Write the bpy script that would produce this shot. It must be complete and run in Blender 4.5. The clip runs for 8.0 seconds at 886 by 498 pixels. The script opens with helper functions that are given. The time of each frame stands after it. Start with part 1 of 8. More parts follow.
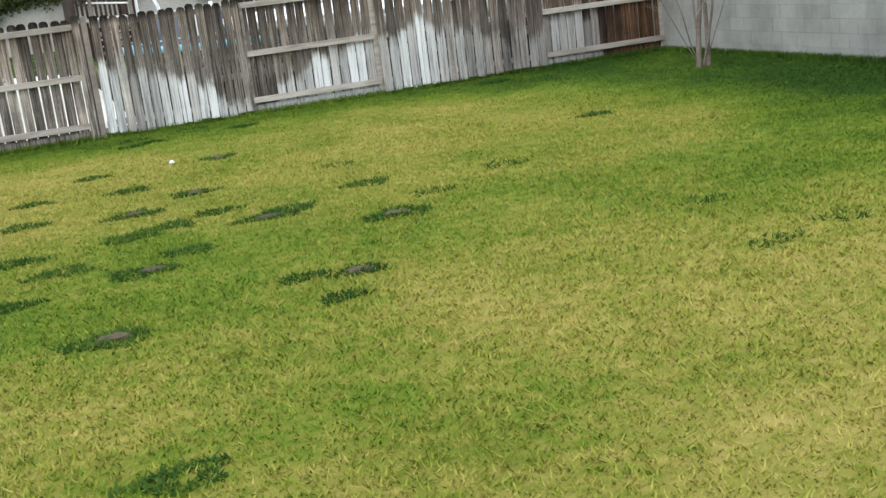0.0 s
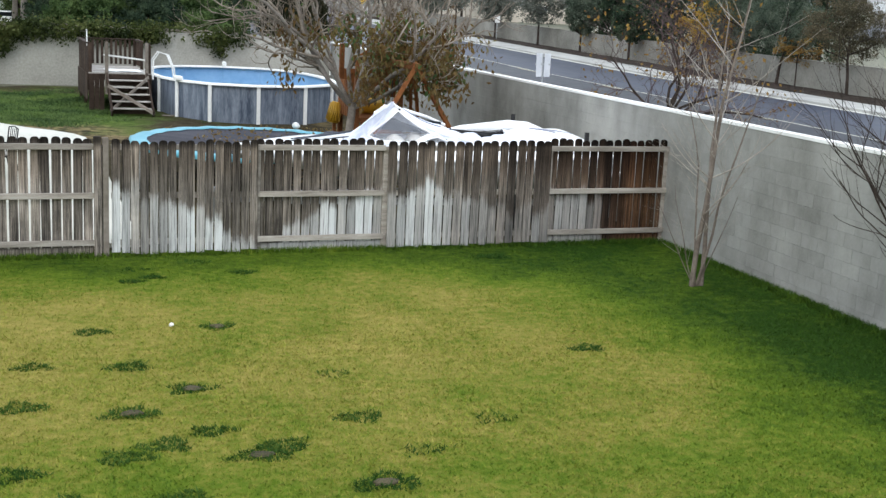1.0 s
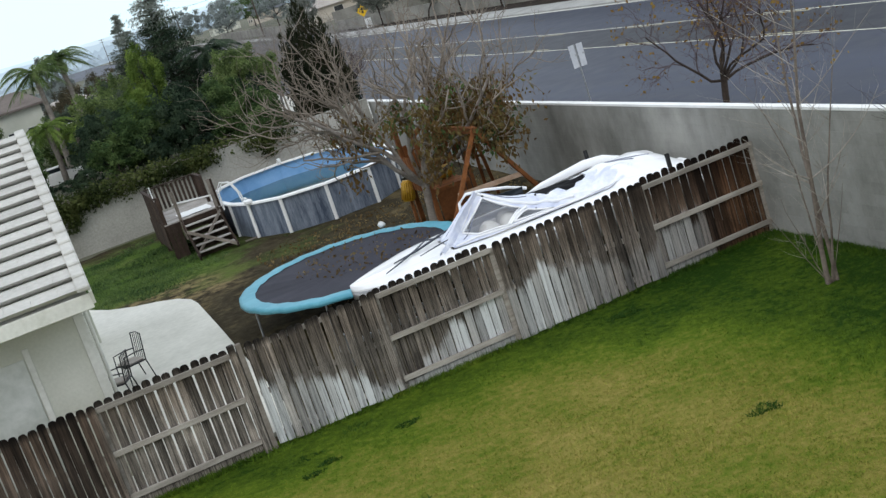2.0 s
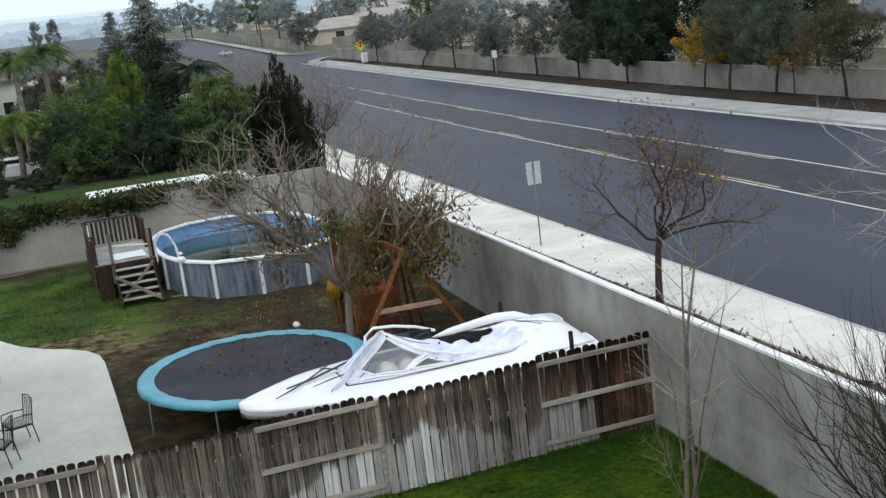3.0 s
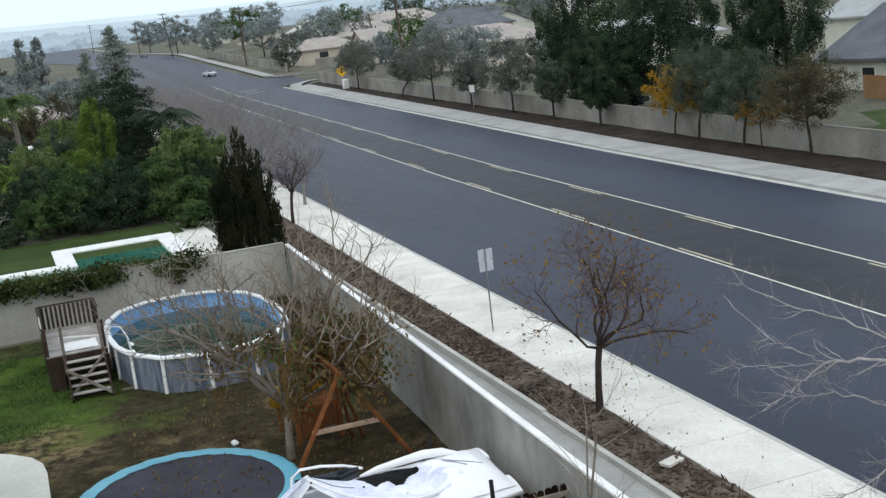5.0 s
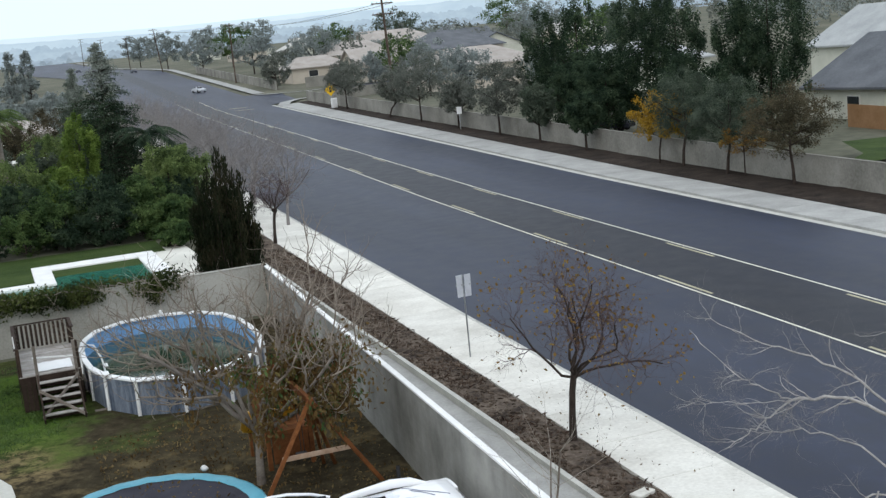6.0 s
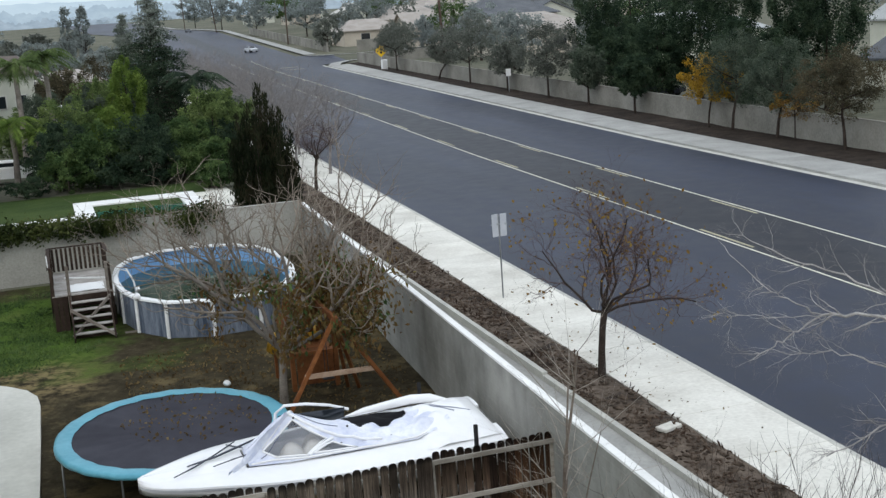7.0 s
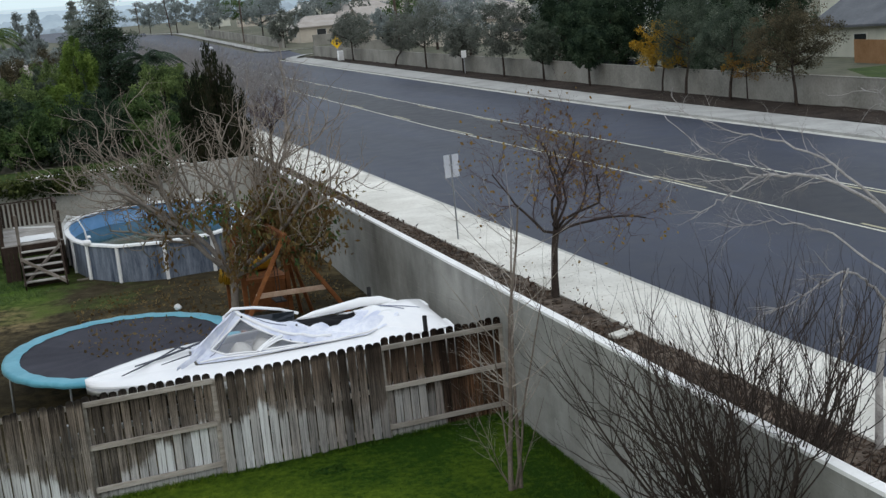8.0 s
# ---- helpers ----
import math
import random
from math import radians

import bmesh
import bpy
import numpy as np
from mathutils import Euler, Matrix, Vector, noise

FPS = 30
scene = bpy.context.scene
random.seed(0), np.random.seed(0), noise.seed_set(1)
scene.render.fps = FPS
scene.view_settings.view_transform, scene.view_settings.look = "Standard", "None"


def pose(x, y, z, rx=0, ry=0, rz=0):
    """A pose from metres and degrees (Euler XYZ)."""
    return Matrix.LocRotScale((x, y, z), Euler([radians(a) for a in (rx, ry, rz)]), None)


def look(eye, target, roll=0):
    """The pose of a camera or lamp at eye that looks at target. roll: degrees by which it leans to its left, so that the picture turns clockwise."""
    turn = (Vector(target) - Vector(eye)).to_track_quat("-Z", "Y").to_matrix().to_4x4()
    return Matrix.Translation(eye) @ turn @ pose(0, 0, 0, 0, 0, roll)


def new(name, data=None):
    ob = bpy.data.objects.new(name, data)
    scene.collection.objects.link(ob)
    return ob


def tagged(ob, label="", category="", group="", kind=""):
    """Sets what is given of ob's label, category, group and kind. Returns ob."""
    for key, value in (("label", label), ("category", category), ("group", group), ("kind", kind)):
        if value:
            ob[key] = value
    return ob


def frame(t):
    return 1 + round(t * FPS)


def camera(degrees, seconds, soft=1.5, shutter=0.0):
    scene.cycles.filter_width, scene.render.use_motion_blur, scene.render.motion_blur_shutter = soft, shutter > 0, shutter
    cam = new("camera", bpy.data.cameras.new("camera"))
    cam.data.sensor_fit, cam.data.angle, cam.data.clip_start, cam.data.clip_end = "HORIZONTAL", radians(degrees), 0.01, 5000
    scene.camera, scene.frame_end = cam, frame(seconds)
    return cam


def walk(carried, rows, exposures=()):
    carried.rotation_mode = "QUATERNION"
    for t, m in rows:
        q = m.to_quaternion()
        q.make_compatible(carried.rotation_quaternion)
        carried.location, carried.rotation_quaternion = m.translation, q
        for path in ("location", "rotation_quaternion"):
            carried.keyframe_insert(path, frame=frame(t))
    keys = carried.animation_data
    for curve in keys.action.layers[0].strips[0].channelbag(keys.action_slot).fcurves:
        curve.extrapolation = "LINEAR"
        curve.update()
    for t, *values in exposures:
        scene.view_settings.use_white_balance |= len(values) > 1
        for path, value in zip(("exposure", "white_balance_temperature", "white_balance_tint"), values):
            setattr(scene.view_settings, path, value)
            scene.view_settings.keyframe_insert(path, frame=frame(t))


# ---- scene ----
cam = camera(40.6, 8.0, soft=1.4)
PATH = [
    (0, (-11.294, -18.877, 1.922), (-10.651, -17.04, 1.465), -7.1),
    (0.5, (-11.131, -18.834, 2.923), (-10.446, -17.007, 2.485), -1.2),
    (0.7, (-11.205, -18.796, 3.295), (-10.477, -16.98, 2.881), 5.7),
    (1, (-11.498, -18.767, 3.961), (-10.797, -16.935, 3.571), 2.7),
    (1.2, (-11.773, -18.715, 4.427), (-11.14, -16.86, 4.032), -7.8),
    (1.3, (-11.811, -18.708, 4.625), (-11.232, -16.833, 4.237), -13.7),
    (1.5, (-11.862, -18.642, 5.024), (-11.31, -16.763, 4.62), -19.2),
    (1.7, (-11.964, -18.55, 5.516), (-11.415, -16.675, 5.089), -21.0),
    (2.8, (-10.607, -18.733, 7.57), (-9.974, -16.873, 7.196), -6.5),
    (3, (-10.408, -19.028, 7.958), (-9.769, -17.17, 7.582), -7.1),
    (3.5, (-9.899, -19.042, 8.8), (-9.276, -17.184, 8.4), -7.6),
    (4, (-9.573, -19.308, 9.652), (-8.929, -17.45, 9.287), -7.3),
    (4.5, (-9.24, -19.521, 10.218), (-8.579, -17.669, 9.853), -7.0),
    (5.8, (-8.574, -19.371, 10.68), (-7.902, -17.52, 10.332), -5.8),
    (6, (-8.544, -19.523, 10.679), (-7.86, -17.674, 10.346), -5.7),
    (6.5, (-8.373, -19.468, 10.139), (-7.699, -17.618, 9.787), -5.7),
    (7, (-8.193, -19.417, 9.382), (-7.588, -17.547, 9.01), -4.0),
    (7.2, (-8.308, -19.608, 8.959), (-7.735, -17.725, 8.601), -4.7),
    (7.3, (-8.298, -19.694, 8.798), (-7.756, -17.798, 8.463), -5.1),
    (7.4, (-8.25, -19.69, 8.56), (-7.765, -17.784, 8.221), -6.25),
    (7.5, (-8.135, -19.65, 8.296), (-7.657, -17.747, 7.949), -7.36),
    (7.6, (-8.12, -19.74, 8.04), (-7.608, -17.844, 7.674), -6.85),
    (8, (-8.12, -19.836, 7.30), (-7.46, -17.986, 6.926), -5.6),
]
EXPOSURE = [(0, .72), (.5, .62), (1, .45), (1.5, .0), (3, -.22), (4.5, -.22), (6, -.18), (7, -.26), (8, -.46)]
walk(cam, [(t, look(eye, target, roll)) for t, eye, target, roll in PATH], EXPOSURE)

# ---- world, sun, exposure ----
world = bpy.data.worlds.new("overcast_sky")
scene.world = world
world.use_nodes = True
wn, wl = world.node_tree.nodes, world.node_tree.links
sky = wn.new("ShaderNodeTexSky")
sky.sky_type = "NISHITA"
sky.sun_disc = False
sky.sun_elevation, sky.sun_rotation = radians(38), radians(215)
sky.air_density, sky.dust_density, sky.ozone_density = 1.2, 6.0, 1.0
veil = wn.new("ShaderNodeMix")
veil.data_type = "RGBA"
veil.inputs[0].default_value = 0.88
veil.inputs[7].default_value = (11.25, 12.3, 13.6, 1)
wl.new(sky.outputs[0], veil.inputs[6])
wl.new(veil.outputs[2], wn["Background"].inputs[0])
wn["Background"].inputs[1].default_value = 0.12

sun = new("sun", bpy.data.lights.new("sun", "SUN"))
sun.data.energy, sun.data.angle, sun.data.color = 0.45, radians(30), (1.0, 0.97, 0.92)
sun.matrix_world = look((-30, -40, 45), (0, 0, 0))


# ---- materials ----
def mat(name, build):
    m = bpy.data.materials.new(name)
    m.use_nodes = True
    n, l = m.node_tree.nodes, m.node_tree.links
    build(n, l, n["Principled BSDF"])
    return m


def noise_tex(n, l, coord, scale, detail=4.0, rough=0.6, stretch=None):
    t = n.new("ShaderNodeTexNoise")
    t.inputs["Scale"].default_value = scale
    t.inputs["Detail"].default_value = detail
    t.inputs["Roughness"].default_value = rough
    if stretch:
        mp = n.new("ShaderNodeMapping")
        mp.inputs["Scale"].default_value = stretch
        l.new(coord, mp.inputs["Vector"])
        coord = mp.outputs[0]
    l.new(coord, t.inputs["Vector"])
    return t.outputs["Fac"]


def ramp(n, l, fac, stops):
    r = n.new("ShaderNodeValToRGB")
    e = r.color_ramp.elements
    while len(e) < len(stops):
        e.new(0.5)
    for k, (p, c) in enumerate(stops):
        e[k].position = p
        e[k].color = (*c, 1) if len(c) == 3 else c
    l.new(fac, r.inputs[0])
    return r.outputs[0]


def mix(n, l, fac, a, b, mode="MIX"):
    m = n.new("ShaderNodeMix")
    m.data_type, m.blend_type = "RGBA", mode
    for socket, v in ((m.inputs[0], fac), (m.inputs[6], a), (m.inputs[7], b)):
        if hasattr(v, "is_output"):
            l.new(v, socket)
        elif isinstance(v, (int, float)):
            socket.default_value = v
        else:
            socket.default_value = (*v, 1)
    return m.outputs[2]


def calc(n, l, op, a, b=0.0, c=0.0):
    m = n.new("ShaderNodeMath")
    m.operation = op
    for socket, v in zip(m.inputs, (a, b, c)):
        if hasattr(v, "is_output"):
            l.new(v, socket)
        else:
            socket.default_value = v
    return m.outputs[0]


def smooth(n, l, v, lo, hi):
    m = n.new("ShaderNodeMapRange")
    m.interpolation_type = "SMOOTHSTEP"
    l.new(v, m.inputs["Value"])
    m.inputs["From Min"].default_value, m.inputs["From Max"].default_value = lo, hi
    return m.outputs[0]


def place(n):
    return n.new("ShaderNodeNewGeometry").outputs["Position"]


def xyz(n, l, v):
    s = n.new("ShaderNodeSeparateXYZ")
    l.new(v, s.inputs[0])
    return s.outputs


def bump(n, l, b, height, strength=0.4, distance=0.02):
    k = n.new("ShaderNodeBump")
    k.inputs["Strength"].default_value, k.inputs["Distance"].default_value = strength, distance
    l.new(height, k.inputs["Height"])
    l.new(k.outputs[0], b.inputs["Normal"])


def plain(name, c1, c2, rough=0.7, big=0.6, fine=18.0, metal=0.0, relief=0.25, dist=0.01, vary=0.0, stretch=None, trans=0.0):
    """A surface of two tones at two scales, with fine relief."""
    def build(n, l, b):
        p = place(n)
        a = noise_tex(n, l, p, big, 5, 0.6, stretch)
        f = noise_tex(n, l, p, fine, 4, 0.6, stretch)
        col = ramp(n, l, calc(n, l, "ADD", calc(n, l, "MULTIPLY", a, 0.65), calc(n, l, "MULTIPLY", f, 0.35)), [(0.36, c1), (0.64, c2)])
        if vary:
            o = n.new("ShaderNodeObjectInfo").outputs["Random"]
            h = n.new("ShaderNodeHueSaturation")
            l.new(calc(n, l, "MULTIPLY_ADD", o, vary, 1 - vary / 2), h.inputs["Value"])
            l.new(col, h.inputs["Color"])
            col = h.outputs[0]
        l.new(col, b.inputs["Base Color"])
        b.inputs["Roughness"].default_value, b.inputs["Metallic"].default_value = rough, metal
        b.inputs["Specular IOR Level"].default_value = 0.12 if rough > 0.65 else 0.4
        if relief:
            bump(n, l, b, f, relief, dist)
    return mat(name, build)


def leaf(name, c1, c2, c3, rough=0.65, gloss=0.10):
    """Foliage: every leaf has its own tone, and whole clumps drift."""
    def build(n, l, b):
        g = n.new("ShaderNodeNewGeometry")
        a = noise_tex(n, l, g.outputs["Position"], 0.8, 4, 0.6)
        a = smooth(n, l, a, 0.28, 0.72)
        v = calc(n, l, "ADD", calc(n, l, "MULTIPLY", g.outputs["Random Per Island"], 0.34), calc(n, l, "MULTIPLY", a, 0.66))
        l.new(ramp(n, l, v, [(0.15, c1), (0.5, c2), (0.88, c3)]), b.inputs["Base Color"])
        b.inputs["Roughness"].default_value = rough
        b.inputs["Specular IOR Level"].default_value = gloss
        # thin leaves let part of the light through
        thin = n.new("ShaderNodeBsdfTranslucent")
        l.new(b.inputs["Base Color"].links[0].from_socket, thin.inputs["Color"])
        both = n.new("ShaderNodeMixShader")
        both.inputs[0].default_value = 0.4
        l.new(b.outputs[0], both.inputs[1])
        l.new(thin.outputs[0], both.inputs[2])
        l.new(both.outputs[0], n["Material Output"].inputs["Surface"])
    return mat(name, build)


def lawn_tone(n, l):
    """Green and straw patches of the lawn, by place."""
    p = place(n)
    x, y, _ = xyz(n, l, p)
    broad = noise_tex(n, l, p, 0.16, 3, 0.55)
    mid = noise_tex(n, l, p, 0.75, 4, 0.65)
    fine = noise_tex(n, l, p, 7.0, 4, 0.7)
    # dry in the middle, green along the block wall and near the corner
    edge = smooth(n, l, calc(n, l, "ADD", calc(n, l, "MULTIPLY_ADD", y, 0.13, 0.35), x), -1.7, -6.0)
    strip = calc(n, l, "MULTIPLY_ADD", smooth(n, l, y, -0.2, -3.4), 0.6, 0.4)
    band = calc(n, l, "MAXIMUM", smooth(n, l, y, -10.5, -6.0), calc(n, l, "MULTIPLY", smooth(n, l, y, -10.5, -13.0), 0.85))
    dry = calc(n, l, "MULTIPLY", calc(n, l, "MULTIPLY", edge, strip), calc(n, l, "MULTIPLY_ADD", band, 0.35, 0.62))
    v = calc(n, l, "ADD", calc(n, l, "MULTIPLY", broad, 0.55), calc(n, l, "ADD", calc(n, l, "MULTIPLY", mid, 0.45), calc(n, l, "MULTIPLY_ADD", fine, 0.55, -0.10)))
    v = calc(n, l, "ADD", v, calc(n, l, "MULTIPLY_ADD", dry, 0.42, -0.435))
    return v


def build_lawn(n, l, b):
    v = lawn_tone(n, l)
    g = n.new("ShaderNodeNewGeometry").outputs["Random Per Island"]
    v = calc(n, l, "ADD", v, calc(n, l, "MULTIPLY_ADD", g, 0.16, -0.08))
    l.new(ramp(n, l, v, [(0.22, (0.025, 0.064, 0.005)), (0.46, (0.092, 0.155, 0.011)), (0.60, (0.200, 0.220, 0.028)), (0.80, (0.34, 0.29, 0.075))]), b.inputs["Base Color"])
    b.inputs["Roughness"].default_value = 0.75
    b.inputs["Specular IOR Level"].default_value = 0.15


M_lawn = mat("lawn_grass", build_lawn)


def build_thatch(n, l, b):
    v = lawn_tone(n, l)
    l.new(ramp(n, l, v, [(0.22, (0.016, 0.042, 0.004)), (0.46, (0.086, 0.130, 0.011)), (0.60, (0.17, 0.165, 0.032)), (0.80, (0.29, 0.23, 0.07))]), b.inputs["Base Color"])
    b.inputs["Roughness"].default_value = 0.95
    b.inputs["Specular IOR Level"].default_value = 0.05
    bump(n, l, b, noise_tex(n, l, place(n), 60, 3), 0.6, 0.03)


M_thatch = mat("lawn_thatch", build_thatch)
M_tuft = leaf("dark_grass", (0.018, 0.052, 0.010), (0.036, 0.09, 0.016), (0.07, 0.13, 0.024), 0.8, 0.1)
M_soil = plain("bare_soil", (0.045, 0.042, 0.024), (0.12, 0.10, 0.06), 0.95, 3, 30, relief=0.8, dist=0.03)


def build_fence(n, l, b):
    g = n.new("ShaderNodeNewGeometry")
    p = g.outputs["Position"]
    rnd = n.new("ShaderNodeObjectInfo").outputs["Random"]
    x, y, z = xyz(n, l, p)
    off = n.new("ShaderNodeCombineXYZ")
    l.new(calc(n, l, "MULTIPLY", rnd, 7.0), off.inputs[2])
    q = n.new("ShaderNodeVectorMath")
    l.new(p, q.inputs[0])
    l.new(off.outputs[0], q.inputs[1])
    grain = noise_tex(n, l, q.outputs[0], 1.0, 6, 0.75, (85, 85, 1.6))
    streak = noise_tex(n, l, q.outputs[0], 1.0, 4, 0.65, (24, 24, 0.7))
    blot = noise_tex(n, l, p, 2.2, 5, 0.65)
    u = calc(n, l, "MULTIPLY_ADD", x, 1 / 16.0, 1.0)

    def at(px):
        return 1 + px / 16.0
    wood = ramp(n, l, u, [(0.0, (0.090, 0.068, 0.054)), (at(-12.3), (0.090, 0.068, 0.054)), (at(-12.15), (0.20, 0.175, 0.15)), (at(-10.1), (0.20, 0.175, 0.15)),
                          (at(-9.9), (0.22, 0.195, 0.17)), (at(-5.4), (0.18, 0.155, 0.13)), (at(-2.45), (0.16, 0.135, 0.115)), (at(-2.35), (0.13, 0.10, 0.078)),
                          (at(-1.35), (0.085, 0.058, 0.042)), (at(-1.2), (0.050, 0.032, 0.023)), (at(-0.85), (0.078, 0.042, 0.024)), (at(-0.35), (0.125, 0.066, 0.034)), (1.0, (0.10, 0.066, 0.044))])
    tone = calc(n, l, "ADD", calc(n, l, "MULTIPLY", smooth(n, l, grain, 0.34, 0.66), 1.15), calc(n, l, "MULTIPLY", smooth(n, l, streak, 0.32, 0.68), 0.75))
    tone = calc(n, l, "MULTIPLY", calc(n, l, "MULTIPLY_ADD", calc(n, l, "POWER", tone, 1.3), 0.80, 0.07), calc(n, l, "MULTIPLY_ADD", smooth(n, l, blot, 0.3, 0.7), 0.55, 0.68))
    tone = calc(n, l, "MULTIPLY", tone, calc(n, l, "MULTIPLY_ADD", rnd, 0.95, 0.5))
    # the upper third weathers darker and browner
    high = calc(n, l, "MULTIPLY", smooth(n, l, calc(n, l, "ADD", z, calc(n, l, "MULTIPLY_ADD", blot, 0.9, -0.45)), 0.95, 1.55), calc(n, l, "MULTIPLY_ADD", smooth(n, l, x, -5.6, -1.8), 0.36, 0.36))
    tip = calc(n, l, "MULTIPLY", smooth(n, l, z, 1.58, 1.80), 0.98)
    tone = calc(n, l, "MULTIPLY", tone, calc(n, l, "SUBTRACT", 1.0, calc(n, l, "MULTIPLY", calc(n, l, "MAXIMUM", high, tip), 0.9)))
    lift = n.new("ShaderNodeHueSaturation")
    l.new(mix(n, l, high, wood, mix(n, l, 1.0, wood, (1.12, 0.94, 0.80), "MULTIPLY")), lift.inputs["Color"])
    l.new(tone, lift.inputs["Value"])
    col = lift.outputs[0]
    # bleached by sprinklers: height of the mark along the fence (red) and its strength (green)
    mark = ramp(n, l, u, [(at(-9.86), (0, 0, 0)), (at(-9.8), (0.66, 0.95, 0)), (at(-9.62), (0.60, 0.9, 0)), (at(-9.5), (0.55, 0.45, 0)), (at(-9.0), (0.49, 0.5, 0)), (at(-8.83), (0.45, 0.95, 0)), (at(-8.3), (0.33, 1, 0)), (at(-7.65), (0.12, 0.8, 0)),
                          (at(-7.5), (0.06, 0.6, 0)), (at(-7.2), (0.14, 1, 0)), (at(-6.6), (0.34, 1, 0)), (at(-6.1), (0.46, 1, 0)), (at(-5.45), (0.47, 0.95, 0)), (at(-5.35), (0.50, 0.65, 0)),
                          (at(-4.7), (0.55, 1, 0)), (at(-4.3), (0.45, 0.45, 0)), (at(-3.9), (0.45, 0.4, 0)), (at(-3.4), (0.38, 0.25, 0)), (at(-2.5), (0.32, 0.3, 0)), (at(-2.35), (0.45, 0.5, 0)),
                          (at(-1.32), (0.44, 0.42, 0)), (at(-1.27), (0, 0, 0))])
    sp = n.new("ShaderNodeSeparateColor")
    l.new(mark, sp.inputs[0])
    edge = calc(n, l, "SUBTRACT", calc(n, l, "MULTIPLY", sp.outputs[0], 2.0), z)
    edge = calc(n, l, "ADD", edge, calc(n, l, "ADD", calc(n, l, "MULTIPLY_ADD", blot, 0.4, -0.2), calc(n, l, "ADD", calc(n, l, "MULTIPLY_ADD", streak, 0.4, -0.2), calc(n, l, "MULTIPLY_ADD", rnd, 0.30, -0.15))))
    white = calc(n, l, "MULTIPLY", smooth(n, l, edge, -0.06, 0.16), calc(n, l, "MULTIPLY", sp.outputs[1], calc(n, l, "MULTIPLY_ADD", smooth(n, l, calc(n, l, "FRACT", calc(n, l, "MULTIPLY", rnd, 7.3)), 0.1, 0.8), 0.55, 0.45)))
    white = calc(n, l, "MULTIPLY", white, calc(n, l, "MULTIPLY_ADD", smooth(n, l, calc(n, l, "ADD", calc(n, l, "MULTIPLY", grain, 0.6), calc(n, l, "MULTIPLY", streak, 0.4)), 0.36, 0.54), 0.72, 0.28))
    col = mix(n, l, white, col, (0.66, 0.68, 0.68))
    l.new(col, b.inputs["Base Color"])
    b.inputs["Roughness"].default_value = 0.9
    b.inputs["Specular IOR Level"].default_value = 0.15
    bump(n, l, b, grain, 0.5, 0.006)


M_fence = mat("weathered_fence_wood", build_fence)
M_rail = plain("grey_fence_rail", (0.19, 0.165, 0.14), (0.40, 0.37, 0.33), 0.9, 1.5, 30, relief=0.4, vary=0.4, stretch=(1, 8, 8))


def build_block(n, l, b):
    p = place(n)
    rnd = n.new("ShaderNodeObjectInfo").outputs["Random"]
    a = noise_tex(n, l, p, 0.45, 5, 0.6)
    f = noise_tex(n, l, p, 26, 4, 0.65)
    s = noise_tex(n, l, p, 1.3, 5, 0.65, (1, 1, 0.6))
    v = calc(n, l, "ADD", calc(n, l, "MULTIPLY", a, 0.55), calc(n, l, "ADD", calc(n, l, "MULTIPLY", s, 0.35), calc(n, l, "MULTIPLY", f, 0.10)))
    v = calc(n, l, "ADD", v, calc(n, l, "MULTIPLY_ADD", rnd, 0.05, -0.025))
    l.new(ramp(n, l, v, [(0.36, (0.165, 0.163, 0.148)), (0.5, (0.264, 0.263, 0.243)), (0.64, (0.37, 0.366, 0.338))]), b.inputs["Base Color"])
    b.inputs["Roughness"].default_value = 0.92
    b.inputs["Specular IOR Level"].default_value = 0.12
    bump(n, l, b, f, 0.35, 0.006)


M_block = mat("grey_block", build_block)
M_mortar = plain("mortar", (0.24, 0.24, 0.222), (0.32, 0.316, 0.296), 0.95, 1.0, 30)
M_cap = plain("white_cap", (0.72, 0.72, 0.70), (0.86, 0.86, 0.84), 0.8, 1.2, 12, relief=0.2)
M_stucco_wall = plain("rendered_wall", (0.24, 0.235, 0.205), (0.42, 0.41, 0.37), 0.95, 0.35, 14, relief=0.3)
M_far_wall = plain("far_block_wall", (0.16, 0.155, 0.135), (0.32, 0.31, 0.275), 0.95, 0.25, 6, relief=0.3)
M_concrete = plain("pale_concrete", (0.54, 0.52, 0.465), (0.78, 0.765, 0.70), 0.9, 0.5, 9, relief=0.2, vary=0.10)
M_patio = plain("patio_concrete", (0.54, 0.53, 0.47), (0.72, 0.705, 0.635), 0.85, 0.35, 6, relief=0.15)
M_kerb = plain("kerb_concrete", (0.40, 0.40, 0.37), (0.56, 0.55, 0.50), 0.9, 0.7, 10, relief=0.2)


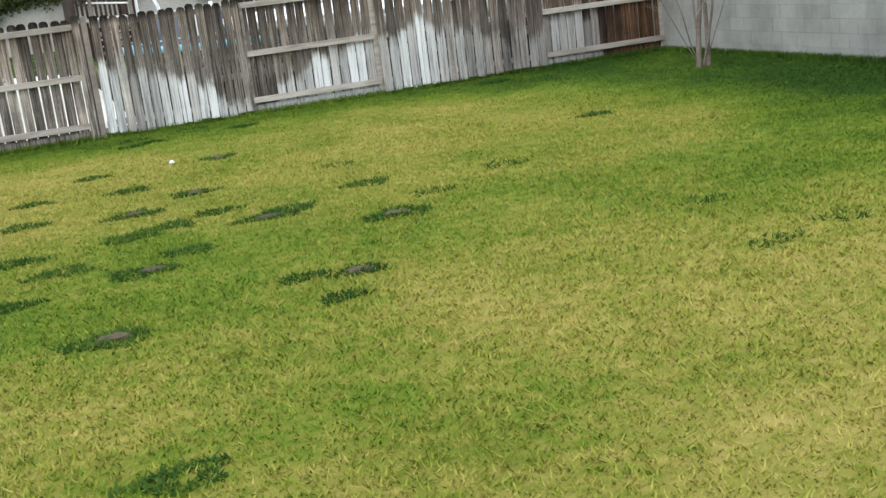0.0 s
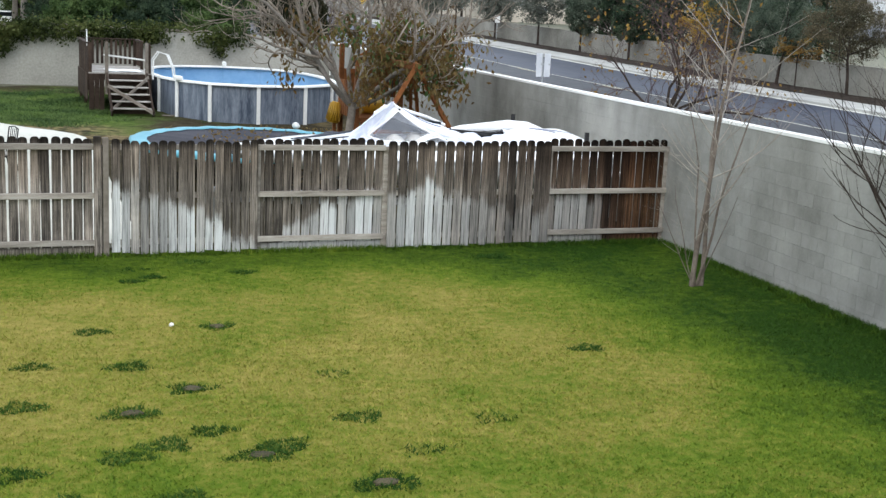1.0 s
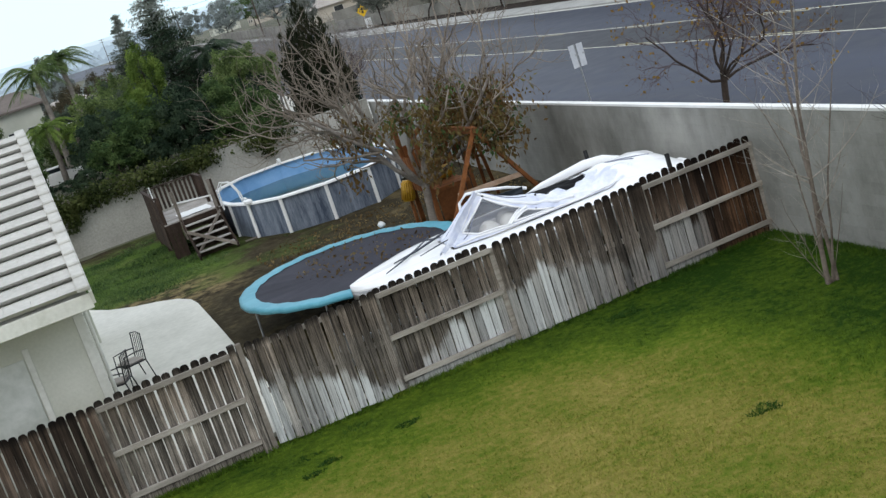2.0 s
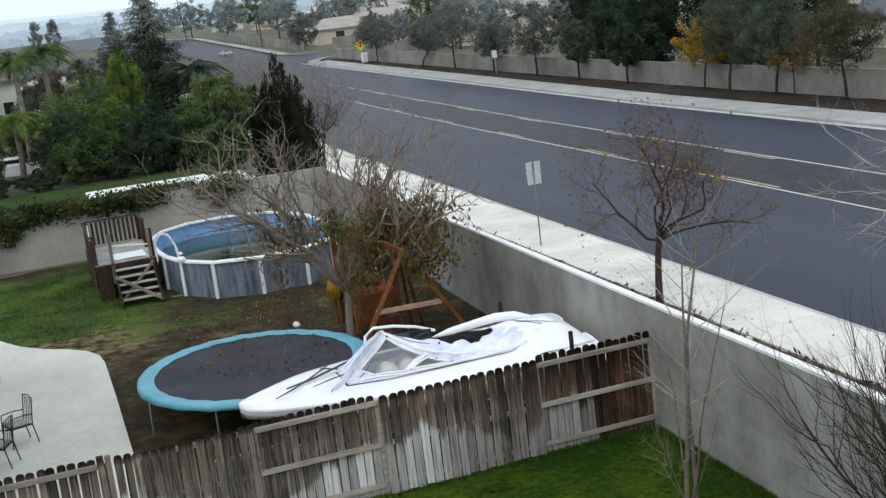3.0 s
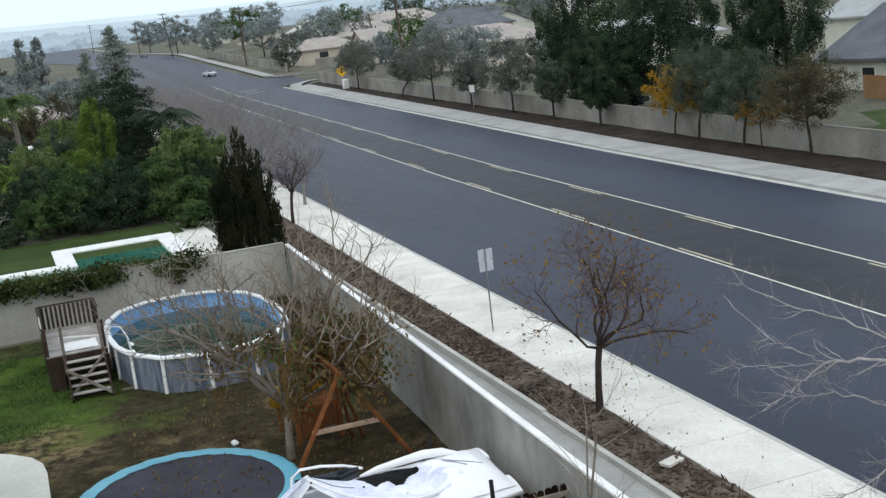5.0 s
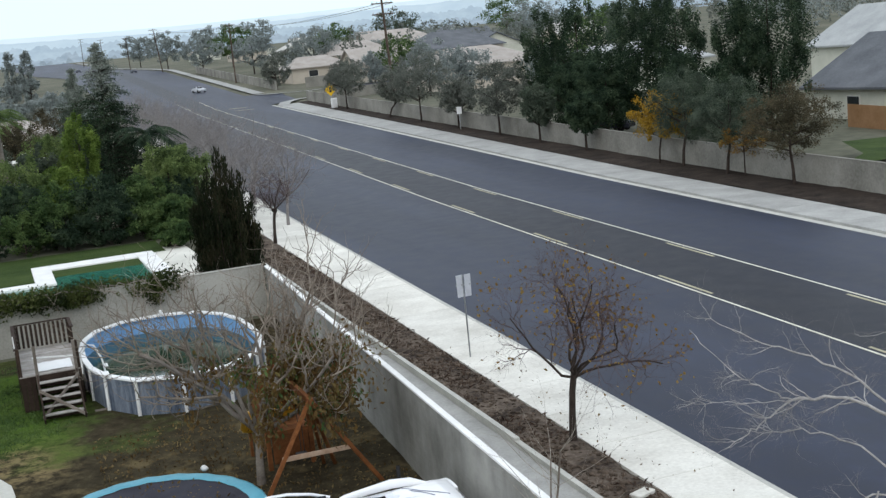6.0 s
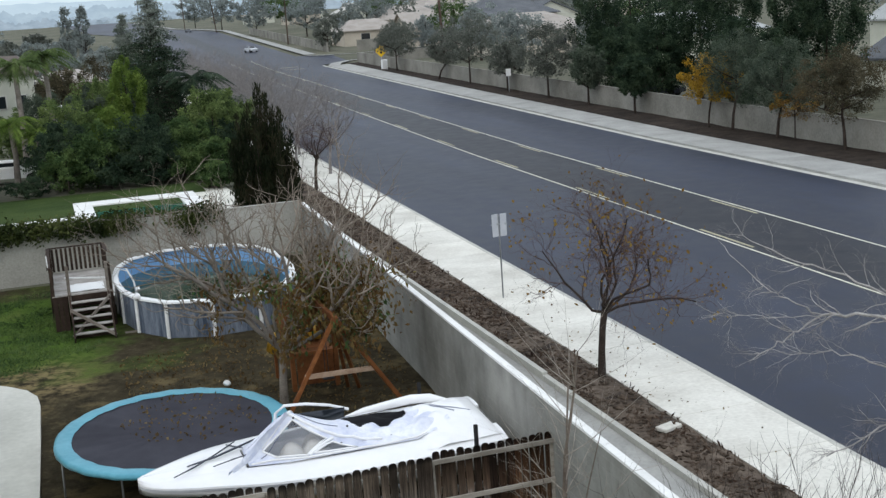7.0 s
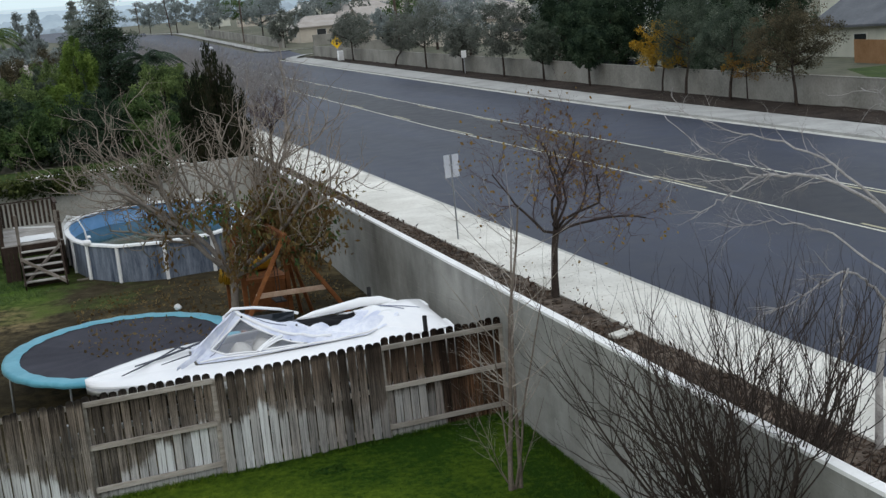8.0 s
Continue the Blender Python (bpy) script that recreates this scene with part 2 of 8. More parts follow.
def build_asphalt(n, l, b):
    p = place(n)
    x, y, _ = xyz(n, l, p)
    w = calc(n, l, "SUBTRACT", x, calc(n, l, "MULTIPLY", y, 0.0555))
    mid = calc(n, l, "MULTIPLY", smooth(n, l, w, 16.4, 17.2), smooth(n, l, w, 21.7, 20.9))
    a = noise_tex(n, l, p, 0.12, 5, 0.6, (1.0, 0.12, 1))
    m = noise_tex(n, l, p, 0.9, 5, 0.65)
    f = noise_tex(n, l, p, 40, 3, 0.7)
    v = calc(n, l, "ADD", calc(n, l, "MULTIPLY", a, 0.55), calc(n, l, "ADD", calc(n, l, "MULTIPLY", m, 0.3), calc(n, l, "MULTIPLY", f, 0.15)))
    c = ramp(n, l, v, [(0.33, (0.013, 0.016, 0.025)), (0.52, (0.026, 0.032, 0.053)), (0.70, (0.055, 0.067, 0.106))])
    dark = mix(n, l, 1.0, c, (0.56, 0.53, 0.48), "MULTIPLY")
    l.new(mix(n, l, mid, c, dark), b.inputs["Base Color"])
    l.new(calc(n, l, "MULTIPLY_ADD", m, 0.2, 0.40), b.inputs["Roughness"])
    b.inputs["Specular IOR Level"].default_value = 0.13
    bump(n, l, b, f, 0.06, 0.002)


M_asphalt = mat("worn_asphalt", build_asphalt)
M_dirt_far = plain("dark_far_soil", (0.014, 0.011, 0.009), (0.055, 0.042, 0.033), 0.97, 0.8, 5, relief=0.7, dist=0.06)
M_walk_far = plain("grey_far_concrete", (0.29, 0.29, 0.275), (0.42, 0.42, 0.40), 0.9, 0.5, 9, relief=0.2, vary=0.10)
M_line = plain("road_paint", (0.55, 0.54, 0.44), (0.74, 0.73, 0.62), 0.8, 0.8, 9, relief=0.1)
M_line_y = plain("yellow_road_paint", (0.34, 0.32, 0.22), (0.50, 0.47, 0.33), 0.8, 0.8, 9, relief=0.1)
M_dirt = plain("mulched_dirt", (0.020, 0.014, 0.011), (0.185, 0.148, 0.116), 0.97, 0.9, 6, relief=0.9, dist=0.06)
M_clod = plain("soil_clods", (0.022, 0.016, 0.012), (0.15, 0.115, 0.088), 0.97, 2.2, 14, relief=0.8, dist=0.03)
M_gutter = plain("grey_ground", (0.30, 0.30, 0.285), (0.44, 0.435, 0.41), 0.95, 0.8, 10, relief=0.3)


def build_yard(n, l, b):
    """Neighbour's yard: worn grass, dry stalks and bare soil."""
    p = place(n)
    x, y, _ = xyz(n, l, p)
    a = noise_tex(n, l, p, 0.55, 5, 0.65)
    m = noise_tex(n, l, p, 2.6, 5, 0.7)
    f = noise_tex(n, l, p, 22, 3, 0.7)
    green = calc(n, l, "MULTIPLY", smooth(n, l, x, -6.2, -9.2), calc(n, l, "MULTIPLY", smooth(n, l, y, 15.6, 18.4), smooth(n, l, y, 26.2, 24.2)))
    green = calc(n, l, "ADD", green, calc(n, l, "MULTIPLY", calc(n, l, "MULTIPLY", smooth(n, l, y, 12.5, 15.0), smooth(n, l, x, -2.0, -5.5)), 0.5))
    gv = smooth(n, l, calc(n, l, "ADD", green, calc(n, l, "MULTIPLY_ADD", a, 1.6, -0.95)), 0.15, 0.75)
    soil = ramp(n, l, calc(n, l, "ADD", calc(n, l, "MULTIPLY", m, 0.7), calc(n, l, "MULTIPLY", f, 0.3)), [(0.35, (0.022, 0.018, 0.011)), (0.55, (0.056, 0.046, 0.027)), (0.75, (0.135, 0.112, 0.064))])
    straw = calc(n, l, "MULTIPLY", smooth(n, l, a, 0.52, 0.66), 0.7)
    heap = calc(n, l, "MULTIPLY", calc(n, l, "MULTIPLY", smooth(n, l, y, 12.2, 14.2), smooth(n, l, y, 18.6, 16.6)), calc(n, l, "MULTIPLY", smooth(n, l, x, -7.0, -8.6), 0.85))
    straw = calc(n, l, "MAXIMUM", calc(n, l, "MULTIPLY", straw, 0.6), calc(n, l, "MULTIPLY", heap, smooth(n, l, m, 0.40, 0.62)))
    soil = mix(n, l, straw, soil, (0.26, 0.20, 0.10))
    grass = ramp(n, l, f, [(0.3, (0.034, 0.084, 0.010)), (0.7, (0.090, 0.165, 0.020))])
    l.new(mix(n, l, calc(n, l, "MULTIPLY", gv, calc(n, l, "MULTIPLY_ADD", m, 0.9, 0.25)), soil, grass), b.inputs["Base Color"])
    b.inputs["Roughness"].default_value = 0.97
    b.inputs["Specular IOR Level"].default_value = 0.05
    bump(n, l, b, f, 0.8, 0.05)


M_yard = mat("worn_yard", build_yard)
M_ground = plain("open_ground", (0.08, 0.085, 0.06), (0.165, 0.16, 0.12), 0.97, 0.05, 0.8, relief=0.6, dist=0.1)
M_lawn2 = plain("clipped_lawn", (0.024, 0.045, 0.011), (0.055, 0.083, 0.022), 0.95, 0.5, 14, relief=0.7, dist=0.04)
M_water = plain("green_water", (0.008, 0.032, 0.020), (0.022, 0.060, 0.036), 0.08, 0.4, 3, relief=0.05)
M_teal = plain("pool_plaster", (0.02, 0.12, 0.085), (0.05, 0.19, 0.13), 0.1, 0.5, 6, relief=0.05)
M_liner = plain("blue_liner", (0.16, 0.36, 0.66), (0.26, 0.48, 0.78), 0.45, 0.8, 5, relief=0.05)
M_poolwall = plain("pool_wall_sheet", (0.035, 0.052, 0.085), (0.23, 0.265, 0.32), 0.55, 1.0, 9, relief=0.15, stretch=(5, 5, 0.7))
M_white = plain("white_plastic", (0.70, 0.71, 0.70), (0.82, 0.82, 0.81), 0.4, 1.2, 12, relief=0.05)
M_mat = plain("trampoline_mat", (0.030, 0.030, 0.040), (0.055, 0.055, 0.07), 0.75, 0.8, 40, relief=0.2)
M_pad = plain("blue_pad", (0.07, 0.30, 0.40), (0.14, 0.42, 0.52), 0.5, 0.9, 8, relief=0.15)
M_steel = plain("galvanised_steel", (0.30, 0.31, 0.32), (0.46, 0.47, 0.48), 0.4, 2, 20, metal=0.9, relief=0.1)
M_black = plain("black_plastic", (0.012, 0.012, 0.013), (0.03, 0.03, 0.032), 0.55, 2, 20, relief=0.1)
M_gel = plain("white_gelcoat", (0.82, 0.83, 0.84), (0.88, 0.88, 0.88), 0.25, 0.8, 6, relief=0.02)
M_tarp = plain("pale_tarp", (0.52, 0.56, 0.70), (0.84, 0.86, 0.91), 0.5, 1.6, 7, relief=0.4, dist=0.03)
M_tarp_dark = plain("dark_seam", (0.05, 0.055, 0.07), (0.11, 0.12, 0.14), 0.7, 2, 14)
M_cover_line = plain("grey_blue_cover_line", (0.16, 0.18, 0.24), (0.30, 0.32, 0.40), 0.7, 2, 14)
# near-black that paints the shade inside the open boat cover
M_gap_shade = plain("black_gap_shade", (0.006, 0.006, 0.007), (0.016, 0.016, 0.018), 0.95, 2, 14)
M_seat = plain("cream_vinyl", (0.55, 0.53, 0.48), (0.68, 0.66, 0.61), 0.5, 2, 14)
M_deck = plain("brown_deck_wood", (0.022, 0.015, 0.012), (0.065, 0.045, 0.034), 0.85, 1.2, 14, relief=0.4, vary=0.35)
M_deck_grey = plain("grey_deck_wood", (0.13, 0.11, 0.09), (0.26, 0.23, 0.20), 0.9, 1.2, 14, relief=0.4, vary=0.35)
M_deck_worn = plain("worn_pale_deck_wood", (0.22, 0.20, 0.18), (0.46, 0.44, 0.41), 0.9, 1.2, 14, relief=0.4, vary=0.35)
M_cedar = plain("orange_cedar", (0.13, 0.048, 0.018), (0.29, 0.115, 0.042), 0.7, 1.6, 12, relief=0.3, vary=0.35)
M_cedar_pale = plain("pale_cedar", (0.36, 0.23, 0.15), (0.55, 0.41, 0.31), 0.75, 1.6, 12, relief=0.3)
M_yellow = plain("yellow_plastic", (0.50, 0.28, 0.015), (0.64, 0.37, 0.03), 0.4, 1, 8, relief=0.05)
M_bark = plain("grey_bark", (0.13, 0.11, 0.095), (0.30, 0.27, 0.235), 0.9, 3, 25, relief=0.6, dist=0.02)
M_bark_mid = plain("brown_grey_bark", (0.10, 0.08, 0.066), (0.22, 0.185, 0.155), 0.9, 3, 25, relief=0.5, dist=0.01)
M_bark_pale = plain("pale_bark", (0.20, 0.19, 0.18), (0.46, 0.44, 0.42), 0.85, 3, 22, relief=0.4, dist=0.01)
M_bark_dark = plain("dark_bark", (0.022, 0.017, 0.014), (0.065, 0.05, 0.042), 0.9, 3, 25, relief=0.5, dist=0.01)
M_bark_red = plain("reddish_bark", (0.055, 0.038, 0.038), (0.13, 0.095, 0.09), 0.9, 3, 25, relief=0.4)
M_leaf_dry = leaf("drying_leaves", (0.08, 0.042, 0.018), (0.14, 0.085, 0.030), (0.19, 0.13, 0.05))
M_leaf_amber = leaf("amber_leaves", (0.11, 0.06, 0.024), (0.22, 0.13, 0.036), (0.29, 0.20, 0.05))
M_leaf_yellow = leaf("yellow_leaves", (0.19, 0.115, 0.015), (0.36, 0.22, 0.025), (0.47, 0.32, 0.05))
M_leaf_olive = leaf("olive_leaves", (0.042, 0.060, 0.044), (0.085, 0.110, 0.078), (0.145, 0.172, 0.125))
M_leaf_dark = leaf("dark_evergreen", (0.015, 0.029, 0.018), (0.037, 0.062, 0.036), (0.090, 0.128, 0.072))
M_leaf_straw = leaf("fallen_leaf_straw", (0.07, 0.045, 0.02), (0.17, 0.115, 0.05), (0.30, 0.23, 0.11))
M_mulch = leaf("bark_mulch", (0.026, 0.016, 0.012), (0.08, 0.052, 0.038), (0.21, 0.165, 0.13), 0.95, 0.05)
# distant foliage: haze is mixed into these two leaf colours, paler with distance
M_leaf_hazed_grey = leaf("hazed_grey_leaves", (0.18, 0.205, 0.196), (0.25, 0.282, 0.27), (0.32, 0.355, 0.342))
M_leaf_hazed_ash = leaf("hazed_ash_leaves", (0.095, 0.105, 0.088), (0.15, 0.162, 0.138), (0.215, 0.226, 0.195))
M_leaf_brown = leaf("brown_olive_leaves", (0.045, 0.042, 0.026), (0.085, 0.075, 0.045), (0.14, 0.115, 0.07))
M_leaf_mid = leaf("mid_green_leaves", (0.046, 0.074, 0.030), (0.13, 0.182, 0.062), (0.245, 0.31, 0.115))
# grey-brown twigs, paled in colour to show haze over the far street row
M_bark_hazy = plain("grey_brown_hazed_twigs", (0.17, 0.157, 0.150), (0.32, 0.30, 0.29), 0.9, 3, 25, relief=0.2)
M_roof_pale = plain("pale_grey_roof", (0.30, 0.315, 0.315), (0.42, 0.435, 0.43), 0.85, 0.4, 5, relief=0.3)
M_leaf_khaki = leaf("khaki_leaves", (0.075, 0.062, 0.025), (0.16, 0.115, 0.045), (0.17, 0.155, 0.05))
M_bark_twig = plain("twig_bark", (0.19, 0.165, 0.14), (0.46, 0.42, 0.37), 0.9, 3, 22, relief=0.3)
M_bark_worn = plain("weathered_brown_bark", (0.115, 0.09, 0.068), (0.34, 0.295, 0.245), 0.9, 2.2, 22, relief=0.4)
M_leaf_green = leaf("green_leaves", (0.032, 0.064, 0.024), (0.076, 0.125, 0.043), (0.145, 0.205, 0.072))
M_leaf_bright = leaf("bright_leaves", (0.055, 0.095, 0.02), (0.12, 0.185, 0.036), (0.22, 0.295, 0.07))
M_leaf_palm = leaf("palm_fronds", (0.045, 0.075, 0.022), (0.095, 0.145, 0.045), (0.18, 0.235, 0.085))
M_leaf_silver = leaf("silvery_needles", (0.10, 0.125, 0.10), (0.22, 0.25, 0.215), (0.38, 0.41, 0.36))
M_leaf_juniper = leaf("juniper_needles", (0.009, 0.014, 0.007), (0.020, 0.027, 0.012), (0.05, 0.045, 0.024))
M_leaf_ivy = leaf("vine_leaves", (0.014, 0.022, 0.008), (0.045, 0.062, 0.017), (0.12, 0.135, 0.045))
M_stucco = plain("cream_stucco", (0.50, 0.51, 0.43), (0.62, 0.62, 0.54), 0.9, 0.6, 20, relief=0.25)
M_stucco_dark = plain("tan_stucco", (0.44, 0.39, 0.32), (0.56, 0.51, 0.43), 0.9, 0.3, 8, relief=0.2)
M_patch = plain("whitewashed_stucco", (0.42, 0.45, 0.40), (0.66, 0.67, 0.63), 0.9, 0.9, 6, relief=0.2)
M_tile = plain("grey_roof_tile", (0.40, 0.39, 0.36), (0.56, 0.55, 0.51), 0.85, 0.8, 10, relief=0.35, vary=0.15)
M_roof_far = plain("slate_grey_roof", (0.09, 0.098, 0.108), (0.15, 0.158, 0.172), 0.85, 0.4, 5, relief=0.3)
M_roof_tan = plain("tan_roof", (0.31, 0.28, 0.25), (0.43, 0.395, 0.36), 0.85, 0.4, 5, relief=0.3)
M_house_grey = plain("pale_grey_stucco", (0.42, 0.45, 0.44), (0.56, 0.59, 0.58), 0.9, 0.5, 9, relief=0.2)
M_roof_brown = plain("brown_roof", (0.10, 0.082, 0.072), (0.17, 0.145, 0.13), 0.85, 0.4, 5, relief=0.3)
M_trim = plain("pale_trim", (0.56, 0.56, 0.50), (0.70, 0.70, 0.64), 0.7, 1.5, 12, relief=0.1)
M_pole = plain("pole_wood", (0.06, 0.045, 0.035), (0.12, 0.09, 0.07), 0.9, 2, 15, relief=0.3)
M_sign = plain("sign_back", (0.50, 0.52, 0.56), (0.62, 0.63, 0.66), 0.4, 3, 20, metal=0.3, relief=0.05)
M_sign_yellow = plain("yellow_sign", (0.70, 0.42, 0.01), (0.80, 0.50, 0.02), 0.5, 3, 10, relief=0.0)
M_car = plain("silver_car_paint", (0.52, 0.54, 0.57), (0.60, 0.62, 0.65), 0.3, 2, 8, metal=0.2, relief=0.0)
M_car_dark = plain("dark_car_paint", (0.03, 0.035, 0.05), (0.06, 0.065, 0.085), 0.25, 2, 8, relief=0.0)
M_rubber = plain("tyre_rubber", (0.012, 0.012, 0.012), (0.03, 0.03, 0.03), 0.9, 5, 30)
M_board = plain("orange_board_fence", (0.26, 0.145, 0.07), (0.38, 0.23, 0.125), 0.85, 0.6, 8, relief=0.3)


def build_glass(n, l, b):
    b.inputs["Base Color"].default_value = (0.02, 0.025, 0.03, 1)
    b.inputs["Roughness"].default_value = 0.06
    b.inputs["Specular IOR Level"].default_value = 0.7


M_glass = mat("dark_window_glass", build_glass)


def build_vinyl(n, l, b):
    v = noise_tex(n, l, place(n), 5, 4)
    l.new(ramp(n, l, v, [(0.3, (0.40, 0.43, 0.50)), (0.7, (0.75, 0.77, 0.84))]), b.inputs["Base Color"])
    b.inputs["Roughness"].default_value = 0.2
    b.inputs["Alpha"].default_value = 0.20


M_vinyl = mat("clear_vinyl", build_vinyl)


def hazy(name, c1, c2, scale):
    """Scenery far behind the rest, seen through haze, which is painted in as glow."""
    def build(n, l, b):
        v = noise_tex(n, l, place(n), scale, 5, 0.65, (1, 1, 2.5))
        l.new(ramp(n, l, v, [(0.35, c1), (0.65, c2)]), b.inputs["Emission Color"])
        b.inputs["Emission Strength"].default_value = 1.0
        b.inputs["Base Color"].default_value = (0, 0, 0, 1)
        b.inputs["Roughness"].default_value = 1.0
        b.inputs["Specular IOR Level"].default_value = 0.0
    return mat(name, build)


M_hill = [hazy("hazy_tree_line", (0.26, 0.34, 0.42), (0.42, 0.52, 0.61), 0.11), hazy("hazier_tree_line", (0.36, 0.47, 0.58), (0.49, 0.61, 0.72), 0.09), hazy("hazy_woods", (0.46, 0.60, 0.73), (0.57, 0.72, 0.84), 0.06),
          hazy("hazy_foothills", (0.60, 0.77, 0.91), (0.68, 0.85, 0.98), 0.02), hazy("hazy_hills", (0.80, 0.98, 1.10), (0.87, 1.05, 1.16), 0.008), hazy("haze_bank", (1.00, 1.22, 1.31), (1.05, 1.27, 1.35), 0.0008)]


# ---- mesh helpers ----
def link_mesh(name, verts, faces, material, parent=None, flat=True):
    me = bpy.data.meshes.new(name)
    me.from_pydata([tuple(v) for v in verts], [], faces)
    me.materials.append(material)
    if not flat:
        me.polygons.foreach_set("use_smooth", [True] * len(me.polygons))
    ob = new(name, me)
    if parent is not None:
        ob.parent = parent
    return ob


def big_mesh(name, verts, loops, size, material, parent=None, flat=True):
    """Many equal polygons at once, from arrays."""
    me = bpy.data.meshes.new(name)
    count = len(loops) // size
    me.vertices.add(len(verts))
    me.vertices.foreach_set("co", np.ascontiguousarray(verts, dtype=np.float32).ravel())
    me.loops.add(len(loops))
    me.loops.foreach_set("vertex_index", np.ascontiguousarray(loops, dtype=np.int32).ravel())
    me.polygons.add(count)
    me.polygons.foreach_set("loop_start", np.arange(count, dtype=np.int32) * size)
    me.polygons.foreach_set("use_smooth", np.full(count, not flat))
    me.update(calc_edges=True)
    me.materials.append(material)
    ob = new(name, me)
    if parent is not None:
        ob.parent = parent
    return ob


def part(name, bm, material, parent=None, label="", flat=True):
    me = bpy.data.meshes.new(name)
    bm.normal_update()
    bm.to_mesh(me)
    bm.free()
    me.materials.append(material)
    if not flat:
        me.polygons.foreach_set("use_smooth", [True] * len(me.polygons))
    ob = new(name, me)
    if parent is not None:
        ob.parent = parent
    if label:
        tagged(ob, label)
    return ob


def thing(name, label, category, group="", kind="", at=(0, 0, 0)):
    ob = new(name)
    ob.location = at
    ob.empty_display_size = 0.2
    return tagged(ob, label, category, group, kind)


def add_box(bm, x0, x1, y0, y1, z0, z1, c=0.006, m=None):
    """A box with its edges taken off by c."""
    tmp = bmesh.new()
    bmesh.ops.create_cube(tmp, size=1.0)
    for v in tmp.verts:
        v.co = Vector((x0 + (v.co.x + 0.5) * (x1 - x0), y0 + (v.co.y + 0.5) * (y1 - y0), z0 + (v.co.z + 0.5) * (z1 - z0)))
    if c:
        bmesh.ops.bevel(tmp, geom=tmp.edges[:], offset=c, segments=1, affect="EDGES", clamp_overlap=True)
    join(bm, tmp, m)


def join(bm, tmp, m=None):
    if m is not None:
        bmesh.ops.transform(tmp, matrix=m, verts=tmp.verts)
    table = {}
    for v in tmp.verts:
        table[v] = bm.verts.new(v.co)
    for f in tmp.faces:
        try:
            bm.faces.new([table[v] for v in f.verts])
        except ValueError:
            pass
    tmp.free()


def box(x0, x1, y0, y1, z0, z1, c=0.006):
    bm = bmesh.new()
    add_box(bm, x0, x1, y0, y1, z0, z1, c)
    return bm


def add_beam(bm, a, b, w, h, c=0.005):
    """A timber of section w x h from a to b."""
    a, b = Vector(a), Vector(b)
    d = b - a
    m = Matrix.Translation(a) @ d.to_track_quat("Y", "Z").to_matrix().to_4x4()
    add_box(bm, -w / 2, w / 2, 0, d.length, -h / 2, h / 2, c, m)


def beam(a, b, w, h, c=0.005):
    bm = bmesh.new()
    add_beam(bm, a, b, w, h, c)
    return bm


def tube_arrays(paths, sides):
    """Tapered round limbs: paths of (points, radii)."""
    verts, loops, base = [], [], 0
    ang = np.linspace(0, 2 * np.pi, sides, endpoint=False)
    for pts, rad in paths:
        pts, rad = np.asarray(pts, float), np.asarray(rad, float)
        t = np.gradient(pts, axis=0)
        t /= np.linalg.norm(t, axis=1)[:, None] + 1e-9
        ref = np.array([0.31, 0.17, 0.93]) if abs(t[0, 2]) < 0.8 else np.array([0.93, 0.3, 0.1])
        u = np.cross(t, ref)
        u /= np.linalg.norm(u, axis=1)[:, None] + 1e-9
        w = np.cross(t, u)
        ring = pts[:, None] + rad[:, None, None] * (np.cos(ang)[None, :, None] * u[:, None] + np.sin(ang)[None, :, None] * w[:, None])
        n = len(pts)
        verts.append(ring.reshape(-1, 3))
        k = np.arange(n - 1)[:, None] * sides + base
        s = np.arange(sides)[None, :]
        s2 = (s + 1) % sides
        loops.append(np.stack([k + s, k + s2, k + sides + s2, k + sides + s], -1).reshape(-1))
        base += n * sides
    return np.concatenate(verts), np.concatenate(loops)


def pipes(name, paths, sides, material, parent=None, label=""):
    v, l = tube_arrays(paths, sides)
    ob = big_mesh(name, v, l, 4, material, parent, flat=False)
    if label:
        tagged(ob, label)
    return ob


def leaf_arrays(pts, size, rng, aspect=1.8, hang=0.0):
    """One small folded leaf per point: two triangles, turned at random."""
    n = len(pts)
    a = rng.normal(size=(n, 3))
    a[:, 2] -= hang
    a /= np.linalg.norm(a, axis=1)[:, None]
    b = np.cross(a, rng.normal(size=(n, 3)))
    b /= np.linalg.norm(b, axis=1)[:, None] + 1e-9
    s = size * rng.uniform(0.6, 1.35, (n, 1))
    side = np.cross(a, b)
    v = np.stack([pts, pts + a * s * 0.5 + b * s / aspect * 0.5 + side * s * 0.08, pts + a * s, pts + a * s * 0.5 - b * s / aspect * 0.5 + side * s * 0.08], 1)
    k = np.arange(n)[:, None] * 4
    return v.reshape(-1, 3), (k + np.array([0, 1, 2, 3])).reshape(-1)


def leaves(name, pts, size, rng, material, parent=None, aspect=1.8, hang=0.0):
    v, l = leaf_arrays(np.asarray(pts, float), size, rng, aspect, hang)
    return big_mesh(name, v, l, 4, material, parent)


# ---- lie of the land ----
def yard_z(y):
    return 0.02 * max(y, 0.0)


def street_z(y):
    y = min(y, 950)
    return -0.6 + 0.013 * y + 0.007 * max(y - 60, 0) + 0.015 * max(min(y, 450) - 200, 0) + 0.014 * max(y - 640, 0)


def bend(y):
    return 0.07 * (np.maximum(y - 450, 0) - 0.5 * np.minimum(np.maximum(y - 450, 0), 60))


def wall_x(y):
    return -0.05 + 0.05 * y


def walk_in(y):
    return 5.45 + 0.027 * y


def kerb_x(y):
    return 7.85 + 0.039 * y - bend(y)


def far_kerb_x(y):
    return 29.6 + 0.065 * y - bend(y)


